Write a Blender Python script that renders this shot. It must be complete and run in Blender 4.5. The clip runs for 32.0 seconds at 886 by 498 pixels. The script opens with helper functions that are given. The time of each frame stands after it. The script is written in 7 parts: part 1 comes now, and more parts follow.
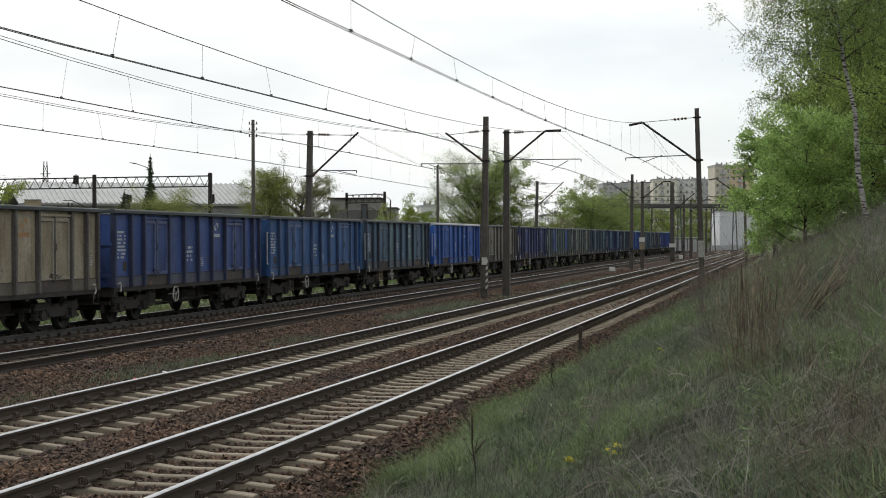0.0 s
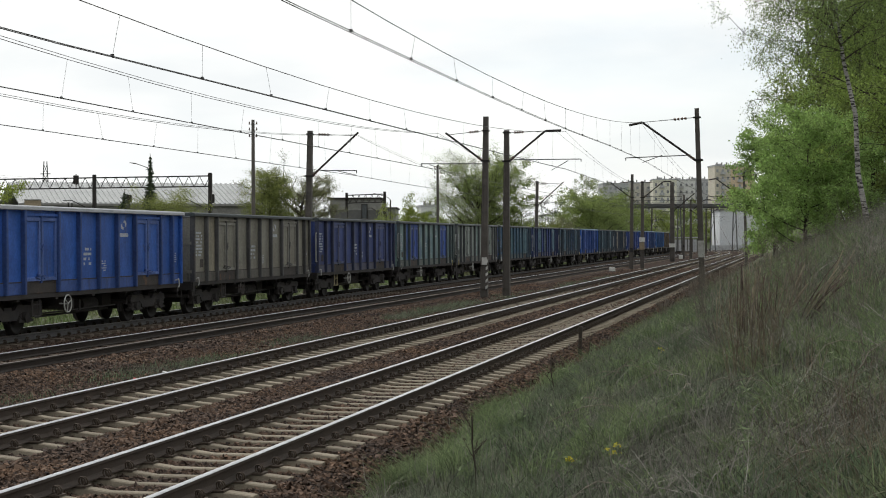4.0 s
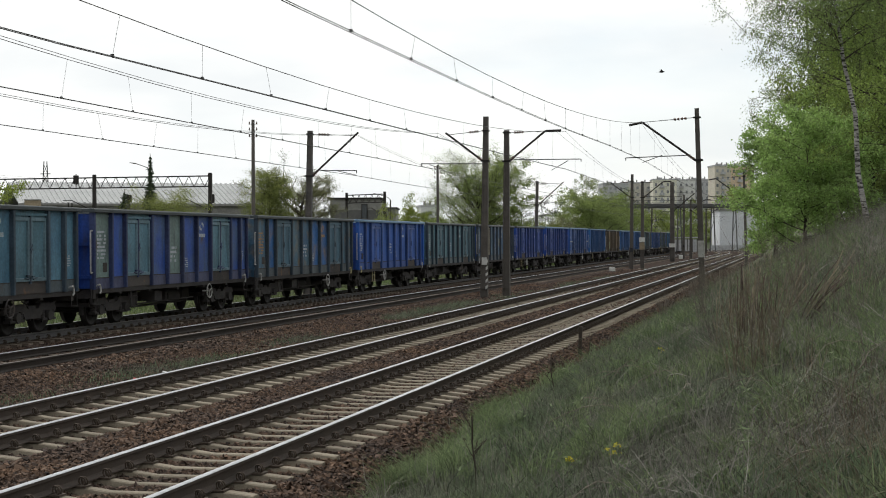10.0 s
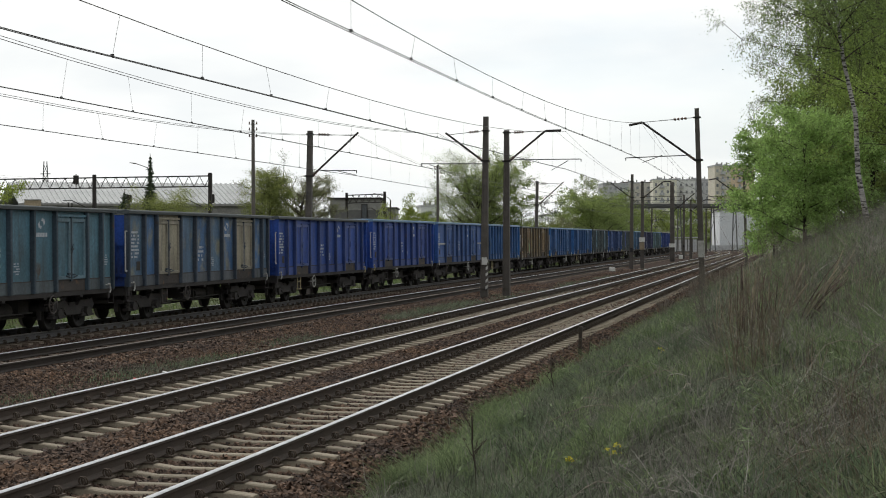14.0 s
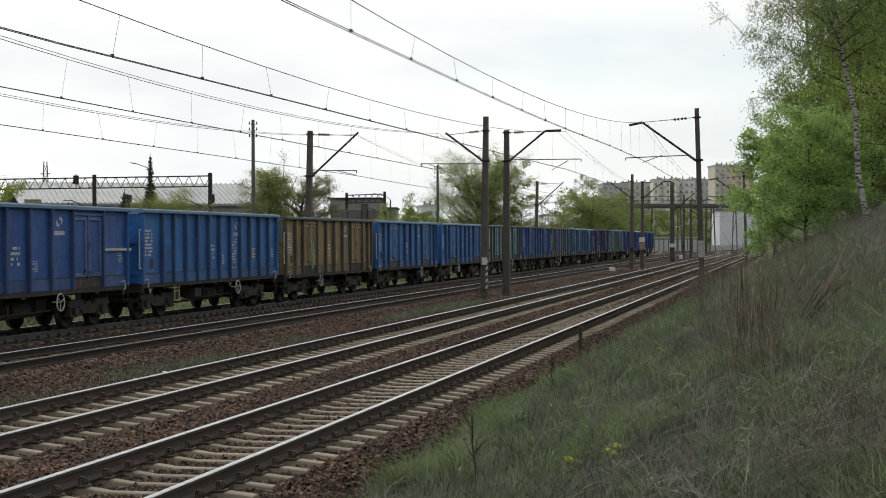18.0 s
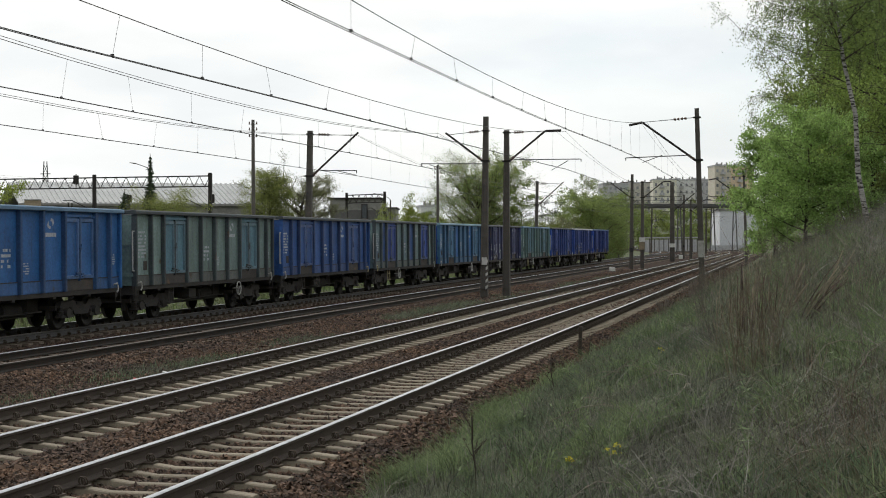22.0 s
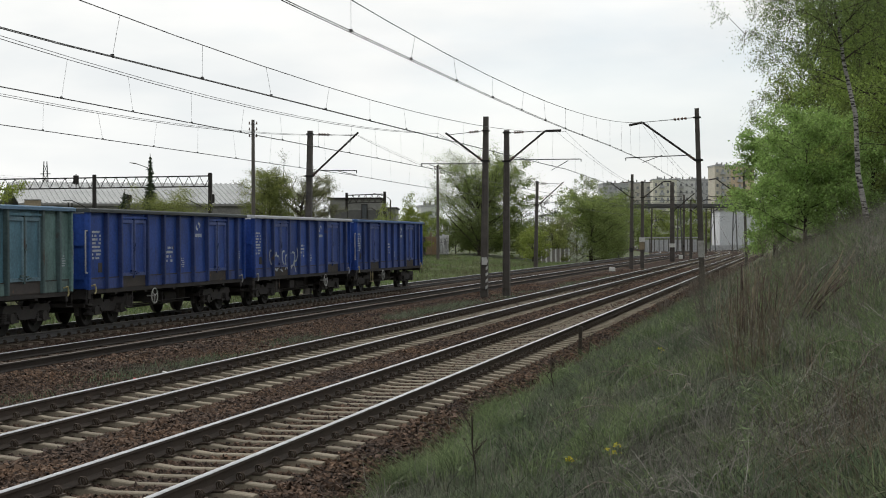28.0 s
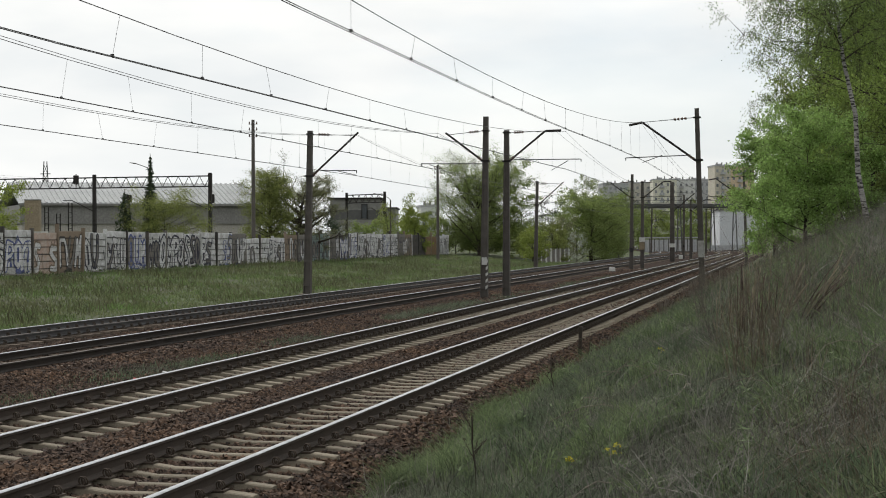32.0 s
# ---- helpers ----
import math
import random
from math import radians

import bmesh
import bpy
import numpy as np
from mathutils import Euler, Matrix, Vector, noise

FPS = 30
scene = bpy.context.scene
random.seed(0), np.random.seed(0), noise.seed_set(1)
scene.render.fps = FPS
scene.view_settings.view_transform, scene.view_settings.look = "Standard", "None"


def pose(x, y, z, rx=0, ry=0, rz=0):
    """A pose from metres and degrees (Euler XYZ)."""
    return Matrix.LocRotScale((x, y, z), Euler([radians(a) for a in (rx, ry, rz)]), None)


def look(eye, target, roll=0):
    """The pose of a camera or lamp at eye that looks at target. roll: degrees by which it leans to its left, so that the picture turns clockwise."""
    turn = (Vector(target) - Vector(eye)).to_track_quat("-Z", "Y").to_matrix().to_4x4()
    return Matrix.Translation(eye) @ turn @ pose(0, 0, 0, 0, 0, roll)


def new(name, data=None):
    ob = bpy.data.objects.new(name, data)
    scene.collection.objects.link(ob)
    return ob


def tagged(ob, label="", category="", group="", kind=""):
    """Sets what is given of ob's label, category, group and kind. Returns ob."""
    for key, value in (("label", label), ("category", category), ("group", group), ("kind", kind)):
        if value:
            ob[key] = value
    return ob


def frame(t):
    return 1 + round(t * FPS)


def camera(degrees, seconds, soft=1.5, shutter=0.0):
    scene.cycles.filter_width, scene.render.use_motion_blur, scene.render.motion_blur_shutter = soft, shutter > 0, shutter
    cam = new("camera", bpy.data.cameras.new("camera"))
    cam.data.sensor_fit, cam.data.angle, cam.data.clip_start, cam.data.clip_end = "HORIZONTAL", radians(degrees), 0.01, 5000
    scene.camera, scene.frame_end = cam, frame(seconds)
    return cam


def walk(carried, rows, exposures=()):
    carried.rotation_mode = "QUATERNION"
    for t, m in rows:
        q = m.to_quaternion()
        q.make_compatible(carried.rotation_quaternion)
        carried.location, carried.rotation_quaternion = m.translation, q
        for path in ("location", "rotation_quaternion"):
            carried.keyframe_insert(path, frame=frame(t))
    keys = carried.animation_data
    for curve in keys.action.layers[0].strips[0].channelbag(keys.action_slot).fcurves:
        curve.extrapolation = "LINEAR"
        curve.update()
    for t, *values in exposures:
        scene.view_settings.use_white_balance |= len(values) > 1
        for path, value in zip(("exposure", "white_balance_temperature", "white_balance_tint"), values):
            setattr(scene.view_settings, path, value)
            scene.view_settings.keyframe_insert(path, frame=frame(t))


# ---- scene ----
# World: y runs along the straight tracks, x to the right of them, z = 0 at the nearest track's railhead.
cam = camera(30.71, 32.0, soft=1.0)
EYE = Vector((0.0, 0.0, 2.359))
VIEW = look(EYE, EYE + Vector((-0.21196, 0.97726, -0.00604)), -0.25)
walk(cam, [(0.0, VIEW), (32.0, VIEW)], exposures=[(0.0, -0.03), (8.0, -0.02), (14.0, -0.03), (18.0, -0.06), (25.0, -0.07), (28.0, -0.13), (32.0, -0.13)])

# ---- daylight: a bright, thinly clouded sky with a veiled sun ahead ----
SUN_EL, SUN_AZ = radians(50), radians(-55)
world = bpy.data.worlds.new("sky")
scene.world = world
world.use_nodes = True
wn, wl = world.node_tree.nodes, world.node_tree.links
wn.clear()
w_out = wn.new("ShaderNodeOutputWorld")
w_bg = wn.new("ShaderNodeBackground")
w_sky = wn.new("ShaderNodeTexSky")
w_sky.sky_type, w_sky.sun_disc = "NISHITA", False
w_sky.sun_elevation, w_sky.sun_rotation = SUN_EL, SUN_AZ
w_dim = wn.new("ShaderNodeVectorMath")
w_dim.operation = "SCALE"
w_dim.inputs["Scale"].default_value = 0.13
w_co = wn.new("ShaderNodeTexCoord")
w_map = wn.new("ShaderNodeMapping")
w_map.inputs["Scale"].default_value = (1.0, 1.0, 3.4)
w_map.inputs["Location"].default_value = (0.35, 0.1, 0.6)
w_n1 = wn.new("ShaderNodeTexNoise")
w_n1.inputs["Scale"].default_value, w_n1.inputs["Detail"].default_value = 3.1, 6.0
w_n1.inputs["Roughness"].default_value = 0.52
w_r1 = wn.new("ShaderNodeValToRGB")
w_r1.color_ramp.elements[0].position, w_r1.color_ramp.elements[1].position = 0.36, 0.50
w_r1.color_ramp.elements[0].color = (0.78, 0.78, 0.78, 1)
w_n2 = wn.new("ShaderNodeTexNoise")
w_n2.inputs["Scale"].default_value, w_n2.inputs["Detail"].default_value = 7.0, 5.0
w_r2 = wn.new("ShaderNodeValToRGB")
w_r2.color_ramp.elements[0].position, w_r2.color_ramp.elements[1].position = 0.3, 0.7
w_r2.color_ramp.elements[0].color = (0.82, 0.85, 0.86, 1)
w_r2.color_ramp.elements[1].color = (1.0, 1.0, 0.975, 1)
w_mix = wn.new("ShaderNodeMix")
w_mix.data_type = "RGBA"
wl.new(w_sky.outputs[0], w_dim.inputs[0])
wl.new(w_co.outputs["Generated"], w_map.inputs[0])
for n_ in (w_n1, w_n2):
    wl.new(w_map.outputs[0], n_.inputs["Vector"])
wl.new(w_n1.outputs["Fac"], w_r1.inputs[0])
wl.new(w_n2.outputs["Fac"], w_r2.inputs[0])
wl.new(w_r1.outputs[0], w_mix.inputs[0])
wl.new(w_dim.outputs[0], w_mix.inputs[6])
wl.new(w_r2.outputs[0], w_mix.inputs[7])
# the veiled sun brightens its side of the cloud
w_dot = wn.new("ShaderNodeVectorMath")
w_dot.operation = "DOT_PRODUCT"
w_dot.inputs[1].default_value = (math.sin(SUN_AZ) * math.cos(SUN_EL), math.cos(SUN_AZ) * math.cos(SUN_EL), math.sin(SUN_EL))
w_gl = wn.new("ShaderNodeMapRange")
w_gl.inputs[1].default_value, w_gl.inputs[2].default_value = -0.4, 0.55
w_gl.inputs[3].default_value, w_gl.inputs[4].default_value = 0.86, 1.06
w_lit = wn.new("ShaderNodeVectorMath")
w_lit.operation = "SCALE"
wl.new(w_co.outputs["Generated"], w_dot.inputs[0])
wl.new(w_dot.outputs["Value"], w_gl.inputs[0])
wl.new(w_mix.outputs[2], w_lit.inputs[0])
wl.new(w_gl.outputs[0], w_lit.inputs["Scale"])
wl.new(w_lit.outputs[0], w_bg.inputs[0])
w_bg.inputs[1].default_value = 1.07
wl.new(w_bg.outputs[0], w_out.inputs[0])

sun = new("sun", bpy.data.lights.new("sun", "SUN"))
sun.data.energy, sun.data.angle, sun.data.color = 2.0, radians(14), (1.0, 0.96, 0.9)
sun.rotation_euler = (Vector((-math.sin(SUN_AZ) * math.cos(SUN_EL), -math.cos(SUN_AZ) * math.cos(SUN_EL), -math.sin(SUN_EL)))).to_track_quat("-Z", "Y").to_euler()


# ---- materials ----
def surface(name, col, col2=None, rough=0.75, metal=0.0, scale=3.0, fine=40.0, bump=0.25, contrast=0.5, rand=0.0, island=0.0, spec=0.3, shift=True,
            stretch=(1, 1, 1), thin=0.0, spots=None, spot_at=0.62, spot_soft=0.06, streak=None, streak_at=0.55, fade=None, dent=0.0):
    """A node material: two colours mixed by a broad noise, a fine grain, random value by object or island, optional spots and vertical streaks."""
    m = bpy.data.materials.new(name)
    m.use_nodes = True
    nt = m.node_tree
    nd, lk = nt.nodes, nt.links
    bsdf = nd["Principled BSDF"]
    bsdf.inputs["Roughness"].default_value, bsdf.inputs["Metallic"].default_value = rough, metal
    bsdf.inputs["Specular IOR Level"].default_value = spec
    co = nd.new("ShaderNodeTexCoord")
    info = nd.new("ShaderNodeObjectInfo")
    src = co.outputs["Object"]
    if shift:
        off = nd.new("ShaderNodeVectorMath")
        off.operation = "MULTIPLY_ADD"
        comb = nd.new("ShaderNodeCombineXYZ")
        for i in range(3):
            lk.new(info.outputs["Random"], comb.inputs[i])
        off.inputs[1].default_value = (37.0, 53.0, 71.0)
        lk.new(comb.outputs[0], off.inputs[0])
        lk.new(src, off.inputs[2])
        src = off.outputs[0]
    mp = nd.new("ShaderNodeMapping")
    mp.inputs["Scale"].default_value = stretch
    lk.new(src, mp.inputs[0])

    def tex(sc, detail=4.0, vec=None):
        n = nd.new("ShaderNodeTexNoise")
        n.inputs["Scale"].default_value, n.inputs["Detail"].default_value = sc, detail
        lk.new(vec or mp.outputs[0], n.inputs["Vector"])
        return n.outputs["Fac"]

    def ramp(fac, a, b, ca=(0, 0, 0, 1), cb=(1, 1, 1, 1)):
        r = nd.new("ShaderNodeValToRGB")
        r.color_ramp.elements[0].position, r.color_ramp.elements[1].position = a, b
        r.color_ramp.elements[0].color, r.color_ramp.elements[1].color = ca, cb
        lk.new(fac, r.inputs[0])
        return r.outputs[0]

    def mix(fac, a, b, blend="MIX"):
        x = nd.new("ShaderNodeMix")
        x.data_type, x.blend_type = "RGBA", blend
        for sock, val in ((x.inputs[0], fac), (x.inputs[6], a), (x.inputs[7], b)):
            if isinstance(val, (int, float)):
                sock.default_value = val
            elif isinstance(val, tuple):
                sock.default_value = (*val[:3], 1)
            else:
                lk.new(val, sock)
        return x.outputs[2]

    col2 = col2 or tuple(c * 0.6 for c in col)
    broad = tex(scale)
    base = mix(ramp(broad, 0.5 - 0.25 / max(contrast, 0.05) * 0.5, 0.5 + 0.25 / max(contrast, 0.05) * 0.5), col, col2)
    if spots:
        base = mix(ramp(tex(scale * 1.7, 5.0), spot_at, spot_at + spot_soft), base, spots)
    if streak:
        mp2 = nd.new("ShaderNodeMapping")
        mp2.inputs["Scale"].default_value = (3.2, 3.2, 0.45)
        lk.new(src, mp2.inputs[0])
        base = mix(ramp(tex(1.3, 5.0, mp2.outputs[0]), streak_at, streak_at + 0.25, (0, 0, 0, 1), (0.75, 0.75, 0.75, 1)), base, streak)
    if fade:
        mp3 = nd.new("ShaderNodeMapping")
        mp3.inputs["Scale"].default_value = (1.5, 1.5, 0.55)
        mp3.inputs["Location"].default_value = (4.0, 9.0, 2.0)
        lk.new(src, mp3.inputs[0])
        base = mix(ramp(tex(1.6, 7.0, mp3.outputs[0]), 0.46, 0.72, (0, 0, 0, 1), (0.55, 0.55, 0.55, 1)), base, fade)
    grain = tex(fine, 3.0)
    base = mix(0.55, base, ramp(grain, 0.3, 0.75, (0.55, 0.55, 0.55, 1), (1.25, 1.25, 1.25, 1)), "MULTIPLY")
    hsv = nd.new("ShaderNodeHueSaturation")
    lk.new(base, hsv.inputs["Color"])
    if rand or island:
        rnd = info.outputs["Random"] if rand else nd.new("ShaderNodeNewGeometry").outputs["Random Per Island"]
        mr = nd.new("ShaderNodeMapRange")
        amount = rand or island
        mr.inputs[3].default_value, mr.inputs[4].default_value = 1 - amount, 1 + amount
        lk.new(rnd, mr.inputs[0])
        lk.new(mr.outputs[0], hsv.inputs["Value"])
    lk.new(hsv.outputs[0], bsdf.inputs["Base Color"])
    if bump:
        b = nd.new("ShaderNodeBump")
        b.inputs["Strength"].default_value, b.inputs["Distance"].default_value = bump, 0.02
        lk.new(grain, b.inputs["Height"])
        if dent:
            d = nd.new("ShaderNodeBump")
            d.inputs["Strength"].default_value, d.inputs["Distance"].default_value = dent, 0.05
            lk.new(tex(1.1, 1.0), d.inputs["Height"])
            lk.new(d.outputs[0], b.inputs["Normal"])
        lk.new(b.outputs[0], bsdf.inputs["Normal"])
    if thin:
        tr = nd.new("ShaderNodeBsdfTranslucent")
        lk.new(hsv.outputs[0], tr.inputs[0])
        ms = nd.new("ShaderNodeMixShader")
        ms.inputs[0].default_value = thin
        lk.new(bsdf.outputs[0], ms.inputs[1])
        lk.new(tr.outputs[0], ms.inputs[2])
        lk.new(ms.outputs[0], nd["Material Output"].inputs[0])
    return m


M = {}
M["ballast"] = surface("ballast", (0.048, 0.032, 0.025), (0.032, 0.024, 0.020), rough=1.0, spec=0.05, scale=0.8, fine=16, bump=1.0, contrast=0.8, spots=(0.070, 0.050, 0.040), spot_at=0.64, shift=False)
M["stone"] = surface("stone", (0.100, 0.060, 0.037), (0.052, 0.037, 0.031), rough=0.9, scale=0.45, fine=30, bump=0.3, island=0.8, shift=False)
M["rail_web"] = surface("rusty_rail_steel", (0.072, 0.055, 0.044), (0.050, 0.040, 0.034), rough=0.85, scale=3, fine=50, bump=0.2, shift=False)
M["rail_dark"] = surface("dark_rail_steel", (0.040, 0.031, 0.026), (0.030, 0.025, 0.022), rough=0.9, scale=3, fine=50, bump=0.2, shift=False)
M["rail_grey"] = surface("dusty_rail_steel", (0.100, 0.097, 0.098), (0.075, 0.072, 0.072), rough=0.85, scale=3, fine=50, bump=0.2, shift=False)
M["rail_top"] = surface("polished_railhead", (0.55, 0.56, 0.58), (0.48, 0.48, 0.49), rough=0.32, metal=1.0, scale=1, fine=8, bump=0.02, shift=False)
M["rail_dull"] = surface("dull_railhead", (0.17, 0.15, 0.135), (0.12, 0.105, 0.095), rough=0.65, metal=0.5, scale=1, fine=8, bump=0.05, shift=False)
M["concrete_tie"] = surface("sleeper_concrete", (0.250, 0.216, 0.164), (0.18, 0.154, 0.116), rough=0.9, scale=2.5, fine=60, bump=0.3, rand=0.14, spots=(0.16, 0.125, 0.09), spot_at=0.66)
M["wood_tie"] = surface("sleeper_timber", (0.17, 0.135, 0.105), (0.11, 0.085, 0.068), rough=0.95, scale=3, fine=60, bump=0.5, rand=0.25, stretch=(0.4, 5, 5))
M["clip"] = surface("fastening_steel", (0.105, 0.082, 0.064), rough=0.8, metal=0.3, bump=0.2)
M["soil"] = surface("grassy_soil", (0.072, 0.098, 0.038), (0.080, 0.080, 0.050), rough=0.95, scale=0.35, fine=9, bump=0.8, contrast=0.8, shift=False)
M["mast"] = surface("weathered_mast_steel", (0.115, 0.104, 0.094), (0.085, 0.077, 0.070), rough=0.85, scale=2, fine=30, bump=0.2, spots=(0.14, 0.12, 0.10), spot_at=0.66)
M["dark_steel"] = surface("dark_arm_steel", (0.035, 0.031, 0.029), rough=0.75, metal=0.2, bump=0.1)
M["wire"] = surface("copper_wire", (0.105, 0.105, 0.105), rough=0.7, metal=0.2, bump=0.0, shift=False)
M["porcelain"] = surface("insulator_porcelain", (0.10, 0.055, 0.035), rough=0.3, bump=0.0)
M["white_paint"] = surface("white_sign_paint", (0.62, 0.62, 0.60), (0.42, 0.42, 0.40), rough=0.6, scale=5, bump=0.1)
M["yellow_paint"] = surface("yellow_paint", (0.50, 0.43, 0.20), (0.38, 0.33, 0.18), rough=0.6, scale=5, bump=0.1)
M["black_paint"] = surface("black_paint", (0.018, 0.018, 0.02), (0.03, 0.03, 0.035), rough=0.6, bump=0.1)


# ---- mesh helpers ----
def mesh_np(name, v, f, mats, smooth=False, which=None):
    """A mesh from numpy arrays; every face has the same number of corners."""
    v, f = np.asarray(v, np.float32), np.asarray(f, np.int32)
    me = bpy.data.meshes.new(name)
    me.vertices.add(len(v))
    me.vertices.foreach_set("co", v.ravel())
    me.loops.add(f.size)
    me.loops.foreach_set("vertex_index", f.ravel())
    me.polygons.add(len(f))
    me.polygons.foreach_set("loop_start", np.arange(0, f.size, f.shape[1], dtype=np.int32))
    if which is not None:
        me.polygons.foreach_set("material_index", np.asarray(which, np.int32))
    me.polygons.foreach_set("use_smooth", np.full(len(f), smooth, dtype=bool))
    for m in mats if isinstance(mats, (list, tuple)) else [mats]:
        me.materials.append(m)
    me.update(calc_edges=True)
    me.validate()
    return me


class Form:
    """Collects simple solids, then makes one mesh of them."""

    def __init__(self):
        self.v, self.f, self.s = [], [], []

    def add(self, v, f, smooth=False):
        n = len(self.v)
        self.v += [tuple(p) for p in v]
        self.f += [tuple(i + n for i in face) for face in f]
        self.s += [smooth] * len(f)
        return self

    def box(self, x0, x1, y0, y1, z0, z1, turn=None, at=(0, 0, 0)):
        v = [Vector((x, y, z)) for x in (x0, x1) for y in (y0, y1) for z in (z0, z1)]
        if turn is not None:
            v = [turn @ p for p in v]
        v = [p + Vector(at) for p in v]
        return self.add(v, [(0, 1, 3, 2), (4, 6, 7, 5), (0, 4, 5, 1), (2, 3, 7, 6), (0, 2, 6, 4), (1, 5, 7, 3)])

    def rod(self, a, b, r, r2=None, n=8, caps=True):
        a, b = Vector(a), Vector(b)
        r2 = r if r2 is None else r2
        q = (b - a).to_track_quat("Z", "Y").to_matrix()
        ring = [q @ Vector((math.cos(2 * math.pi * i / n), math.sin(2 * math.pi * i / n), 0)) for i in range(n)]
        v = [a + p * r for p in ring] + [b + p * r2 for p in ring]
        f = [(i, (i + 1) % n, n + (i + 1) % n, n + i) for i in range(n)]
        self.add(v, f, True)
        if caps:
            self.add(v[:n], [tuple(range(n))[::-1]])
            self.add(v[n:], [tuple(range(n))])
        return self

    def bar(self, a, b, w, h, w2=None, h2=None):
        """A bar of rectangular section from a to b."""
        a, b = Vector(a), Vector(b)
        w2, h2 = w if w2 is None else w2, h if h2 is None else h2
        q = (b - a).to_track_quat("Z", "Y").to_matrix()
        v = [a + q @ Vector((x * w / 2, y * h / 2, 0)) for x, y in ((-1, -1), (1, -1), (1, 1), (-1, 1))]
        v += [b + q @ Vector((x * w2 / 2, y * h2 / 2, 0)) for x, y in ((-1, -1), (1, -1), (1, 1), (-1, 1))]
        return self.add(v, [(3, 2, 1, 0), (4, 5, 6, 7), (0, 1, 5, 4), (1, 2, 6, 5), (2, 3, 7, 6), (3, 0, 4, 7)])

    def path(self, pts, r, n=6):
        for a, b in zip(pts, pts[1:]):
            self.rod(a, b, r, r, n)
        return self

    def ring(self, c, axis, big, small, n=20, k=6):
        q = Vector(axis).to_track_quat("Z", "Y").to_matrix()
        v = []
        for i in range(n):
            a = 2 * math.pi * i / n
            for j in range(k):
                b = 2 * math.pi * j / k
                v.append(Vector(c) + q @ Vector(((big + small * math.cos(b)) * math.cos(a), (big + small * math.cos(b)) * math.sin(a), small * math.sin(b))))
        f = [(i * k + j, ((i + 1) % n) * k + j, ((i + 1) % n) * k + (j + 1) % k, i * k + (j + 1) % k) for i in range(n) for j in range(k)]
        return self.add(v, f, True)

    def prism(self, outline, axis, a, b):
        """An outline of (p, q) pairs drawn out along an axis from a to b."""
        put = {"x": lambda p, q, t: (t, p, q), "y": lambda p, q, t: (p, t, q), "z": lambda p, q, t: (p, q, t)}[axis]
        n = len(outline)
        v = [put(p, q, a) for p, q in outline] + [put(p, q, b) for p, q in outline]
        f = [(i, (i + 1) % n, n + (i + 1) % n, n + i) for i in range(n)] + [tuple(range(n))[::-1], tuple(range(n, 2 * n))]
        return self.add(v, f)

    def mesh(self, name, mat, bevel=0.0):
        me = bpy.data.meshes.new(name)
        me.from_pydata(self.v, [], self.f)
        me.polygons.foreach_set("use_smooth", self.s)
        bm = bmesh.new()
        bm.from_mesh(me)
        bmesh.ops.recalc_face_normals(bm, faces=bm.faces)
        if bevel:
            bmesh.ops.bevel(bm, geom=list(bm.edges), offset=bevel, segments=1, affect="EDGES", clamp_overlap=True)
        bm.to_mesh(me)
        bm.free()
        me.materials.append(mat)
        return me


def stroke(form, a, b, width, x=0.0, thick=0.006):
    """A flat sprayed stroke with rounded ends on the upright plane at x, facing +x."""
    ay, az, by, bz = a[1], a[2], b[1], b[2]
    t = math.atan2(bz - az, by - ay)
    r = width / 2
    v = []
    for cy, cz, a0 in ((by, bz, t - math.pi / 2), (ay, az, t + math.pi / 2)):
        v += [(x, cy + r * math.cos(a0 + math.pi * i / 5), cz + r * math.sin(a0 + math.pi * i / 5)) for i in range(6)]
    n = len(v)
    form.add(v + [(x - thick, p[1], p[2]) for p in v], [tuple(range(n))] + [(i, n + i, n + (i + 1) % n, (i + 1) % n) for i in range(n)])


def part(name, shape, material, parent, label="", m=None, bevel=0.0):
    """One mesh object under a thing or a part. shape: a Form, or a mesh to share."""
    me = shape.mesh(name, material, bevel) if isinstance(shape, Form) else shape
    ob = new(name, me)
    if material is not None and me.materials[0] != material:
        ob.material_slots[0].link = "OBJECT"
        ob.material_slots[0].material = material
    ob.parent = parent
    if m is not None:
        ob.matrix_basis = m
    if label:
        tagged(ob, label)
    return ob


def thing(name, label, category, m=None, group="", kind=""):
    ob = new(name)
    ob.empty_display_size = 0.3
    if m is not None:
        ob.matrix_basis = m
    return tagged(ob, label, category, group, kind)


# ---- the line of the railway: straight, then a left-hand curve ----
BEND, TURN = 243.0, 600.0
TX = (-6.556, -10.312, -16.371, -20.470)
TZ = (0.0, -0.024, -0.118, -0.074)
PIVOT = TX[3] - TURN


def along(u, x):
    """Place and heading at u metres along the line, at the cross position x."""
    if u <= BEND:
        return x, u, 0.0
    a = (u - BEND) / TURN
    return PIVOT + (x - PIVOT) * math.cos(a), BEND + (x - PIVOT) * math.sin(a), a


def cross(x, y):
    """The cross position of a place."""
    return np.where(y <= BEND, x, PIVOT + np.hypot(x - PIVOT, np.maximum(y - BEND, 0)))


def ease(a, b, x):
    t = np.clip((x - a) / (b - a), 0, 1)
    return t * t * (3 - 2 * t)


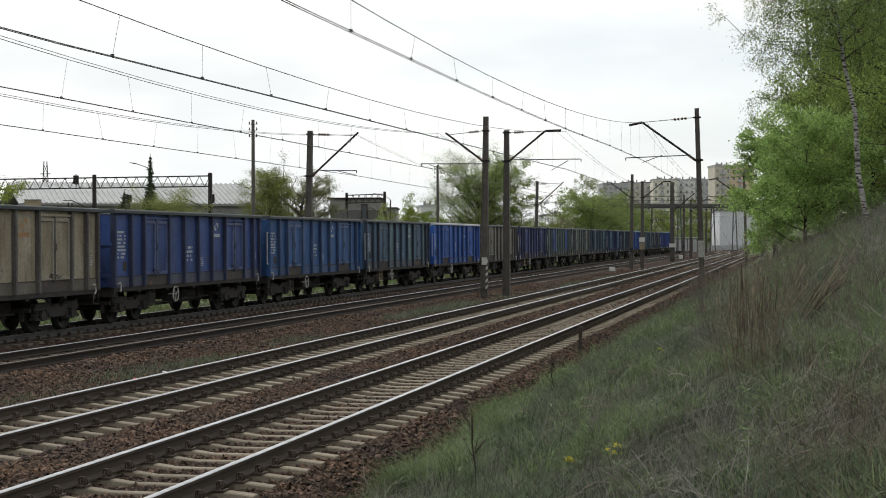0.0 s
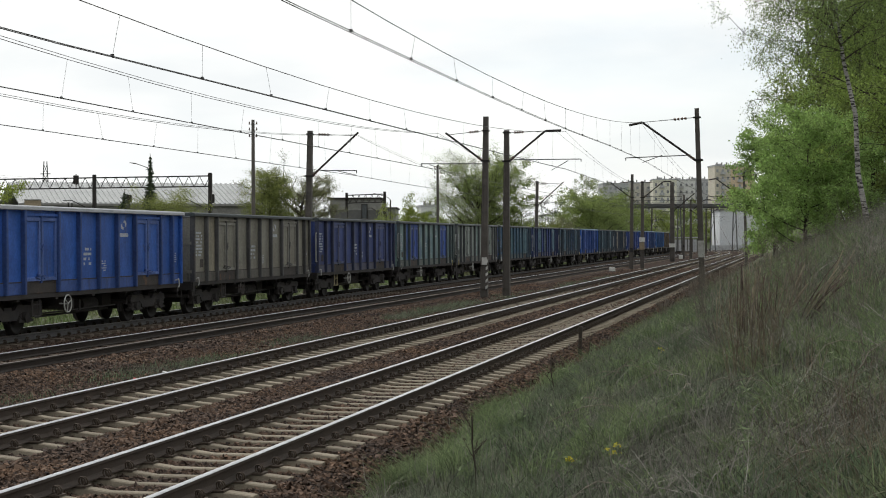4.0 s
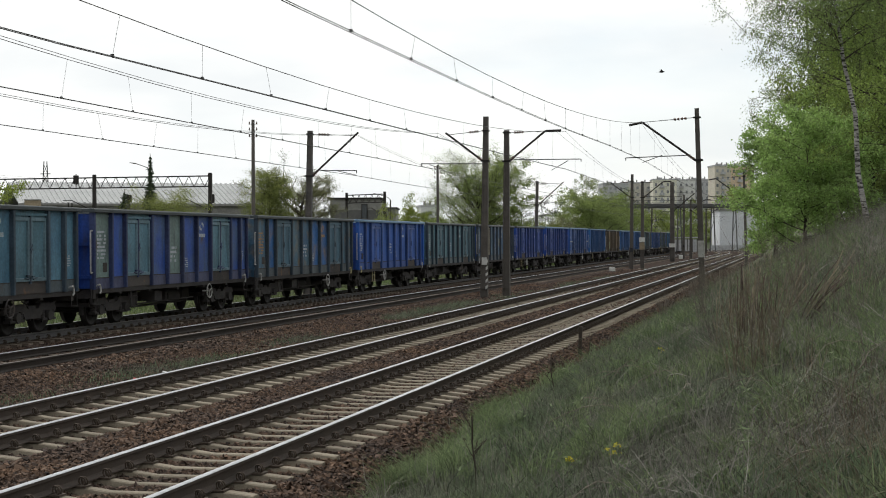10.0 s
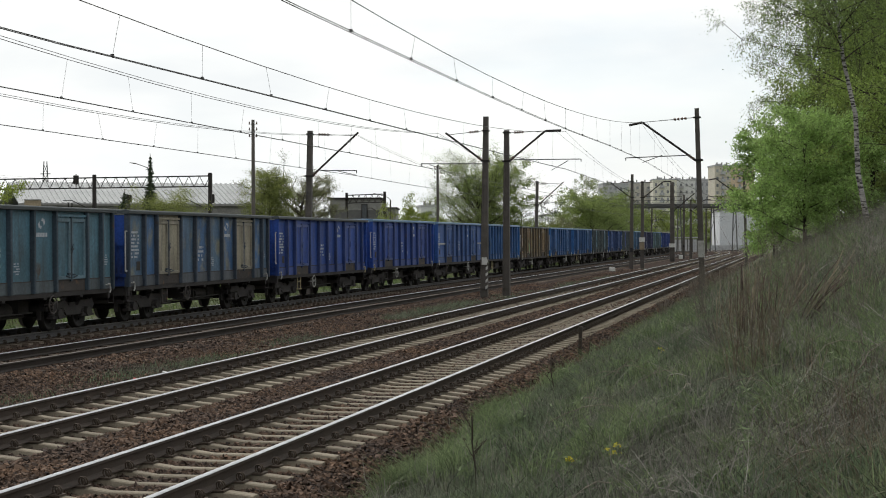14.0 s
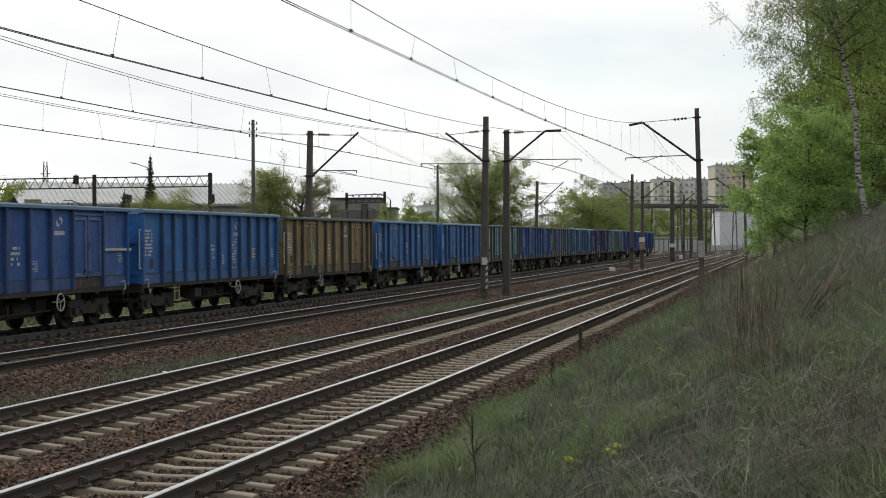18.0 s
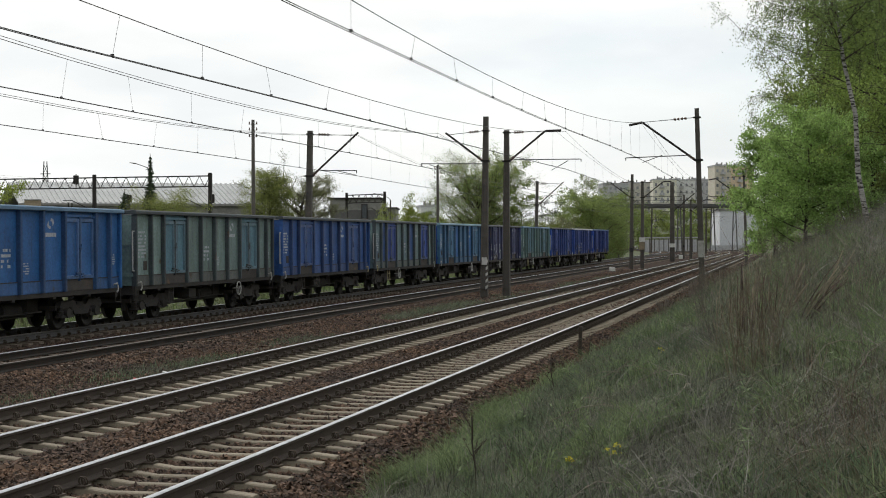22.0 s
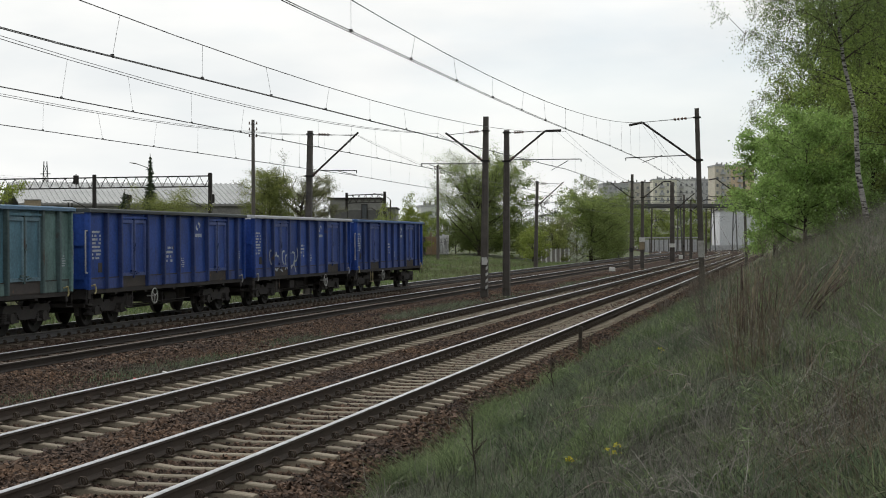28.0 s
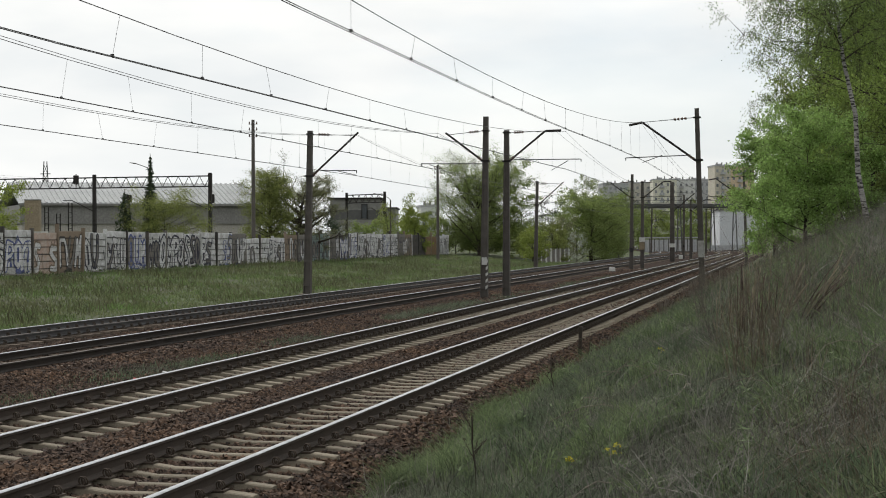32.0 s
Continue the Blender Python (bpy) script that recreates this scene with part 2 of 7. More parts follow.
BED = [(-23.6, -0.55), (-22.6, -0.36), (-21.8, -0.34), (-19.1, -0.36), (-18.4, -0.33), (-17.7, -0.36), (-15.2, -0.32), (-14.4, -0.38), (-13.2, -0.40), (-12.2, -0.36), (-11.7, -0.275), (-11.45, -0.300), (-9.15, -0.300), (-8.9, -0.25), (-7.95, -0.24), (-7.7, -0.262), (-5.4, -0.262), (-5.2, -0.26), (-4.9, -0.33), (-4.35, -0.66)]


def bed_height(c):
    return np.interp(c, [b[0] for b in BED], [b[1] for b in BED])


def ground_height(x, y):
    """Height of the ground sheet: under the ballast, the grass strip to the fence, the slope beside the line."""
    x, y = np.asarray(x, float), np.asarray(y, float)
    c = cross(x, y)
    strip = np.interp(-c, [20, 23.2, 27, 38, 60, 3000], [-0.75, -0.42, -0.25, 0.62, 0.75, 0.8])
    steep = 0.24 + 0.24 * ease(6, 34, y)
    top = 3.3 + 0.6 * ease(20, 60, y)
    slope = -0.75 + steep * (c + 5.2)
    slope = np.where(slope > top, top + (slope - top) * 0.08, slope)
    slope = np.minimum(slope, 6.0)
    h = np.where(c < -14, strip, np.where(c < -5.2, -0.75, slope))
    bumps = 0.05 * np.sin(x * 1.9 + 0.7 * y) * np.sin(y * 1.3 - 0.4 * x) + 0.07 * np.sin(x * 0.55 + 2) * np.sin(y * 0.47)
    return h + bumps * np.where((c > -22) & (c < -5.0), 0.0, 1.0)


def ground():
    xs = np.concatenate([-np.geomspace(3000, 60, 16), np.arange(-56, -24, 2.0), np.arange(-24, -4, 1.0), np.arange(-4, 14, 0.5), np.geomspace(15, 3000, 18)])
    ys = np.concatenate([-np.geomspace(600, 12, 8), np.arange(-8, 70, 1.0), np.arange(70, 260, 4.0), np.arange(260, 620, 20.0), np.geomspace(650, 4000, 9)])
    gx, gy = np.meshgrid(xs, ys, indexing="ij")
    v = np.stack([gx, gy, ground_height(gx, gy)], -1).reshape(-1, 3)
    nx, ny = len(xs), len(ys)
    i, j = np.meshgrid(np.arange(nx - 1), np.arange(ny - 1), indexing="ij")
    a = (i * ny + j).ravel()
    f = np.stack([a, a + ny, a + ny + 1, a + 1], -1)
    ob = new("ground", mesh_np("ground", v, f, M["soil"], True))
    return tagged(ob, "grassy earth with bare brown patches", "ground", kind="structure")


def sweep(outline, x, us, z=0.0):
    """Draws an outline of (offset, height) along the line; open ended quads."""
    v, n = [], len(outline)
    for u in us:
        for o, h in outline:
            px, py, _ = along(u, x + o)
            v.append((px, py, z + h))
    f = [(k * n + i, k * n + (i + 1) % n, (k + 1) * n + (i + 1) % n, (k + 1) * n + i) for k in range(len(us) - 1) for i in range(n)]
    return v, f


US = [-30.0, 0.0, 40.0, 90.0, 150.0, 225.0] + [225.0 + 12.0 * k for k in range(1, 32)]


def ballast_bed():
    us = list(np.arange(-30, 60, 0.5)) + list(np.arange(60, 225, 4.0)) + [225.0 + 12.0 * k for k in range(0, 32)]
    xs = np.concatenate([[-23.6, -23.1, -22.6, -22.2], np.arange(-21.8, -5.2, 0.4), [-5.25, -5.05, -4.85, -4.6, -4.35]])
    v = []
    for u in us:
        for x in xs:
            px, py, _ = along(u, x)
            lump = 0.015 * noise.noise((px * 1.7, py * 1.7, 0)) + 0.012 * noise.noise((px * 5, py * 5, 3))
            v.append((px, py, float(bed_height(x)) + lump))
    n = len(xs)
    f = [(k * n + i, k * n + i + 1, (k + 1) * n + i + 1, (k + 1) * n + i) for k in range(len(us) - 1) for i in range(n - 1)]
    ob = new("ballast_bed", mesh_np("ballast_bed", v, f, M["ballast"], True))
    return tagged(ob, "reddish brown crushed stone ballast under the tracks", "ballast", kind="structure")


RAIL = [(-0.075, -0.172), (0.075, -0.172), (0.075, -0.160), (0.022, -0.142), (0.010, -0.130), (0.010, -0.052), (0.036, -0.038), (0.036, -0.008), (0.028, 0.0),
        (-0.028, 0.0), (-0.036, -0.008), (-0.036, -0.038), (-0.010, -0.052), (-0.010, -0.130), (-0.022, -0.142), (-0.075, -0.160)]


def sleeper_form(timber):
    f = Form()
    if timber:
        f.box(-1.28, 1.28, -0.125, 0.125, -0.34, -0.184)
        return f
    # prestressed concrete: level seats under the rails, a dipped waist between them
    xs = [(-1.25, -0.215), (-0.98, -0.187), (-0.60, -0.187), (-0.32, -0.222), (0.32, -0.222), (0.60, -0.187), (0.98, -0.187), (1.25, -0.215)]
    v = []
    for x, z in xs:
        w = 0.078 if abs(x) > 0.5 else 0.066
        v += [(x, -w - 0.05, -0.40), (x, -w, z - 0.012), (x, -w + 0.015, z), (x, w - 0.015, z), (x, w, z - 0.012), (x, w + 0.05, -0.40)]
    fs = [(k * 6 + i, k * 6 + (i + 1) % 6, k * 6 + 6 + (i + 1) % 6, k * 6 + 6 + i) for k in range(len(xs) - 1) for i in range(6)]
    fs += [tuple(range(6))[::-1], tuple(range(len(v) - 6, len(v)))]
    return f.add(v, fs)


def fastening_form():
    """A ribbed base plate with a coiled spring clip and a bolt on each side of the rail foot."""
    f = Form().box(-0.185, 0.185, -0.085, 0.085, -0.187, -0.168)
    for s in (-1, 1):
        f.ring((s * 0.122, -0.028, -0.128), (0.35 * s, 1, 0.15), 0.046, 0.0095, 14, 5)
        f.ring((s * 0.122, 0.030, -0.130), (0.35 * s, 1, 0.15), 0.042, 0.0095, 14, 5)
        f.rod((s * 0.12, 0, -0.17), (s * 0.12, 0, -0.118), 0.012, 0.012, 6)
    return f


def tracks():
    shapes = {t: sleeper_form(t).mesh("sleeper", M["wood_tie" if t else "concrete_tie"]) for t in (False, True)}
    clip = fastening_form().mesh("fastening", M["clip"])
    clip_v = np.array([v.co[:] for v in clip.vertices])
    labels = ("track with concrete sleepers and shiny rails in brown ballast", "track with concrete sleepers, partly buried in brown ballast",
              "track with rusty rails and dark timber sleepers in ballast", "freight track with timber sleepers beside a grass strip")
    for i, (x, z) in enumerate(zip(TX, TZ)):
        timber = i >= 2
        track = thing("railway_track", labels[i], "railway track", pose(x, 0, z), "parallel tracks", "structure")
        for s in (-1, 1):
            f = sweep(RAIL, s * 0.7525, US)[1]
            # rails are drawn about the track's own middle line, bent with the line
            v = []
            for u in US:
                for o, h in RAIL:
                    px, py, _ = along(u, x + s * 0.7525 + o)
                    v.append((px - x, py, h))
            which = [1 if (k % 16) in (7, 8, 9) else 0 for k in range(len(f))]
            me = mesh_np("rail", v, f, [M[("rail_web", "rail_web", "rail_dark", "rail_grey")[i]], M["rail_top" if i < 2 or s < 0 else "rail_dull"]], False, which)
            rail = new("rail", me)
            rail.parent = track
        start = (12, 16, 27, 34)[i]
        n_near = (250, 230, 150, 150)[i]
        n_clip = (120, 90, 0, 60)[i]
        rng = random.Random(5 + i)
        far_v, far_f, cv, cf = [], [], [], []
        sl = shapes[timber]
        sv = np.array([q.co[:] for q in sl.vertices])
        sf = [tuple(p.vertices) for p in sl.polygons]
        pitch = 0.6 if not timber else 0.62
        first = 14.915 - 0.6 * 5 if i == 0 else start
        count = int((420 - first) / pitch)
        for k in list(range(count)) + list(range(-int((first + 28) / pitch), 0)):
            u = first + pitch * k
            px, py, a = along(u, x)
            sink = 0.0 if i == 0 else rng.uniform(-0.012, 0.004)
            if not timber:
                sink -= 0.064 * min(1.0, max(0.0, (u - 55.0) / 40.0))
            m = pose(px - x, py, sink, 0, 0, math.degrees(a) + rng.uniform(-0.4, 0.4))
            if 0 <= k < n_near:
                s_ob = part("sleeper", sl, None, track, m=m)
                if k < n_clip:
                    for s in (-1, 1):
                        part("fastening", clip, None, s_ob, m=pose(s * 0.7525, 0, -sink))
                    continue
            else:
                base = len(far_v)
                far_v += [tuple(m @ Vector(q)) for q in sv]
                far_f += [tuple(base + j for j in q) for q in sf]
        if far_v:
            me = bpy.data.meshes.new("far_sleepers")
            me.from_pydata(far_v, [], far_f)
            me.materials.append(M["wood_tie" if timber else "concrete_tie"])
            ob = new("far_sleepers", me)
            ob.parent = track
            tagged(ob, kind="stuff")
        # fastenings past the near ones, as one piece
        k0, k1 = n_clip, min(count, n_clip + 220)
        us = first + pitch * np.arange(k0, k1)
        us = us[us < BEND]
        if i == 2:
            us = us[us < 0]
        tri = Form()
        for u in us:
            for s in (-1, 1):
                for e in (-1, 1):
                    cx_ = s * 0.7525 + e * 0.12
                    tri.box(cx_ - 0.045, cx_ + 0.045, u - 0.045, u + 0.045, -0.18, -0.115)
        if len(us):
            tagged(part("far_fastenings", tri, M["clip"], track), kind="stuff")


ground()
ballast_bed()
tracks()
# ---- the train ----
def paint(name, col, patch=None, dirt=0.5, spot=None):
    grime = (0.048, 0.045, 0.044)
    col = tuple(1.34 * c for c in col)
    return surface(name, col, patch or tuple(c * 0.64 for c in col), rough=0.55, scale=0.9, fine=14, bump=0.12, contrast=1.1 if patch else 0.7, rand=0.10, spec=0.25,
                   spots=spot or (0.085, 0.058, 0.042), spot_at=0.50 if spot else 0.70 - 0.06 * dirt, spot_soft=0.22 if spot else 0.08, streak=grime, streak_at=0.63 - 0.15 * dirt,
                   fade=tuple(1.22 * c + 0.014 for c in col), dent=0.35)


BLUE, ROYAL, MID, CLEAN = (0.027, 0.078, 0.240), (0.018, 0.056, 0.250), (0.024, 0.106, 0.290), (0.024, 0.084, 0.320)
GREEN, GREY, BEIGE, TEAL, INDIGO = (0.15, 0.215, 0.205), (0.175, 0.20, 0.185), (0.235, 0.215, 0.165), (0.080, 0.17, 0.225), (0.036, 0.045, 0.125)
ORANGE, YELLOWISH, DKGREEN, OLD = (0.23, 0.16, 0.085), (0.26, 0.24, 0.15), (0.080, 0.142, 0.170), (0.165, 0.160, 0.135)
RIM_W, RIM_B, RIM_D = (0.48, 0.50, 0.53), (0.13, 0.23, 0.35), (0.055, 0.066, 0.070)
# main colour, second colour on single panels, which panels take it, door colour, rim, dirt, body type, wording for the label
FLEET = [
    (BEIGE, ORANGE, "", None, RIM_D, 0.6, "A", "grey-beige"),
    ((0.031, 0.062, 0.195), None, "", None, RIM_D, 0.6, "A", "dusty dark blue"),
    ((0.030, 0.084, 0.220), None, "", None, RIM_D, 0.5, "A", "mid blue"),
    ((0.050, 0.098, 0.170), DKGREEN, "257", None, RIM_D, 0.7, "A", "dull blue and grey-green"),
    (CLEAN, None, "", None, RIM_W, 0.3, "A", "bright blue, pale-rimmed"),
    (OLD, BEIGE, "16", None, RIM_D, 0.8, "A", "dull grey-brown"),
    ((0.028, 0.048, 0.165), None, "", None, RIM_D, 0.7, "A", "dark grimy royal blue"),
    (GREEN, BLUE, "1", ROYAL, RIM_D, 0.6, "A", "pale green with blue doors"),
    (GREY, GREEN, "35", None, RIM_D, 0.8, "A", "weathered grey"),
    ((0.062, 0.140, 0.195), (0.040, 0.115, 0.215), "034", (0.070, 0.150, 0.195), RIM_D, 0.6, "A", "faded blue-green"),
    (ROYAL, GREEN, "03", TEAL, RIM_D, 0.6, "A", "blue with grey-green doors"),
    ((0.058, 0.118, 0.160), MID, "145", (0.055, 0.125, 0.180), RIM_D, 0.8, "A", "dark green with orange patches"),
    (CLEAN, None, "", None, RIM_B, 0.2, "A", "clean bright blue"),
    ((0.062, 0.135, 0.180), DKGREEN, "06", None, RIM_D, 0.7, "A", "dull teal-blue"),
    ((0.072, 0.122, 0.180), (0.045, 0.110, 0.230), "1357", BEIGE, RIM_D, 0.7, "A", "patched grey and blue"),
    (ROYAL, None, "", None, RIM_D, 0.5, "A", "royal blue"),
    (ROYAL, None, "", None, RIM_B, 0.3, "A", "blue"),
    (BLUE, None, "", None, RIM_B, 0.2, "C", "blue, white-barred"),
    (MID, None, "", None, RIM_B, 0.3, "B", "light blue many-ribbed"),
    ((0.215, 0.150, 0.055), (0.17, 0.13, 0.07), "57", (0.19, 0.125, 0.055), RIM_D, 0.9, "A", "rusty brown and orange"),
    (MID, None, "", None, RIM_B, 0.4, "A", "mid blue"),
    (MID, None, "", None, RIM_B, 0.4, "A", "mid blue, rusty-silled"),
    ((0.120, 0.172, 0.168), GREEN, "0134", TEAL, RIM_D, 0.7, "A", "grey-green"),
    (BLUE, None, "", None, RIM_D, 0.4, "A", "blue"),
    (GREEN, BLUE, "14", ROYAL, RIM_D, 0.6, "A", "grey-green with blue doors"),
    ((0.042, 0.120, 0.225), MID, "256", (0.045, 0.135, 0.245), (0.20, 0.34, 0.42), 0.4, "A", "light blue"),
    (INDIGO, None, "", None, RIM_D, 0.5, "A", "dark indigo, scrawled"),
    ((0.115, 0.195, 0.19), TEAL, "25", TEAL, RIM_B, 0.5, "A", "pale blue-green"),
    (ROYAL, None, "", None, RIM_D, 0.3, "A", "royal blue"),
    (ROYAL, None, "", None, RIM_W, 0.4, "A", "dark blue, pale-rimmed, scrawled"),
    (ROYAL, None, "", None, (0.045, 0.11, 0.27), 0.3, "A", "royal blue"),
]
SPOTS = {11: ORANGE, 14: YELLOWISH, 19: (0.075, 0.15, 0.17)}
PITCH, HALF, FACE, LIFT = 14.04, 6.45, 1.33, 0.09
M["under"] = surface("underframe_grime", (0.038, 0.036, 0.038), (0.056, 0.050, 0.046), rough=0.9, scale=3, bump=0.3)
M["wheel"] = surface("wheel_steel", (0.032, 0.029, 0.028), rough=0.7, metal=0.4, bump=0.2)
M["sill"] = surface("rusty_sill", (0.052, 0.049, 0.050), (0.085, 0.072, 0.064), rough=0.85, scale=2, bump=0.3, rand=0.2, spots=(0.14, 0.09, 0.06))
M["stencil"] = surface("stencil_white", (0.54, 0.57, 0.60), (0.30, 0.34, 0.40), rough=0.7, scale=9, fine=60, bump=0.0)
M["stencil_orange"] = surface("stencil_orange", (0.42, 0.24, 0.11), (0.30, 0.19, 0.10), rough=0.7, scale=9, bump=0.0)
M["handrail"] = surface("handrail_paint", (0.50, 0.50, 0.49), (0.30, 0.30, 0.28), rough=0.6, scale=6, bump=0.0)
M["step_paint"] = surface("step_paint", (0.42, 0.36, 0.20), (0.30, 0.27, 0.18), rough=0.7, scale=6, bump=0.0)
# dark colour shared by the painted panel shadow line and the label holders
M["shade_and_plate"] = surface("shade_and_plate_paint", (0.050, 0.045, 0.043), (0.075, 0.066, 0.060), rough=0.8, scale=1.5, bump=0.15, rand=0.2)

SEG_A = [0.0, 1.18, 2.16, 4.12, 5.42, 6.68, 7.95, 9.24, 11.18, 12.16, 12.9]
SEG_B = [0.0, 1.55, 2.5] + [2.5 + 1.04 * k for k in range(1, 10)] + [12.9]


def wagon_shapes():
    S = {}

    def panel(w):
        f = Form().box(-0.02, 0.0, -w / 2, w / 2, 1.30, 3.15)
        f.box(0.0, 0.012, -w / 2, w / 2, 3.02, 3.06)
        return f.mesh("side_panel", M["under"])

    def sill(w):
        f = Form().prism([(-0.02, 0.98), (0.022, 0.98), (0.028, 1.00), (0.020, 1.285), (-0.02, 1.29)], "y", -w / 2, w / 2)
        return f.mesh("sill_flap", M["sill"])

    S["panel"], S["sill"] = panel, sill
    S["post"] = Form().prism([(-0.02, -0.065), (0.11, -0.055), (0.125, -0.035), (0.125, 0.035), (0.11, 0.055), (-0.02, 0.065)], "z", 0.985, 3.14).mesh("side_rib", M["under"])
    S["corner"] = Form().prism([(-0.05, -0.05), (0.09, -0.05), (0.115, -0.02), (0.115, 0.02), (0.09, 0.05), (-0.05, 0.05)], "z", 0.98, 3.15).mesh("corner_post", M["under"])
    leaf = Form().box(-0.02, 0.012, -0.42, 0.42, 1.31, 2.95)
    S["leaf"] = leaf.mesh("door_leaf", M["under"])
    outer = [(-0.42, 1.31), (0.42, 1.31), (0.42, 2.95), (-0.42, 2.95)]
    inner = [(-0.345, 1.39), (0.345, 1.39), (0.345, 2.86), (-0.345, 2.86)]
    lip = [(-0.33, 1.405), (0.33, 1.405), (0.33, 2.845), (-0.33, 2.845)]
    fv = [(0.012, p, q) for p, q in outer] + [(0.058, p, q) for p, q in outer] + [(0.058, p, q) for p, q in inner] + [(0.014, p, q) for p, q in lip]
    S["leaf_frame"] = Form().add(fv, [(4 * k + i, 4 * k + (i + 1) % 4, 4 * k + 4 + (i + 1) % 4, 4 * k + 4 + i) for k in range(3) for i in range(4)]).mesh("leaf_frame", M["under"])
    lock = Form().box(0.02, 0.066, -0.038, -0.008, 1.25, 3.0).box(0.02, 0.066, 0.008, 0.038, 1.25, 3.0)
    lock.box(0.06, 0.10, -0.06, 0.07, 2.10, 2.15).rod((0.085, -0.02, 2.02), (0.085, 0.05, 2.26), 0.013).box(0.03, 0.085, -0.22, -0.04, 1.43, 1.48).box(0.03, 0.085, 0.05, 0.2, 1.41, 1.45)
    lock.rod((0.07, -0.34, 1.40), (0.07, -0.12, 1.36), 0.018, n=6).rod((0.07, 0.12, 1.36), (0.07, 0.34, 1.40), 0.018, n=6)
    S["lock"] = lock.mesh("lock_bar", M["under"])
    S["edge_shade"] = Form().box(-0.01, 0.032, -HALF, HALF, 1.282, 1.308).mesh("floor_seam", M["under"])
    S["lintel"] = Form().box(0.0, 0.075, -0.92, 0.92, 2.99, 3.05).box(-0.02, 0.006, -0.985, 0.985, 2.92, 3.15).mesh("door_lintel", M["under"])
    rim = Form()
    prof = [(-0.06, 3.13), (0.13, 3.13), (0.15, 3.145), (0.15, 3.215), (0.13, 3.24), (0.0, 3.255), (-0.06, 3.22)]
    rim.prism([(FACE + p, q) for p, q in prof], "y", -HALF - 0.13, HALF + 0.13)
    rim.prism([(-FACE - p, q) for p, q in prof][::-1], "y", -HALF - 0.13, HALF + 0.13)
    for s in (-1, 1):
        rim.prism([(s * (HALF + p * 0.6), q + 0.004) for p, q in prof][::s], "x", -FACE + 0.05, FACE - 0.05)
    S["rim"] = rim.mesh("top_rim", M["under"])
    end = Form().box(-FACE, FACE, -0.02, 0.0, 1.0, 3.1)
    for x in (-0.85, 0.85):
        end.box(x - 0.07, x + 0.07, 0.0, 0.10, 1.0, 3.08)
    for z in (1.32, 2.25):
        end.box(-FACE, FACE, 0.0, 0.06, z - 0.05, z + 0.05)
    S["end"] = end.mesh("end_wall", M["under"])
    fl = Form().box(-1.34, 1.34, -6.42, 6.42, 0.99, 1.06)
    S["floor"] = fl.mesh("floor", M["sill"])
    u = Form().box(-0.24, -0.16, -6.2, 6.2, 0.74, 0.985).box(0.16, 0.24, -6.2, 6.2, 0.74, 0.985)
    for y in (-6.3, -4.5, -2.3, 0.0, 2.3, 4.5, 6.3):
        u.box(-1.33, 1.33, y - 0.08, y + 0.08, 0.80 if abs(y) < 6 else 0.72, 0.985)
    u.box(-1.345, -1.25, -6.4, 6.4, 0.86, 0.985).box(1.25, 1.345, -6.4, 6.4, 0.86, 0.985)
    S["underframe"] = u.mesh("underframe", M["under"])
    b = Form().rod((-0.55, -0.7, 0.66), (-0.55, 0.2, 0.66), 0.19, n=12).rod((0.6, 0.5, 0.62), (0.6, 1.5, 0.62), 0.21, n=12)
    b.rod((0.0, -3.4, 0.62), (0.0, 3.4, 0.62), 0.03).box(-0.9, 0.95, -0.12, -0.02, 0.5, 0.8).box(0.7, 1.15, -1.5, -0.9, 0.58, 0.86).rod((0.9, -2.6, 0.5), (0.9, 2.4, 0.55), 0.025)
    b.box(0.5, 1.0, -3.2, -2.5, 0.46, 0.86).box(-0.95, -0.4, 2.3, 3.3, 0.44, 0.86).rod((0.75, -2.4, 0.42), (0.75, 2.2, 0.46), 0.035).rod((-0.8, -2.6, 0.5), (-0.8, 2.6, 0.5), 0.04)
    b.box(-0.7, -0.3, -2.9, -1.9, 0.50, 0.86).box(0.2, 0.6, 2.2, 2.8, 0.5, 0.86)
    S["brake"] = b.mesh("brake_gear", M["under"])
    # bogie: two side frames with axle boxes and coil springs, a bolster
    g = Form()
    for s in (-1, 1):
        x0, x1 = (0.92 * s, 1.08 * s) if s > 0 else (-1.08, -0.92)
        g.prism([(-1.35, 0.62), (-1.25, 0.78), (-0.45, 0.80), (-0.3, 0.66), (0.3, 0.66), (0.45, 0.80), (1.25, 0.78), (1.35, 0.62), (1.2, 0.58), (0.6, 0.62), (0.42, 0.40), (-0.42, 0.40), (-0.6, 0.62), (-1.2, 0.58)][::-1], "x", x0, x1)
        for y in (-0.9, 0.9):
            g.rod((s * 0.86, y, 0.46), (s * 1.14, y, 0.46), 0.14, n=12)
            g.box(min(s * .9, s * 1.1), max(s * .9, s * 1.1), y - 0.40, y + 0.40, 0.34, 0.40)
            for e in (-0.29, 0.29):
                for k in range(5):
                    g.ring((s * 1.0, y + e, 0.42 + 0.045 * k), (0, 0, 1), 0.085, 0.021, 10, 5)
    g.box(-1.05, 1.05, -0.2, 0.2, 0.52, 0.74).rod((0, 0, 0.74), (0, 0, 0.86), 0.2, n=12)
    for y in (-1.42, 1.42):
        g.box(-1.0, 1.0, y - 0.05, y + 0.05, 0.55, 0.67)
    for s in (-1, 1):
        for y in (-1.42, -0.4, 0.4, 1.42):
            g.box(s * 0.7525 - 0.05, s * 0.7525 + 0.05, y - 0.05, y + 0.05, 0.32, 0.60)
    S["bogie"] = g.mesh("bogie", M["under"])
    w = Form().rod((-1.0, 0, 0), (1.0, 0, 0), 0.085, n=10)
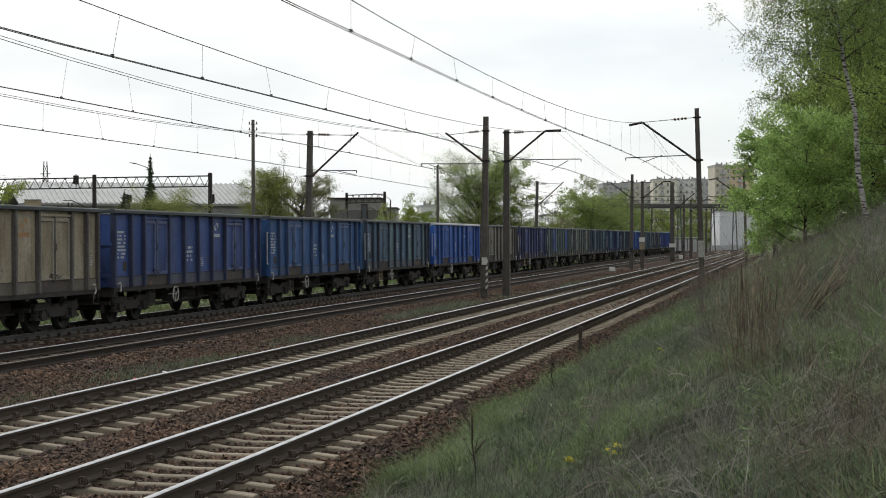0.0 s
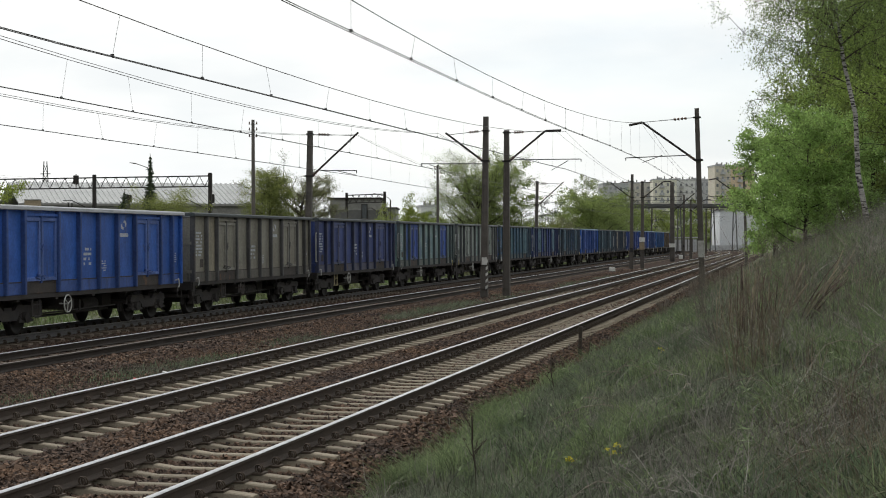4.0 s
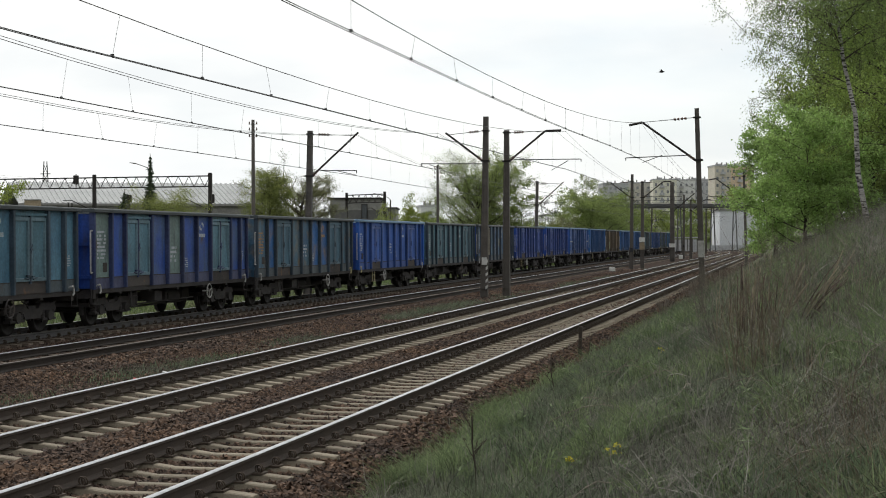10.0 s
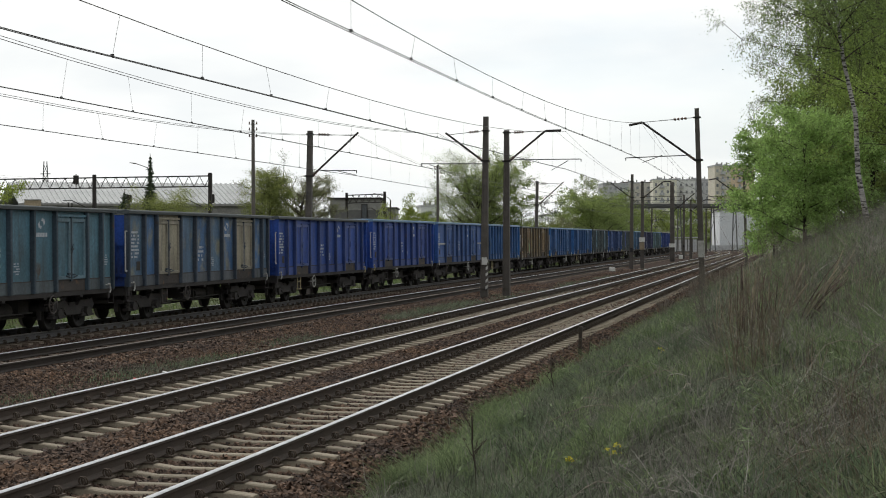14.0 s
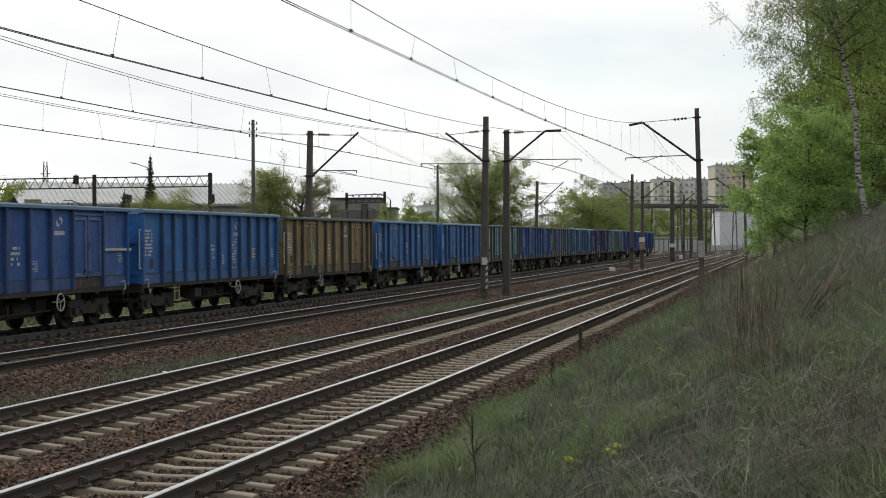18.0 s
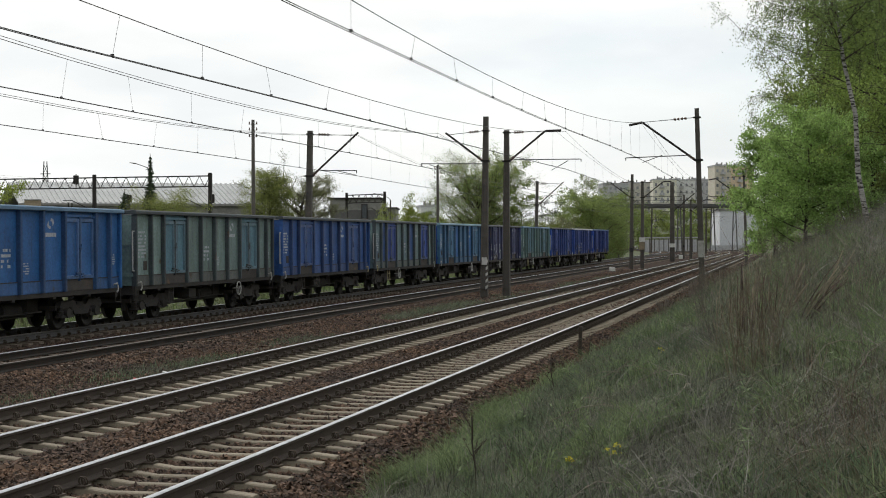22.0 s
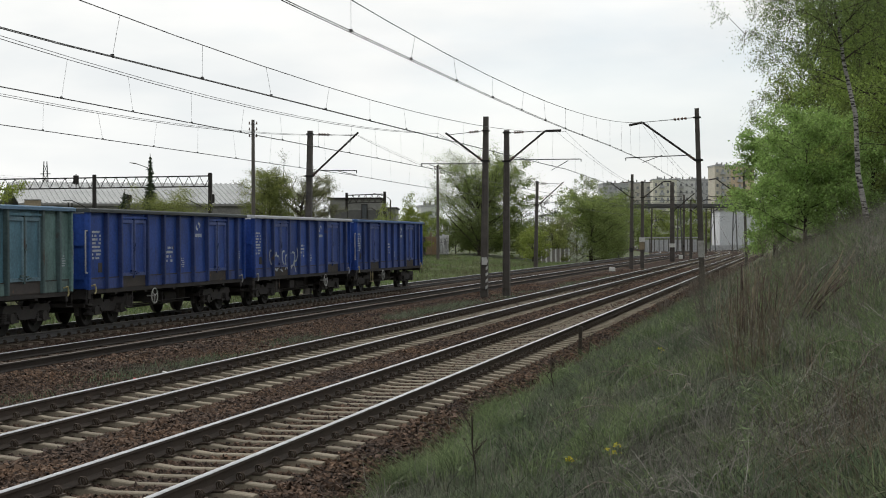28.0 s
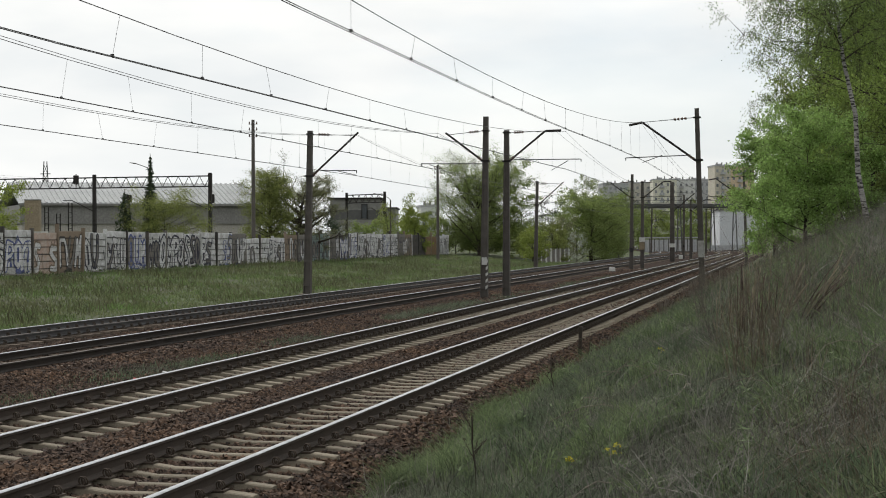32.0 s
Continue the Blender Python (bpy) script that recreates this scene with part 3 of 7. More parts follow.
    for s in (-1, 1):
        n, prof = 28, [(0.10, 0.60), (0.36, 0.66), (0.40, 0.682), (0.495, 0.685), (0.487, 0.705), (0.462, 0.72), (0.458, 0.822), (0.40, 0.825), (0.36, 0.80), (0.14, 0.75), (0.10, 0.82)]
        v = [(s * h, r * math.cos(2 * math.pi * i / n), r * math.sin(2 * math.pi * i / n)) for i in range(n) for r, h in prof]
        k = len(prof)
        w.add(v, [(i * k + j, ((i + 1) % n) * k + j, ((i + 1) % n) * k + j + 1, i * k + j + 1) for i in range(n) for j in range(k - 1)], True)
        for i in range(3):
            a = 2 * math.pi * i / 3
            w.box(s * 0.80 - 0.01, s * 0.80 + 0.015, 0.2, 0.26, -0.03, 0.03, Matrix.Rotation(a, 3, "X"))
    S["wheelset"] = w.mesh("wheelset", M["wheel"])
    bf = Form().rod((0, 0, 0), (0, -0.42, 0), 0.085, n=10).rod((0, -0.42, 0), (0, -0.60, 0), 0.06, n=10).rod((0, -0.585, 0), (0, -0.615, 0), 0.22, 0.21, n=16)
    S["buffer"] = bf.mesh("buffer", M["under"])
    hk = Form().box(-0.04, 0.04, -0.5, 0.0, -0.06, 0.06).ring((0, -0.5, -0.05), (1, 0, 0), 0.09, 0.025, 10, 5).ring((0, -0.52, -0.26), (1, 0, 0), 0.11, 0.022, 10, 5)
    hk.path([(0.3, 0.0, -0.05), (0.32, -0.2, -0.25), (0.33, -0.45, -0.3), (0.33, -0.6, -0.22)], 0.022)
    S["coupling"] = hk.mesh("coupling", M["under"])
    hw = Form().ring((0, 0, 0), (1, 0, 0), 0.23, 0.018, 24, 6)
    for i in range(3):
        a = 2 * math.pi * i / 3 + 0.4
        hw.rod((0, 0, 0), (0, 0.23 * math.cos(a), 0.23 * math.sin(a)), 0.014)
    hw.rod((-0.25, 0, 0), (0.02, 0, 0), 0.02)
    S["handwheel"] = hw.mesh("handbrake_wheel", M["handrail"])
    st = Form()
    for y in (-0.2, 0.2):
        st.box(-0.015, 0.015, y - 0.022, y + 0.022, 0.38, 1.0)
    st.box(-0.05, 0.05, -0.2, 0.2, 0.38, 0.41).box(-0.02, 0.02, -0.2, 0.2, 0.68, 0.71)
    S["step"] = st.mesh("step_ladder", M["step_paint"])
    S["grab"] = Form().path([(0.0, 0, 1.45), (0.16, 0, 1.45), (0.16, 0, 2.62), (0.0, 0, 2.62)], 0.022).mesh("grab_rail", M["handrail"])
    S["endgrab"] = Form().path([(-0.42, 0.0, 0), (-0.42, 0.10, 0), (0.42, 0.10, 0), (0.42, 0.0, 0)], 0.016).mesh("end_grab_bar", M["handrail"])
    S["hook"] = Form().path([(0.02, -0.1, 1.08), (0.09, -0.08, 1.10), (0.10, 0.0, 1.12), (0.09, 0.06, 1.05), (0.10, 0.06, 0.92), (0.09, 0.01, 0.86)], 0.024).mesh("tow_hook", M["handrail"])
    S["stirrup"] = Form().path([(0.0, -0.16, 1.0), (0.02, -0.16, 0.58), (0.02, 0.20, 0.56), (0.0, 0.22, 1.0)], 0.014).mesh("shunter_step", M["under"])
    S["plate"] = Form().box(0.0, 0.012, -0.13, 0.13, 1.45, 1.72).mesh("label_holder", M["under"])
    # stencilled blocks: rows of short bars that stand for lettering too small to read
    rng = random.Random(11)

    def rows(n, wide, high, gap, fill=0.75):
        f = Form()
        for r in range(n):
            y = -wide / 2
            while y < wide / 2 - 0.04:
                w_ = rng.uniform(0.05, 0.17)
                if rng.random() < fill:
                    f.box(0.0, 0.004, y, min(y + w_, wide / 2), -r * (high + gap) - high, -r * (high + gap))
                y += w_ + 0.014
        return f

    S["block_a"] = rows(8, 0.58, 0.06, 0.045, 0.72).mesh("stencil_block", M["stencil"])
    S["block_b"] = rows(4, 0.50, 0.075, 0.06).mesh("stencil_block", M["stencil"])
    S["block_c"] = rows(5, 0.32, 0.03, 0.035).mesh("stencil_block", M["stencil"])
    S["scribble"] = rows(15, 0.85, 0.06, 0.04, 0.62).mesh("spray_paint", M["stencil"])
    S["tag"] = rows(4, 0.5, 0.06, 0.035, 0.8).mesh("spray_paint", M["yellow_paint"])
    S["word"] = rows(1, 0.62, 0.11, 0.0, 0.95).mesh("company_word", M["stencil"])
    lg = Form()
    for s in (0, math.pi):
        t = Matrix.Rotation(s, 3, "X")
        flat = [(0.02, 0.17), (0.12, 0.13), (0.15, 0.03), (0.09, -0.07), (0.08, 0.02), (0.05, 0.07), (-0.01, 0.08)]
        v = [t @ Vector((0.0, p, q)) for p, q in flat]
        lg.add(v + [p + Vector((-0.004, 0, 0)) for p in v], [tuple(range(7))[::-1]] + [(i, (i + 1) % 7, 7 + (i + 1) % 7, 7 + i) for i in range(7)])
    S["logo"] = lg.mesh("emblem", M["stencil"])
    return S


def small(*args, **more):
    """A part whose pieces are too small to pick apart."""
    return tagged(part(*args, **more), kind="stuff")


def scrawl(rng, wide, high, n, width):
    """Sprayed lines: rounded zigzag strokes on the plane x = 0."""
    f = Form()
    for k in range(n):
        y = -wide / 2 + wide * (k + 0.5) / n
        a = rng.uniform(0, 6)
        pts = []
        for i in range(9):
            t = i / 8
            pts.append(Vector((0, y + 0.6 * wide / n * math.sin(a + 5.5 * t), high * (0.5 - t) + 0.12 * high * math.sin(a * 2 + 9 * t))))
        for p, q in zip(pts, pts[1:]):
            stroke(f, p, q, width, 0.004 + 0.004 * (len(f.v) // 24 % 3) + 0.0012 * k)
    return f


def train():
    S = wagon_shapes()
    cache = {}
    wagons, fronts, backs = [], [], []
    rng = random.Random(3)

    def sized(kind, w):
        key = (kind, round(w, 3))
        if key not in cache:
            cache[key] = S[kind](w)
        return cache[key]

    for n, (main, second, where, doors, rim, dirt, body, word) in enumerate(FLEET):
        old = dirt >= 0.6
        lift = LIFT + (0.05 if n in (16, 17, 18) else 0.0)
        p_main = paint("wagon_paint", main, tuple(0.6 * a + 0.4 * b for a, b in zip(main, second)) if second and old else None, dirt=dirt, spot=SPOTS.get(n))
        p_two = paint("wagon_paint_second", second, None, dirt=dirt, spot=SPOTS.get(n)) if second else p_main
        p_door = paint("door_paint", doors, None, dirt=dirt) if doors else p_main
        p_rim = surface("rim_paint", rim, tuple(c * 0.8 for c in rim), rough=0.6, scale=1.5, bump=0.1)
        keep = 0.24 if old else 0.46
        # rib colour mixed darker, for the ribs' shaded sides as well as their grime
        p_post = paint("rib_shade_grime", tuple(keep * a + (1 - keep) * b for a, b in zip(main, (0.030, 0.032, 0.042))), None, dirt=dirt)
        p_sill = paint("sill_paint", tuple((keep + (0.08 if old else 0.3)) * a + ((0.92 if old else 0.7) - keep) * b for a, b in zip(main, (0.078, 0.070, 0.064))), None, dirt=0.4 + 0.6 * dirt)
        leafcol = doors or main
        # door colour lightened on the frames, for edge highlights and pale dust together
        p_frame = paint("frame_highlight_paint", tuple(0.80 * a + 0.045 for a in leafcol), None, dirt=0.5 * dirt)
        p_end = paint("end_paint", ROYAL, None, dirt=dirt) if n in (9, 10, 14, 25, 12) else p_main
        seg = SEG_B if body == "B" else SEG_A
        wg = thing("freight_wagon", word + " open-top steel goods wagon with ribbed sides", "wagon", group="wagons of the goods train")
        part("underframe", S["underframe"], None, wg, m=pose(0, 0, lift))
        part("floor", S["floor"], None, wg, m=pose(0, 0, lift))
        part("brake_gear", S["brake"], None, wg)
        part("top_rim", S["rim"], p_rim, wg, m=pose(0, 0, lift))
        for s in (1, -1):
            face = pose(s * FACE, 0, lift, 0, 0, 0 if s > 0 else 180)
            for k in range(len(seg) - 1):
                a, b = seg[k] - HALF, seg[k + 1] - HALF
                w = b - a
                m = face @ pose(0, s * (a + b) / 2, 0)
                door = body != "B" and k in (2, 7) or body == "B" and k == 1
                col = p_two if str(k if k < 2 else k - 1) in where else p_main
                if door and body != "B":
                    for e in (-0.468, 0.468):
                        d = part("door_leaf", S["leaf"], p_door, wg, m=m @ pose(0, e, 0))
                        part("leaf_frame", S["leaf_frame"], p_frame, d)
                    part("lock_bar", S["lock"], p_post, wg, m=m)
                    part("door_lintel", S["lintel"], p_door, wg, m=m)
                    part("sill_flap", sized("sill", w), M["sill"], wg, "grimy brown sill under a door" if s > 0 else "", m=m)
                else:
                    part("side_panel", sized("panel", w), col, wg, m=m)
                    if door:
                        part("door_leaf", S["leaf"], p_door, wg, m=m @ pose(0.02, 0, 0.52) @ Matrix.Diagonal((1, 0.95, 0.62, 1)))
                    part("sill_flap", sized("sill", w), p_sill, wg, m=m)
                if 0 < k and not (body == "C" and k in (1, 9)):
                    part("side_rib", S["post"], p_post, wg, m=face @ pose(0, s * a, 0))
                if body == "C" and k in (0, 9) and s > 0:
                    part("white_bar", Form().box(0.0, 0.07, -0.95, 0.95, 2.0, 2.08), M["handrail"], wg, m=m @ pose(0, 0.5 if k == 0 else -0.3, 0))
            # a dark strip drawn as the shadow under the panels' lower edge
            part("floor_seam", S["edge_shade"], M["shade_and_plate"], wg, m=face)
            for y in (-HALF, HALF):
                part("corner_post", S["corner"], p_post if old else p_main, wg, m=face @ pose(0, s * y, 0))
            for y in (-6.15, 6.15):
                part("tow_hook", S["hook"], M["yellow_paint"] if (n + int(y > 0)) % 4 == 0 or n == 30 else None, wg, m=face @ pose(0, s * y, 0))
                part("shunter_step", S["stirrup"], None, wg, m=face @ pose(0, s * y * 1.035, 0))
            part("step_ladder", S["step"], (M["step_paint"], M["under"], M["sill"])[n % 3], wg, m=face @ pose(-0.04, s * (-HALF + 3.0), 0))
            wheel_at = -HALF + (8.4 if body != "A" else (9.0 if n in (9, 10, 11, 13, 20, 22, 25, 29) else 4.6))
            part("handbrake_wheel", S["handwheel"], M["sill"] if n in (5, 9, 13, 14, 23) else None, wg, m=face @ pose(0.10, s * wheel_at, 0.66))
            part("label_holder", S["plate"], M["shade_and_plate"], wg, m=face @ pose(0, s * (-HALF + 0.85), 0))
            ink = M["stencil_orange"] if n in (0, 11) else M["stencil"]
            small("stencil_block", S["block_a"], ink, wg, m=face @ pose(0.002, s * (-HALF + 0.62), 2.62))
            small("stencil_block", S["block_b"], M["stencil"], wg, m=face @ pose(0.002, s * (-HALF + 6.05), 2.15))
            small("stencil_block", S["block_c"], M["stencil"], wg, m=face @ pose(0.002, s * (-HALF + 7.15), 1.78))
            small("stencil_block", S["block_c"], M["stencil"], wg, m=face @ pose(0.002, s * (HALF - 0.40), 1.95))
            part("emblem", S["logo"], ink, wg, m=face @ pose(0.004, s * (-HALF + 8.55), 2.80) @ Matrix.Diagonal((1, 1.35, 0.85, 1)))
            small("company_word", S["word"], ink, wg, m=face @ pose(0.004, s * (-HALF + 8.55), 2.56))
        for y, r in ((-HALF, 180), (HALF, 0)):
            m = pose(0, y, lift, 0, 0, r)
            part("end_wall", S["end"], p_end, wg, m=m)
            for x in (-1, 1):
                part("buffer", S["buffer"], None, wg, m=pose(x * 0.875, y, 1.06) @ pose(0, 0, 0, 0, 0, r + 180))
                if n % 4 != 1:
                    part("grab_rail", S["grab"], None, wg, m=pose(x * (FACE + 0.03), y, lift, 0, 0, 90 if y > 0 else -90))
            part("end_grab_bar", S["endgrab"], None, wg, m=m @ pose(0.75, 0.02, 2.72))
            part("coupling", S["coupling"], None, wg, m=pose(0, y, 1.0) @ pose(0, 0, 0, 0, 0, r + 180))
        if n == 23:
            part("warning_triangle", Form().prism([(-0.14, 0), (0.14, 0), (0, 0.25)], "y", -0.006, 0.0), M["yellow_paint"], wg, m=pose(0.75, -HALF - 0.012, 2.82))
        if n in (26, 29):
            part("spray_paint", scrawl(random.Random(n), 3.4, 0.75, 9, 0.075), M["stencil"], wg, "pale sprayed scrawl", m=pose(FACE + 0.018, -HALF + 3.6, 1.55 + lift))
        if n == 19:
            part("spray_paint", scrawl(random.Random(n), 0.35, 0.9, 2, 0.09), surface("pale_green_spray", (0.30, 0.50, 0.27), rough=0.7, bump=0), wg, "pale green sprayed figure", m=pose(FACE + 0.02, -HALF + 3.7, 1.85))
        if n == 18:
            small("spray_paint", S["scribble"], None, wg, "tall block of pale sprayed scribble", m=pose(FACE + 0.004, -HALF + 8.15, 2.45 + lift))
            small("spray_paint", S["tag"], None, wg, "yellow sprayed tag", m=pose(FACE + 0.004, -HALF + 10.3, 2.0 + lift))
        for y in (-4.5, 4.5):
            bg = part("bogie", S["bogie"], None, wg, m=pose(0, y, 0))
            for d, lst in ((-0.9, fronts), (0.9, backs)):
                ws = part("wheelset", S["wheelset"], None, bg, m=pose(0, d, 0.46))
                lst.append(ws)
        wagons.append(wg)
    return wagons, fronts, backs


# how far the leading corner of the second wagon stands along the line, at these times
ROLL_T = [0, 3, 6, 10, 14, 18, 22, 25, 28.5, 31.5]
ROLL_S = [43.376, 6.150, -32.168, -84.387, -138.149, -193.267, -249.942, -293.360, -344.829, -389.373]


def rolled(t):
    """Natural cubic spline through the times and places above."""
    k, v = np.array(ROLL_T, float), np.array(ROLL_S, float)
    n, h = len(k), np.diff(k)
    a, b = np.eye(n), np.zeros(n)
    for i in range(1, n - 1):
        a[i, i - 1], a[i, i], a[i, i + 1] = h[i - 1], 2 * (h[i - 1] + h[i]), h[i]
        b[i] = 3 * ((v[i + 1] - v[i]) / h[i] - (v[i] - v[i - 1]) / h[i - 1])
    c = np.linalg.solve(a, b)
    i = int(np.clip(np.searchsorted(k, t) - 1, 0, n - 2))
    d = t - k[i]
    slope = (v[i + 1] - v[i]) / h[i] - h[i] * (2 * c[i] + c[i + 1]) / 3
    return float(v[i] + slope * d + c[i] * d * d + (c[i + 1] - c[i]) / (3 * h[i]) * d ** 3)


WAGONS, WHEELS_F, WHEELS_B = train()


def motions():
    for n, wg in enumerate(WAGONS):
        rows = []
        for t in range(0, 33):
            x, y, a = along(rolled(t) + PITCH * (n - 1) + HALF, TX[3])
            rows.append((float(t), pose(x, y, TZ[3], 0, 0, math.degrees(a))))
        walk(wg, rows)
    for wheels, d in ((WHEELS_F, -0.9), (WHEELS_B, 0.9)):
        first = wheels[0]
        s0 = rolled(0)
        walk(first, [(k / FPS, pose(0, d, 0.46, math.degrees((s0 - rolled(k / FPS)) / 0.46))) for k in range(0, 32 * FPS + 1)])
        for ws in wheels[1:]:
            ws.rotation_mode = "QUATERNION"
            ws.animation_data_create()
            ws.animation_data.action = first.animation_data.action
            ws.animation_data.action_slot = first.animation_data.action_slot
    # wind in the birches and maples: gusts that swing every bough a little
    gt = (0, 3, 6, 8, 9, 10, 11, 12, 13, 14, 16, 18, 20, 22, 25, 28, 29, 31, 32)
    gv = (0, 0.1, 0.4, 1, 0.9, 0.7, 0.4, 0, -0.4, -1, -0.2, 0.7, 0.6, 0.6, 0.2, 0, 0, -0.2, 0)
    rnd = random.Random(71)
    for tree_, boughs in SWAYING:
        for ob, o in boughs:
            a, w, big = rnd.uniform(0, 6.28), rnd.uniform(2.2, 3.6), rnd.uniform(0.7, 1.3)
            rows = []
            for k in range(0, 65):
                t = k * 0.5
                g = float(np.interp(t, gt, gv)) * big
                rows.append((t, pose(o.x, o.y, o.z, 1.2 * math.sin(w * t + a), 3.6 * g + 1.2 * math.sin(0.8 * w * t + 2 * a), 1.6 * math.sin(0.6 * w * t + a))))
            walk(ob, rows)
    for k, mp_ in enumerate(MAPLES):
        p = mp_.location.copy()
        walk(mp_, [(0.5 * i, pose(p.x, p.y, p.z, 0.5 * math.sin(1.3 * i + k), 1.3 * float(np.interp(0.5 * i, gt, gv)) + 0.6 * math.sin(0.9 * i + 2 * k), 0)) for i in range(65)])
    # the bird crosses in a second
    walk(BIRDS[0], [(0.0, pose(*far(-40.0, 30, 2.6), 0, 0, 12)), (8.9, pose(*far(-14.0, 27.5, 1.9), 0, 0, 12)), (9.5, pose(*far(-4.18, 27, 4.32), 0, 0, 12)), (9.6, pose(*far(-2.49, 27, 4.82), 0, 0, 12)), (9.7, pose(*far(-1.00, 27, 5.15), 0, 0, 12)), (9.8, pose(*far(0.62, 27, 5.18), 0, 0, 12)), (9.9, pose(*far(2.16, 27, 5.16), 0, 0, 12)), (10.0, pose(*far(3.66, 27, 5.14), 0, 0, 12)), (10.1, pose(*far(5.08, 27, 4.98), 0, 0, 12)),
                (10.7, pose(*far(14.5, 27, 4.3), 0, 0, 12)), (32.0, pose(*far(40.0, 30, 6.0), 0, 0, 12))])
    walk(BIRDS[1], [(0.0, pose(*far(30.0, 20, 22.0), 0, 0, 192)), (16.5, pose(*far(9.0, 18, 13.0), 0, 0, 192)), (16.9, pose(*far(0.46, 18, 6.58), 0, 0, 192)), (17.0, pose(*far(-1.69, 18, 4.90), 0, 0, 192)),
                    (17.1, pose(*far(-3.84, 18, 3.22), 0, 0, 192)), (17.2, pose(*far(-6.0, 18, 2.0), 0, 0, 192)), (17.6, pose(*far(-13.0, 19, 3.0), 0, 0, 192)), (32.0, pose(*far(-40.0, 24, 9.0), 0, 0, 192))])
# ---- catenary: masts, arms and wires ----
M["band_white"] = surface("worn_white_band", (0.42, 0.42, 0.41), (0.22, 0.21, 0.20), rough=0.8, scale=3, bump=0.1)
ROW_U = (74.6, 145.3, 216.0, 286.7)


def mast_form(h, w0=0.36, w1=0.23, d0=0.30, d1=0.2):
    """Two tapered flanges with batten plates over a thin web."""
    f = Form()
    for s in (-1, 1):
        a = [(s * (w0 / 2) - 0.035 * s, -d0 / 2), (s * w0 / 2, -d0 / 2), (s * w0 / 2, d0 / 2), (s * w0 / 2 - 0.035 * s, d0 / 2)]
        b = [(s * (w1 / 2) - 0.03 * s, -d1 / 2), (s * w1 / 2, -d1 / 2), (s * w1 / 2, d1 / 2), (s * w1 / 2 - 0.03 * s, d1 / 2)]
        f.add([(x, y, -0.5) for x, y in a] + [(x, y, h) for x, y in b], [(0, 1, 5, 4), (1, 2, 6, 5), (2, 3, 7, 6), (3, 0, 4, 7), (4, 5, 6, 7)])
    n = int(h / 1.1)
    for k in range(n):
        t = (k + 0.5) / n
        wa, da = w0 + (w1 - w0) * t, d0 + (d1 - d0) * t
        f.box(-wa / 2 + 0.02, wa / 2 - 0.02, -da / 2 + 0.012, -da / 2 + 0.03, h * t - 0.13, h * t + 0.13)
    f.add([(-w0 / 2 + .02, -0.06, -0.5), (w0 / 2 - .02, -0.06, -0.5), (w1 / 2 - .02, -0.05, h), (-w1 / 2 + .02, -0.05, h), (-w0 / 2 + .02, -0.04, -0.5), (w0 / 2 - .02, -0.04, -0.5), (w1 / 2 - .02, -0.03, h), (-w1 / 2 + .02, -0.03, h)],
          [(0, 1, 2, 3), (7, 6, 5, 4)])
    return f


def discs(form, a, b, n, r):
    """A string of insulator discs from a to b."""
    a, b = Vector(a), Vector(b)
    for k in range(n):
        p, q = a.lerp(b, k / n), a.lerp(b, (k + 0.7) / n)
        form.rod(p, q, r, r * 0.5, 10)
    return form


def arm_parts(owner, s, low, knee, tip, tie, reg, steady):
    """A cantilever: strut from the mast to the tip, tie with insulator, registration arm and steady arm. Pairs of (reach, height)."""
    v = lambda p: Vector((s * p[0], 0, p[1]))
    f = Form().rod((s * 0.12, 0, low), v(knee), 0.048, n=8)
    if tip != knee:
        f.rod(v(knee), v(tip), 0.055, n=8)
    part("strut", f, M["dark_steel"], owner)
    hold = Vector((s * 0.12, 0, low)).lerp(v(knee), 0.93 if tip == knee else 1.0)
    root = Vector((s * 0.12, 0, tie))
    part("tie_rod", Form().rod(hold, root, 0.016, n=6), M["dark_steel"], owner)
    part("tie_insulator", discs(Form(), root.lerp(hold, 0.15), root.lerp(hold, 0.42), 4, 0.075), M["porcelain"], owner)
    a = Vector((s * 0.12, 0, low))
    part("strut_insulator", discs(Form(), a.lerp(v(knee), 0.04), a.lerp(v(knee), 0.15), 3, 0.085), M["porcelain"], owner)
    t = (reg[1] - low) / (knee[1] - low)
    b = a.lerp(v(knee), t)
    part("registration_arm", Form().rod(b, v(reg), 0.024, n=6).rod(v((reg[0], reg[1])), v((reg[0], reg[1])) + Vector((0, 0, -0.12)), 0.02, n=6), M["dark_steel"], owner)
    part("steady_arm", Form().rod(v(steady[0]), v(steady[1]), 0.018, n=6), M["dark_steel"], owner)
    part("clamp", Form().box(-0.2, 0.2, -0.17, 0.17, low - 0.04, low + 0.04).box(-0.17, 0.17, -0.15, 0.15, tie - 0.03, tie + 0.03), M["dark_steel"], owner)


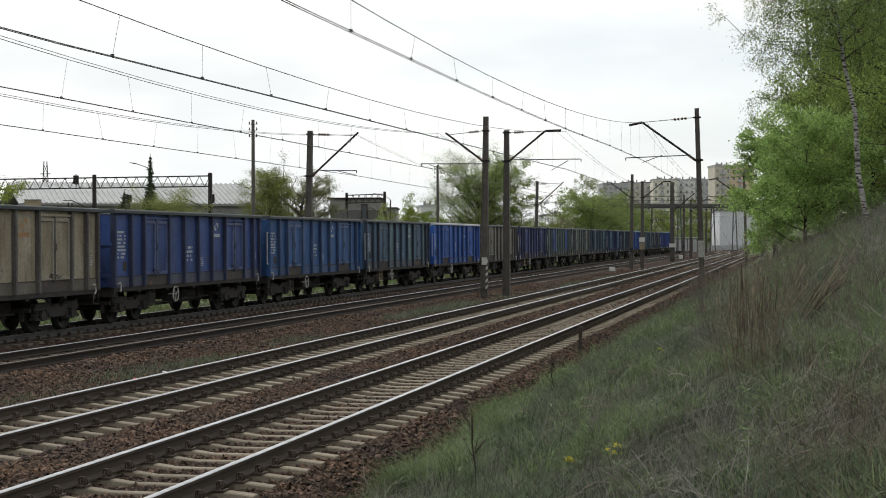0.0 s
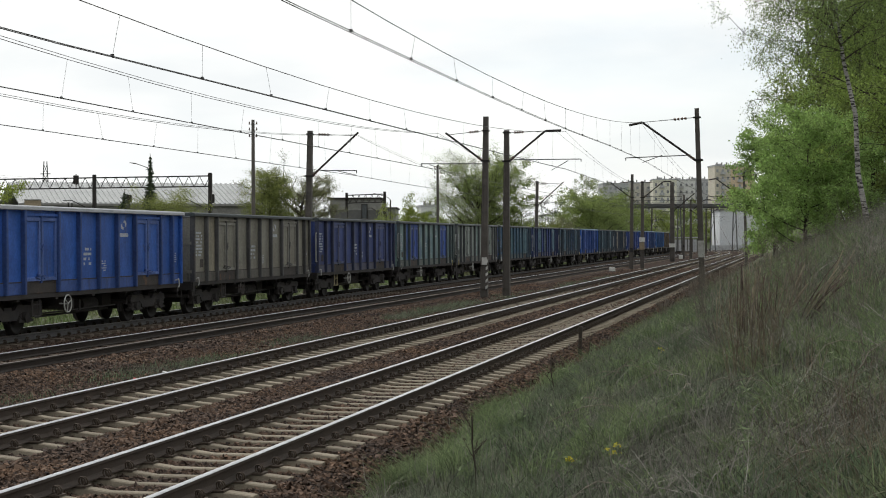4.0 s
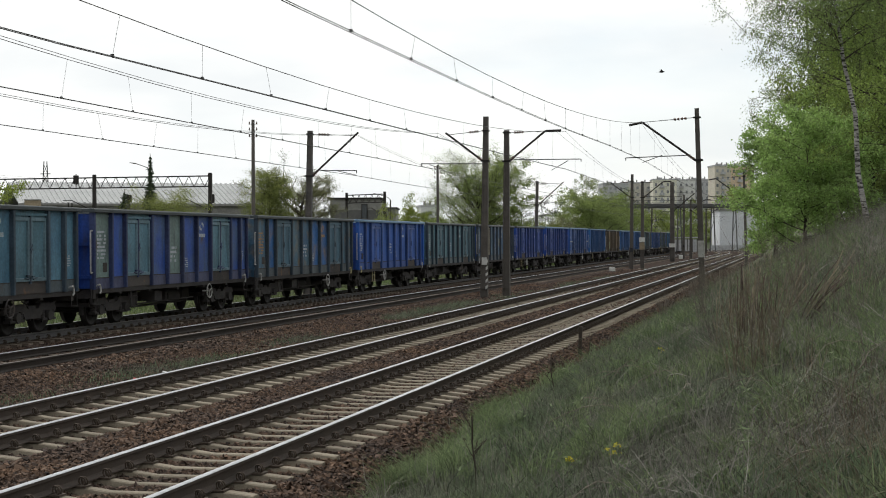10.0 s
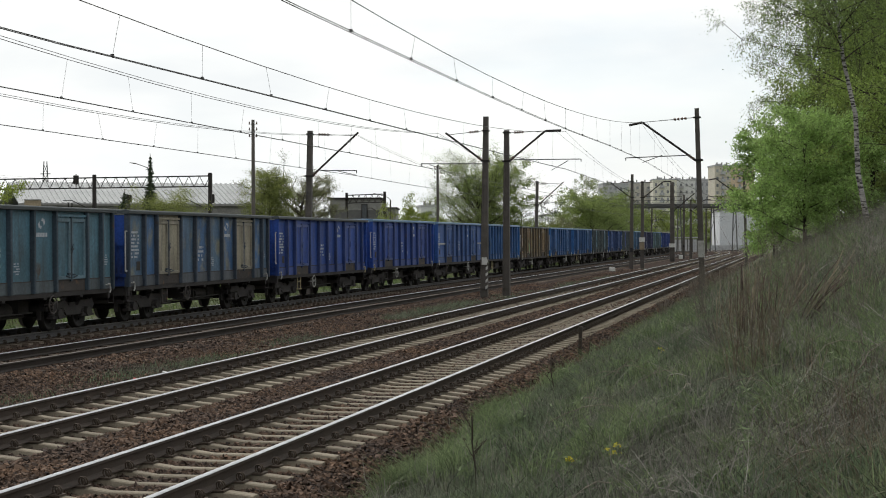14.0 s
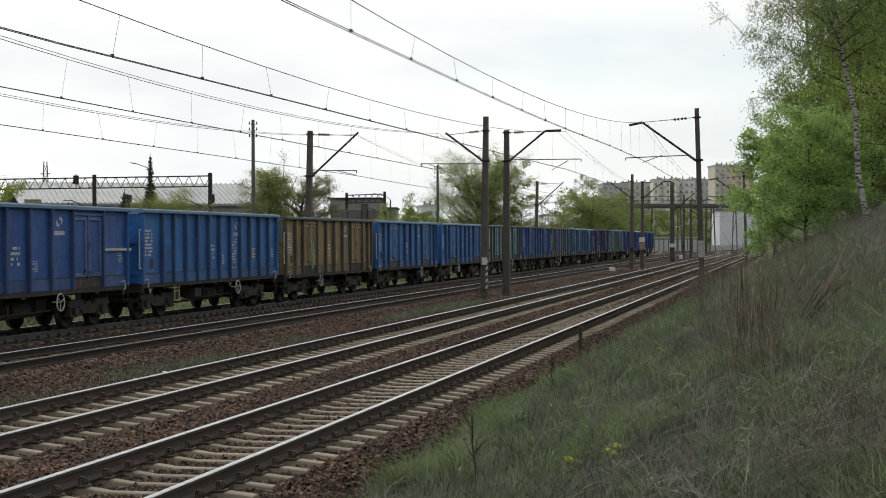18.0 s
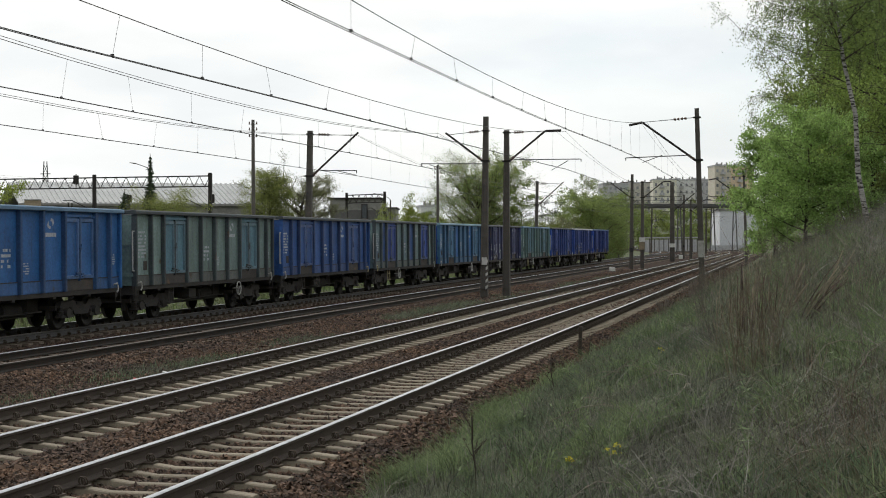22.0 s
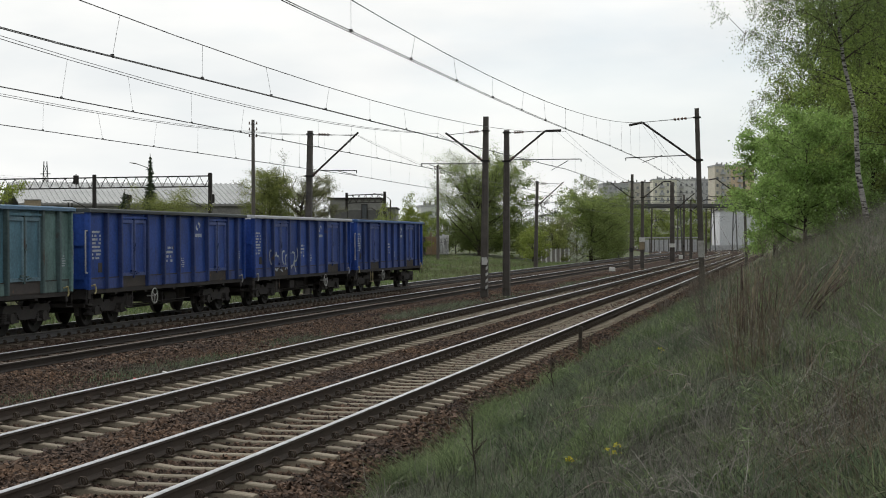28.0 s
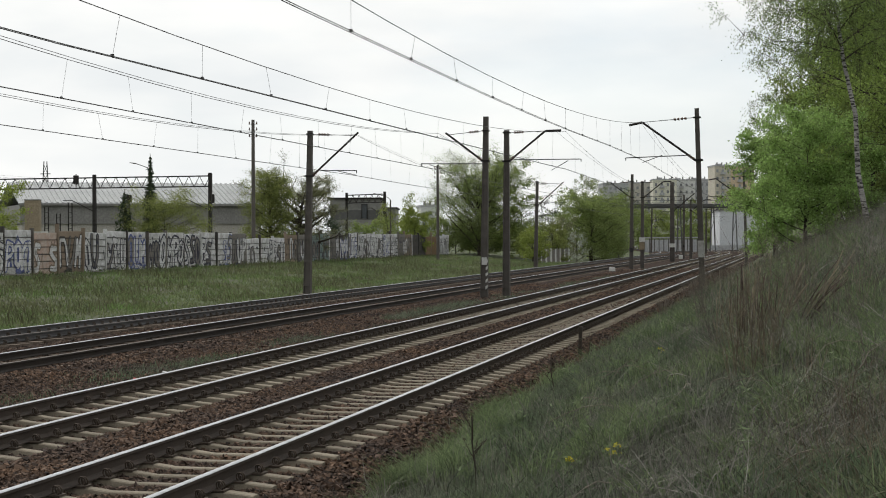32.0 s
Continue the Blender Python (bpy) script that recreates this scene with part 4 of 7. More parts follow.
def masts():
    # cross position, offset along the line, base, top, lean, arm
    specs = [(-14.2, 0.0, -0.47, 8.12, 0.8, (-1, 6.03, (1.93, 7.36), (1.93, 7.36), 7.45, (3.1, 5.9), ((2.7, 5.86), (2.1, 5.66)))),
             (-13.3, 0.9, -0.42, 7.52, 0.3, (1, 6.05, (1.85, 7.46), (2.6, 7.48), 7.40, (3.55, 6.12), ((2.95, 6.06), (2.15, 5.6)))),
             (-3.97, -1.4, -0.5, 8.19, -1.6, (-1, 5.86, (2.45, 7.67), (3.05, 7.57), 7.78, (3.25, 6.1), ((1.6, 6.15), (2.5, 5.86)))),
             (-22.9, 0.1, -0.3, 7.62, 1.3, (1, 5.43, (2.40, 7.55), (2.40, 7.55), 7.45, (2.35, 5.72), ((1.3, 5.72), (2.35, 5.50))))]
    shape = {}
    for u in ROW_U:
        for x, du, z0, z1, lean, arm in specs:
            px, py, a = along(u + du, x)
            mast = thing("catenary_mast", "tall grey-brown steel mast carrying a cantilever arm beside the track", "mast", pose(px, py, 0, 0, lean, math.degrees(a)), "catenary masts")
            if x not in shape:
                shape[x] = (mast_form(z1 - z0, 0.27, 0.19, 0.24, 0.17) if x == -3.97 else mast_form(z1 - z0)).mesh("mast_column", M["mast"])
            part("mast_column", shape[x], None, mast, m=pose(0, 0, z0))
            arm_parts(mast, *arm)
            part("foundation", Form().box(-0.35, 0.35, -0.35, 0.35, -0.9, z0 + 0.06), M["concrete_tie"], mast, "concrete foundation block")
            if x == -14.2:
                part("plate", Form().box(-0.10, 0.14, -0.20, -0.165, 1.15, 1.50), M["white_paint"] if u < 100 else M["black_paint"], mast, "faded pale plate")
            if x == -14.2 and u < 100:
                st = Form()
                for k in range(5):
                    st.prism([(0.09, 0.0 + 0.30 * k), (0.19, 0.08 + 0.30 * k), (0.19, 0.22 + 0.30 * k), (0.09, 0.14 + 0.30 * k)], "y", -0.185, -0.16)
                part("warning_stripe", st, M["white_paint"], mast, "worn pale slanting stripes")
            if x == -13.3 and 100 < u < 200:
                part("sign", Form().box(-0.26, 0.26, -0.26, -0.2, 2.05, 2.45), M["white_paint"], mast, "white sign board")
                part("sign_box", Form().box(-0.22, 0.22, -0.36, -0.2, 1.35, 2.0), surface("beige_box", (0.30, 0.24, 0.16), rough=0.7, bump=0.1), mast, "beige sign box")
            if x == -3.97 and u < 100:
                part("white_band", Form().box(-0.145, 0.145, -0.150, 0.135, 1.5, 2.25), M["band_white"], mast, "worn white painted band")


def tube(form, pts, r, n=4):
    """One unbroken round wire through the given points."""
    rings = []
    for i, p in enumerate(pts):
        q = (pts[min(i + 1, len(pts) - 1)] - pts[max(i - 1, 0)]).to_track_quat("Z", "X").to_matrix()
        rings += [p + q @ Vector((r * math.cos(2 * math.pi * k / n), r * math.sin(2 * math.pi * k / n), 0)) for k in range(n)]
    m = len(pts)
    form.add(rings, [(i * n + k, i * n + (k + 1) % n, (i + 1) * n + (k + 1) % n, (i + 1) * n + k) for i in range(m - 1) for k in range(n)] + [tuple(range(n))[::-1], tuple(range((m - 1) * n, m * n))], True)
    return form


def wire_points(x, u0, u1, z_of, n=16):
    out = []
    for k in range(n):
        u = u0 + (u1 - u0) * k / n
        px, py, _ = along(u, x)
        out.append(Vector((px, py, z_of(u))))
    return out


# lowest point of each messenger wire (place, height, bend), and the contact wire's heights
MESS = ((31.0, 5.955, 0.000926), (33.0, 5.82, 0.000881), (45.0, 6.44, 0.00106), (43.0, 6.19, 0.0012))
CONT = (((4, 20, 36, 47, 60, 73), (5.6, 5.52, 5.52, 5.60, 5.78, 5.86)), ((4, 20, 31, 47, 76), (5.3, 5.19, 5.27, 5.38, 5.6)), ((4, 75), (5.62, 5.64)), ((4, 75), (5.45, 5.43)))


def wires():
    spans = [(-66.8, 3.9), (3.9, 74.6), (74.6, 145.3), (145.3, 216.0), (216.0, 286.7), (286.7, 357.4)]
    labels = ("overhead line above the track with concrete sleepers", "overhead line above the second track", "overhead line above the rusty track", "overhead line above the freight track")
    for i, x in enumerate(TX):
        line = thing("overhead_line", labels[i] + ", thin dark wires", "overhead wire", group="overhead lines")
        left_w, right_w, mess_w = [], [], []
        y0, zlow, bend = MESS[i]
        z_end = zlow + bend * (74.6 - y0) ** 2
        c_end = CONT[i][1][-1]
        for j, (u0, u1) in enumerate(spans):
            if j == 1:
                zc = lambda u: float(np.interp(u, *CONT[i]))
                zm = lambda u: zlow + bend * (u - y0) ** 2
            else:
                zc = lambda u: c_end - 0.15 * 4 * (u - u0) * (u1 - u) / (u1 - u0) ** 2
                zm = lambda u: z_end - 1.35 * 4 * (u - u0) * (u1 - u) / (u1 - u0) ** 2
            left_w += wire_points(x - 0.03, u0, u1, zc)
            right_w += wire_points(x + 0.03, u0, u1, zc)
            mess_w += wire_points(x, u0, u1, zm)
            if i in (2, 3) and j == 1:
                part("second_messenger_wire", tube(Form(), wire_points(x + 0.12, u0, u1, lambda u: zm(u) + 0.03), 0.007), M["wire"], line)
            if j in (1, 2, 3):
                step = (3.95, 3.9, 4.1, 4.0)[i]
                first = (23.7, 23.4, 34.3, 41.7)[i]
                for k in range(-6, 45):
                    u = first + step * k
                    if not u0 + 2 < u < u1 - 1:
                        continue
                    px, py, _ = along(u, x)
                    w = 0.35 * math.sin(k * 2.1 + i)
                    part("dropper", Form().rod((px, py, zc(u)), (px, py + w, zm(u)), 0.0036 if j == 1 else 0.0026, n=3, caps=False).box(px - 0.022, px + 0.022, py - 0.025, py + 0.025, zc(u) - 0.005, zc(u) + 0.04), M["wire"], line)
        part("contact_wire", tube(Form(), left_w, 0.0075), M["wire"], line)
        part("contact_wire", tube(Form(), right_w, 0.0075), M["wire"], line)
        part("messenger_wire", tube(Form(), mess_w, 0.0085), M["wire"], line)
    # stay wires that run off from the arms
    ex = thing("feeder_wire", "thin dark stay wires strung between the masts", "overhead wire")
    for (x0, y0, z0), (x1, y1, z1), sag in (((-20.5, 75.2, 7.4), (-20.5, 108, 5.75), 0.1), ((-16.2, 74.2, 7.2), (-16.3, 110, 5.8), 0.1), ((-10.9, 76, 7.4), (-10.3, 112, 5.6), 0.15), ((-6.7, 73, 7.6), (-6.6, 108, 5.9), 0.1)):
        pts = [Vector((x0 + (x1 - x0) * k / 10, y0 + (y1 - y0) * k / 10, z0 + (z1 - z0) * k / 10 - sag * 4 * (k / 10) * (1 - k / 10))) for k in range(11)]
        part("wire", tube(Form(), pts, 0.006, 3), M["wire"], ex)


masts()
wires()

# ---- the fence of concrete panels ----
M["panel"] = surface("fence_concrete", (0.215, 0.20, 0.185), (0.15, 0.14, 0.125), rough=0.92, scale=1.6, fine=30, bump=0.3, rand=0.15, streak=(0.10, 0.09, 0.08), streak_at=0.6)
M["panel_warm"] = surface("fence_concrete_brown", (0.26, 0.20, 0.15), (0.20, 0.16, 0.12), rough=0.92, scale=1.6, fine=30, bump=0.3, rand=0.15)
M["panel_dark"] = surface("fence_concrete_dark", (0.075, 0.07, 0.065), (0.055, 0.05, 0.046), rough=0.92, scale=1.6, fine=30, bump=0.3, rand=0.15)
M["gate_wood"] = surface("gate_wood", (0.20, 0.13, 0.07), rough=0.8, bump=0.2)
M["spray_white"] = surface("spray_white", (0.66, 0.66, 0.67), (0.40, 0.395, 0.385), rough=0.8, scale=1.6, fine=14, bump=0.0, contrast=0.9, spots=(0.24, 0.225, 0.21), spot_at=0.62, spot_soft=0.1)
M["spray_teal"] = surface("spray_teal", (0.14, 0.22, 0.22), (0.26, 0.30, 0.28), rough=0.8, scale=2.0, bump=0.0)
M["spray_dark"] = surface("spray_dark", (0.022, 0.022, 0.04), (0.04, 0.04, 0.055), rough=0.7, bump=0.0)
M["spray_blue"] = surface("spray_blue", (0.06, 0.08, 0.22), (0.1, 0.12, 0.26), rough=0.7, bump=0.0)
M["spray_pink"] = surface("spray_pink", (0.50, 0.44, 0.39), (0.42, 0.28, 0.22), rough=0.8, bump=0.0)
M["post_dark"] = surface("dark_stained_concrete", (0.062, 0.055, 0.050), (0.10, 0.09, 0.082), rough=0.9, scale=2, fine=20, bump=0.3, rand=0.25)
M["spray_green"] = surface("spray_green", (0.12, 0.26, 0.15), (0.16, 0.3, 0.2), rough=0.8, bump=0.0)


STROKES = {  # bubble shapes drawn as bent strokes in a unit box
    "arch": [[(0, 0), (0.02, 0.7), (0.25, 1), (0.75, 1), (0.98, 0.7), (1, 0)]], "cup": [[(0, 1), (0.02, 0.25), (0.3, 0), (0.7, 0), (0.98, 0.3), (1, 1)]],
    "loop": [[(0.1, 0.2), (0, 0.8), (0.4, 1), (0.9, 0.85), (1, 0.2), (0.6, 0), (0.1, 0.2)]], "hook": [[(0.1, 0), (0.1, 1), (0.8, 0.95), (0.95, 0.7), (0.7, 0.5), (0.15, 0.48)]],
    "zig": [[(0, 0), (0.1, 0.95), (0.5, 0.4), (0.9, 1), (1, 0)]], "bend": [[(0.95, 0.95), (0.3, 1), (0.05, 0.7), (0.9, 0.35), (0.8, 0.03), (0.05, 0.05)]]}


def letter(rng, fill, line, kind, y, z, w, h, x, fat, edge):
    """One bubble shape: a wide dark stroke with a narrower pale one over it."""
    for path in STROKES[kind]:
        tilt = rng.uniform(-0.12, 0.12)
        pts = [Vector((0, y + w * (p - 0.5 + tilt * (q - 0.5)) + rng.uniform(-0.03, 0.03), z + h * q + rng.uniform(-0.05, 0.05))) for p, q in path]
        for a, b in zip(pts, pts[1:]):
            step = 0.0016 * (len(fill.v) // 24 % 3)
            stroke(line, a, b, fat + edge, x + step)
            stroke(fill, a, b, fat, x + 0.008 + step)


def fence():
    rng = random.Random(21)
    x = -38.0
    fn = thing("concrete_fence", "long grey concrete plank fence covered in sprayed letters", "fence")
    plank = Form().prism([(-0.03, 0.0), (0.03, 0.0), (0.045, 0.03), (0.045, 0.33), (0.03, 0.36), (-0.03, 0.36)], "y", -1.42, 1.42).mesh("concrete_plank", M["panel"])
    post = Form().prism([(-0.08, -0.09), (0.09, -0.07), (0.09, 0.07), (-0.08, 0.09)], "z", -0.5, 2.36).mesh("fence_post", M["panel"])
    styles = ["white"] * 6 + ["pink", "face"] + ["white", "white", "bold", "bold", "bold", "bold", "white", "white", "grey", "white", "white", "white", "warm", "grey", "teal", "teal", "grey", "blue", "lilac"] + ["white"] * 5 + ["grey", "warm", "plain", "plain", "gate", "gate", "white", "white"]
    ground_of = {"white": "spray_white", "bold": "spray_white", "pink": "spray_pink", "face": "panel_warm", "plain": "panel_dark", "warm": "panel_warm", "grey": "panel", "teal": "spray_teal", "blue": "panel_dark", "lilac": "spray_white"}
    for k, style in enumerate(styles):
        y = 59.5 + 3.0 * k
        z0 = float(ground_height(x, y)) + 0.02
        low = 0.34 if k in (17, 18, 19) else rng.uniform(-0.05, 0.09)
        m0 = pose(x, y, z0 - low, rng.uniform(-1.2, 1.2), rng.uniform(-1.5, 1.5), rng.uniform(-1.2, 1.2))
        ochre = k in (7, 8, 20, 33, 37)
        part("fence_post", post, M["panel_warm"] if ochre else M[("panel_dark", "post_dark", "panel", "post_dark", "spray_white")[k % 5]], fn, m=m0 @ pose(0.02, -1.5, rng.uniform(-0.12, 0.16) + (0.16 if ochre else 0)))
        if style == "gate":
            for i in range(9):
                part("gate_board", Form().box(-0.02, 0.02, -1.4 + 0.32 * i, -1.1 + 0.32 * i, 0.0, 2.0 + 0.06 * (i % 2)), M["gate_wood"], fn, "brown wooden gate board", m=m0)
            continue
        for j in range(6):
            part("concrete_plank", plank, M[ground_of[style]], fn, m=m0 @ pose(rng.uniform(-0.012, 0.012), 0, 0.372 * j, rng.uniform(-0.35, 0.35)))
        face = 0.062
        line = Form()
        pale, dark = {"teal": ("panel", "spray_dark"), "pink": ("spray_white", "panel_warm"), "face": ("spray_white", "panel_dark"), "blue": ("spray_white", "spray_blue"), "warm": ("spray_white", "panel_dark"),
                      "lilac": ("spray_white", "spray_blue"), "grey": ("spray_white", "spray_dark"), "plain": ("panel", "panel_dark")}.get(style, ("spray_white", "spray_dark" if k % 5 else "spray_blue"))
        for i in range(0 if style == "plain" else 3):
            yy = -0.95 + 0.95 * i + rng.uniform(-0.08, 0.08)
            if rng.random() < 0.12 and style != "bold":
                continue
            fill, slant = Form(), rng.uniform(-0.28, 0.28)
            n0 = len(line.v)
            letter(rng, fill, line, rng.choice(list(STROKES)), yy, rng.uniform(0.18, 0.45), rng.uniform(0.5, 0.85), rng.uniform(1.1, 1.65), face, rng.uniform(0.16, 0.30), 0.26 if style == "bold" else rng.uniform(0.08, 0.2))
            fill.v = [(p[0], max(-1.4, min(1.4, p[1] + slant * (p[2] - 1.0))), min(p[2], 2.16)) for p in fill.v]
            line.v[n0:] = [(p[0], max(-1.4, min(1.4, p[1] + slant * (p[2] - 1.0))), min(p[2], 2.18)) for p in line.v[n0:]]
            if fill.v:
                small("spray_paint", fill, M[pale if rng.random() < 0.75 else "panel"], fn, {"teal": "grey sprayed letter shape on teal"}.get(style, "pale sprayed letter shape"), m=m0)
        # angular dark wedges between the letters
        for i in range(0 if style in ("plain", "face", "pink") else 4):
            yy, zz = rng.uniform(-1.25, 1.0), rng.uniform(0.1, 1.6)
            a_, b_ = rng.uniform(0.1, 0.3), rng.uniform(0.15, 0.5)
            line.prism([(yy, zz), (yy + a_, zz + rng.uniform(-0.1, 0.1)), (yy + a_ * rng.uniform(0.2, 1.2), zz + b_)], "x", face - 0.01, face + 0.012)
        # loose sprayed lines and a dark foot
        for i in range(3):
            a = Vector((face + 0.016, rng.uniform(-1.2, 1.2), rng.uniform(0.3, 1.9)))
            for q in range(3):
                b = a + Vector((0, rng.uniform(-0.28, 0.28), rng.uniform(-0.45, 0.3)))
                if 0.1 < b.z < 2.1 and abs(b.y) < 1.35:
                    stroke(line, a, b, rng.uniform(0.03, 0.06), face + 0.018 + 0.002 * q)
                    a = b
        for i in range(4):
            yy = rng.uniform(-1.3, 0.9)
            line.box(face - 0.012, face + 0.004, yy, yy + rng.uniform(0.2, 0.5), 0.02, rng.uniform(0.06, 0.24))
        tagged(part("spray_outline", line, M[dark], fn, "dark sprayed outlines", m=m0), kind="stuff")
        # weathered joints between the planks
        for j in range(1, 6):
            z = 0.372 * j - 0.03
            part("plank_joint", Form().box(0.060, 0.080, -1.42, 1.42, z, z + rng.uniform(0.018, 0.036)), M["panel_dark"], fn, m=m0 @ pose(0, 0, 0, rng.uniform(-0.3, 0.3)))


fence()
# ---- distance: buildings, yard gantries, bridge ----
M["render_wall"] = surface("pale_render", (0.42, 0.40, 0.36), (0.34, 0.33, 0.30), rough=0.9, scale=0.3, fine=6, bump=0.1, shift=False)
M["wall_dark"] = surface("grey_cladding", (0.235, 0.230, 0.222), (0.190, 0.187, 0.180), rough=0.85, scale=0.3, fine=5, bump=0.1, shift=False)
M["roof_pale"] = surface("pale_sheet_roof", (0.44, 0.45, 0.45), (0.31, 0.32, 0.32), rough=0.5, scale=0.4, fine=4, bump=0.05, shift=False)
M["mid_grey"] = surface("mid_grey_cladding", (0.27, 0.265, 0.255), (0.22, 0.217, 0.21), rough=0.85, scale=0.3, fine=5, bump=0.1, shift=False)
M["glass"] = surface("window_glass", (0.05, 0.06, 0.07), rough=0.15, spec=0.6, bump=0.0)
M["facade_a"] = surface("panel_block_yellow", (0.58, 0.55, 0.49), (0.50, 0.48, 0.44), rough=0.9, scale=0.15, fine=3, bump=0.0, shift=False)
M["facade_b"] = surface("panel_block_grey", (0.44, 0.45, 0.46), (0.38, 0.39, 0.40), rough=0.9, scale=0.15, fine=3, bump=0.0, shift=False)
M["facade_c"] = surface("panel_block_tan", (0.60, 0.47, 0.33), (0.54, 0.44, 0.33), rough=0.9, scale=0.15, fine=3, bump=0.0, shift=False)
M["white_wall"] = surface("whitewashed_wall", (0.62, 0.64, 0.66), (0.50, 0.52, 0.54), rough=0.9, scale=0.4, fine=4, bump=0.0, spots=(0.5, 0.5, 0.5), spot_at=0.64, shift=False)
M["facade_t"] = surface("panel_block_beige", (0.54, 0.50, 0.42), (0.48, 0.45, 0.38), rough=0.9, scale=0.15, fine=3, bump=0.0, shift=False)
M["facade_y"] = surface("panel_block_lemon", (0.66, 0.65, 0.54), (0.58, 0.57, 0.49), rough=0.9, scale=0.15, fine=3, bump=0.0, shift=False)
M["facade_w"] = surface("panel_block_pale", (0.66, 0.68, 0.67), (0.58, 0.60, 0.60), rough=0.9, scale=0.15, fine=3, bump=0.0, shift=False)
M["tan_wall"] = surface("tan_render", (0.30, 0.245, 0.17), (0.24, 0.20, 0.145), rough=0.9, scale=0.5, fine=5, bump=0.1, shift=False)
M["far_glass"] = surface("far_window", (0.22, 0.23, 0.245), (0.17, 0.18, 0.19), rough=0.3, bump=0.0, rand=0.5)
M["pipe"] = surface("grey_pipe", (0.12, 0.12, 0.12), (0.09, 0.09, 0.09), rough=0.6, bump=0.1)
FWD, RGT = Vector((-0.21196, 0.97728, 0)), Vector((0.97728, 0.21196, 0))


def far(side, depth, z=0.0):
    """A place far off: metres to the side of the view's middle line, and along it."""
    p = FWD * depth + RGT * side
    return Vector((p.x, p.y, z))


def warehouse():
    # long hall with a ribbed pale roof, dark grey upper wall and white base
    d = 205.0
    a, b = far(-52.5, d - 4), far(-24.0, d + 8)
    mid, ln = (a + b) / 2, (b - a).length
    ang = math.degrees(math.atan2((b - a).y, (b - a).x))
    hall = thing("warehouse", "long industrial hall with pale ribbed roof and grey wall", "building", pose(mid.x, mid.y, 0.6, 0, 0, ang))
    L = ln / 2
    part("base_wall", Form().box(-L, L, 0.0, 18, -0.5, 3.9), M["render_wall"], hall, "dirty white base wall")
    part("upper_wall", Form().box(-L - 0.2, L + 0.2, -0.25, 18.2, 3.9, 6.3), M["wall_dark"], hall, "dark grey cladding")
    rf = Form().prism([(-0.6, 6.3), (9, 9.2), (18.6, 6.3), (18.6, 6.5), (9, 9.45), (-0.6, 6.5)], "x", -L - 0.4, L + 0.4)
    part("roof", rf, M["roof_pale"], hall, "pale corrugated roof")
    n = 46
    rib = Form().bar((0, -0.6, 6.56), (0, 9, 9.50), 0.25, 0.12).mesh("roof_rib", M["roof_pale"])
    for k in range(n):
        part("roof_rib", rib, None, hall, m=pose(-L + 2 * L * (k + 0.5) / n, 0, 0))
    part("gutter", Form().box(-L - 0.4, L + 0.4, -0.8, -0.55, 6.2, 6.45), M["wall_dark"], hall)
    hall2 = thing("workshop", "narrow tan workshop wall with a flat roof", "building", pose(*far(-43.0, 172, 0.6), 0, 0, 12))
    part("wall", Form().box(-1.6, 0.0, 0, 0.8, -0.5, 6.1), M["tan_wall"], hall2)
    part("roof", Form().box(-1.65, 0.05, -0.05, 0.85, 6.1, 6.2), M["wall_dark"], hall2)
    part("window", Form().box(-1.1, -0.3, -0.06, 0.02, 1.2, 2.6), M["glass"], hall2, "dark window")
    hall3 = thing("grey_building", "two-part flat-roofed grey industrial building with white base", "building", pose(*far(-10.0, 205, 0.6), 0, 0, 12))
    part("base_wall", Form().box(-4.2, 4.0, 0, 12, -0.5, 3.5), M["roof_pale"], hall3, "white base wall")
    part("upper_wall", Form().box(-4.3, 2.0, -0.1, 12, 3.5, 6.9), M["mid_grey"], hall3)
    part("annex_wall", Form().box(2.0, 4.0, -0.1, 12, 3.5, 5.7), M["mid_grey"], hall3)
    part("roof", Form().box(-4.6, 2.3, -0.4, 12.3, 6.9, 7.1), M["dark_steel"], hall3)
    part("annex_roof", Form().box(2.3, 4.2, -0.4, 12.3, 5.7, 5.85), M["dark_steel"], hall3)
    part("cladding_band", Form().box(-4.3, 2.0, -0.16, -0.1, 4.3, 5.5), M["pipe"], hall3, "darker grey cladding band")
    part("window", Form().box(-0.25, 0.35, -0.22, -0.16, 4.5, 6.2), M["glass"], hall3, "tall dark window")
    part("window_frame", Form().box(-0.35, -0.25, -0.24, -0.16, 4.4, 6.3).box(0.35, 0.45, -0.24, -0.16, 4.4, 6.3).box(-0.25, 0.35, -0.24, -0.16, 6.2, 6.3), M["dark_steel"], hall3)


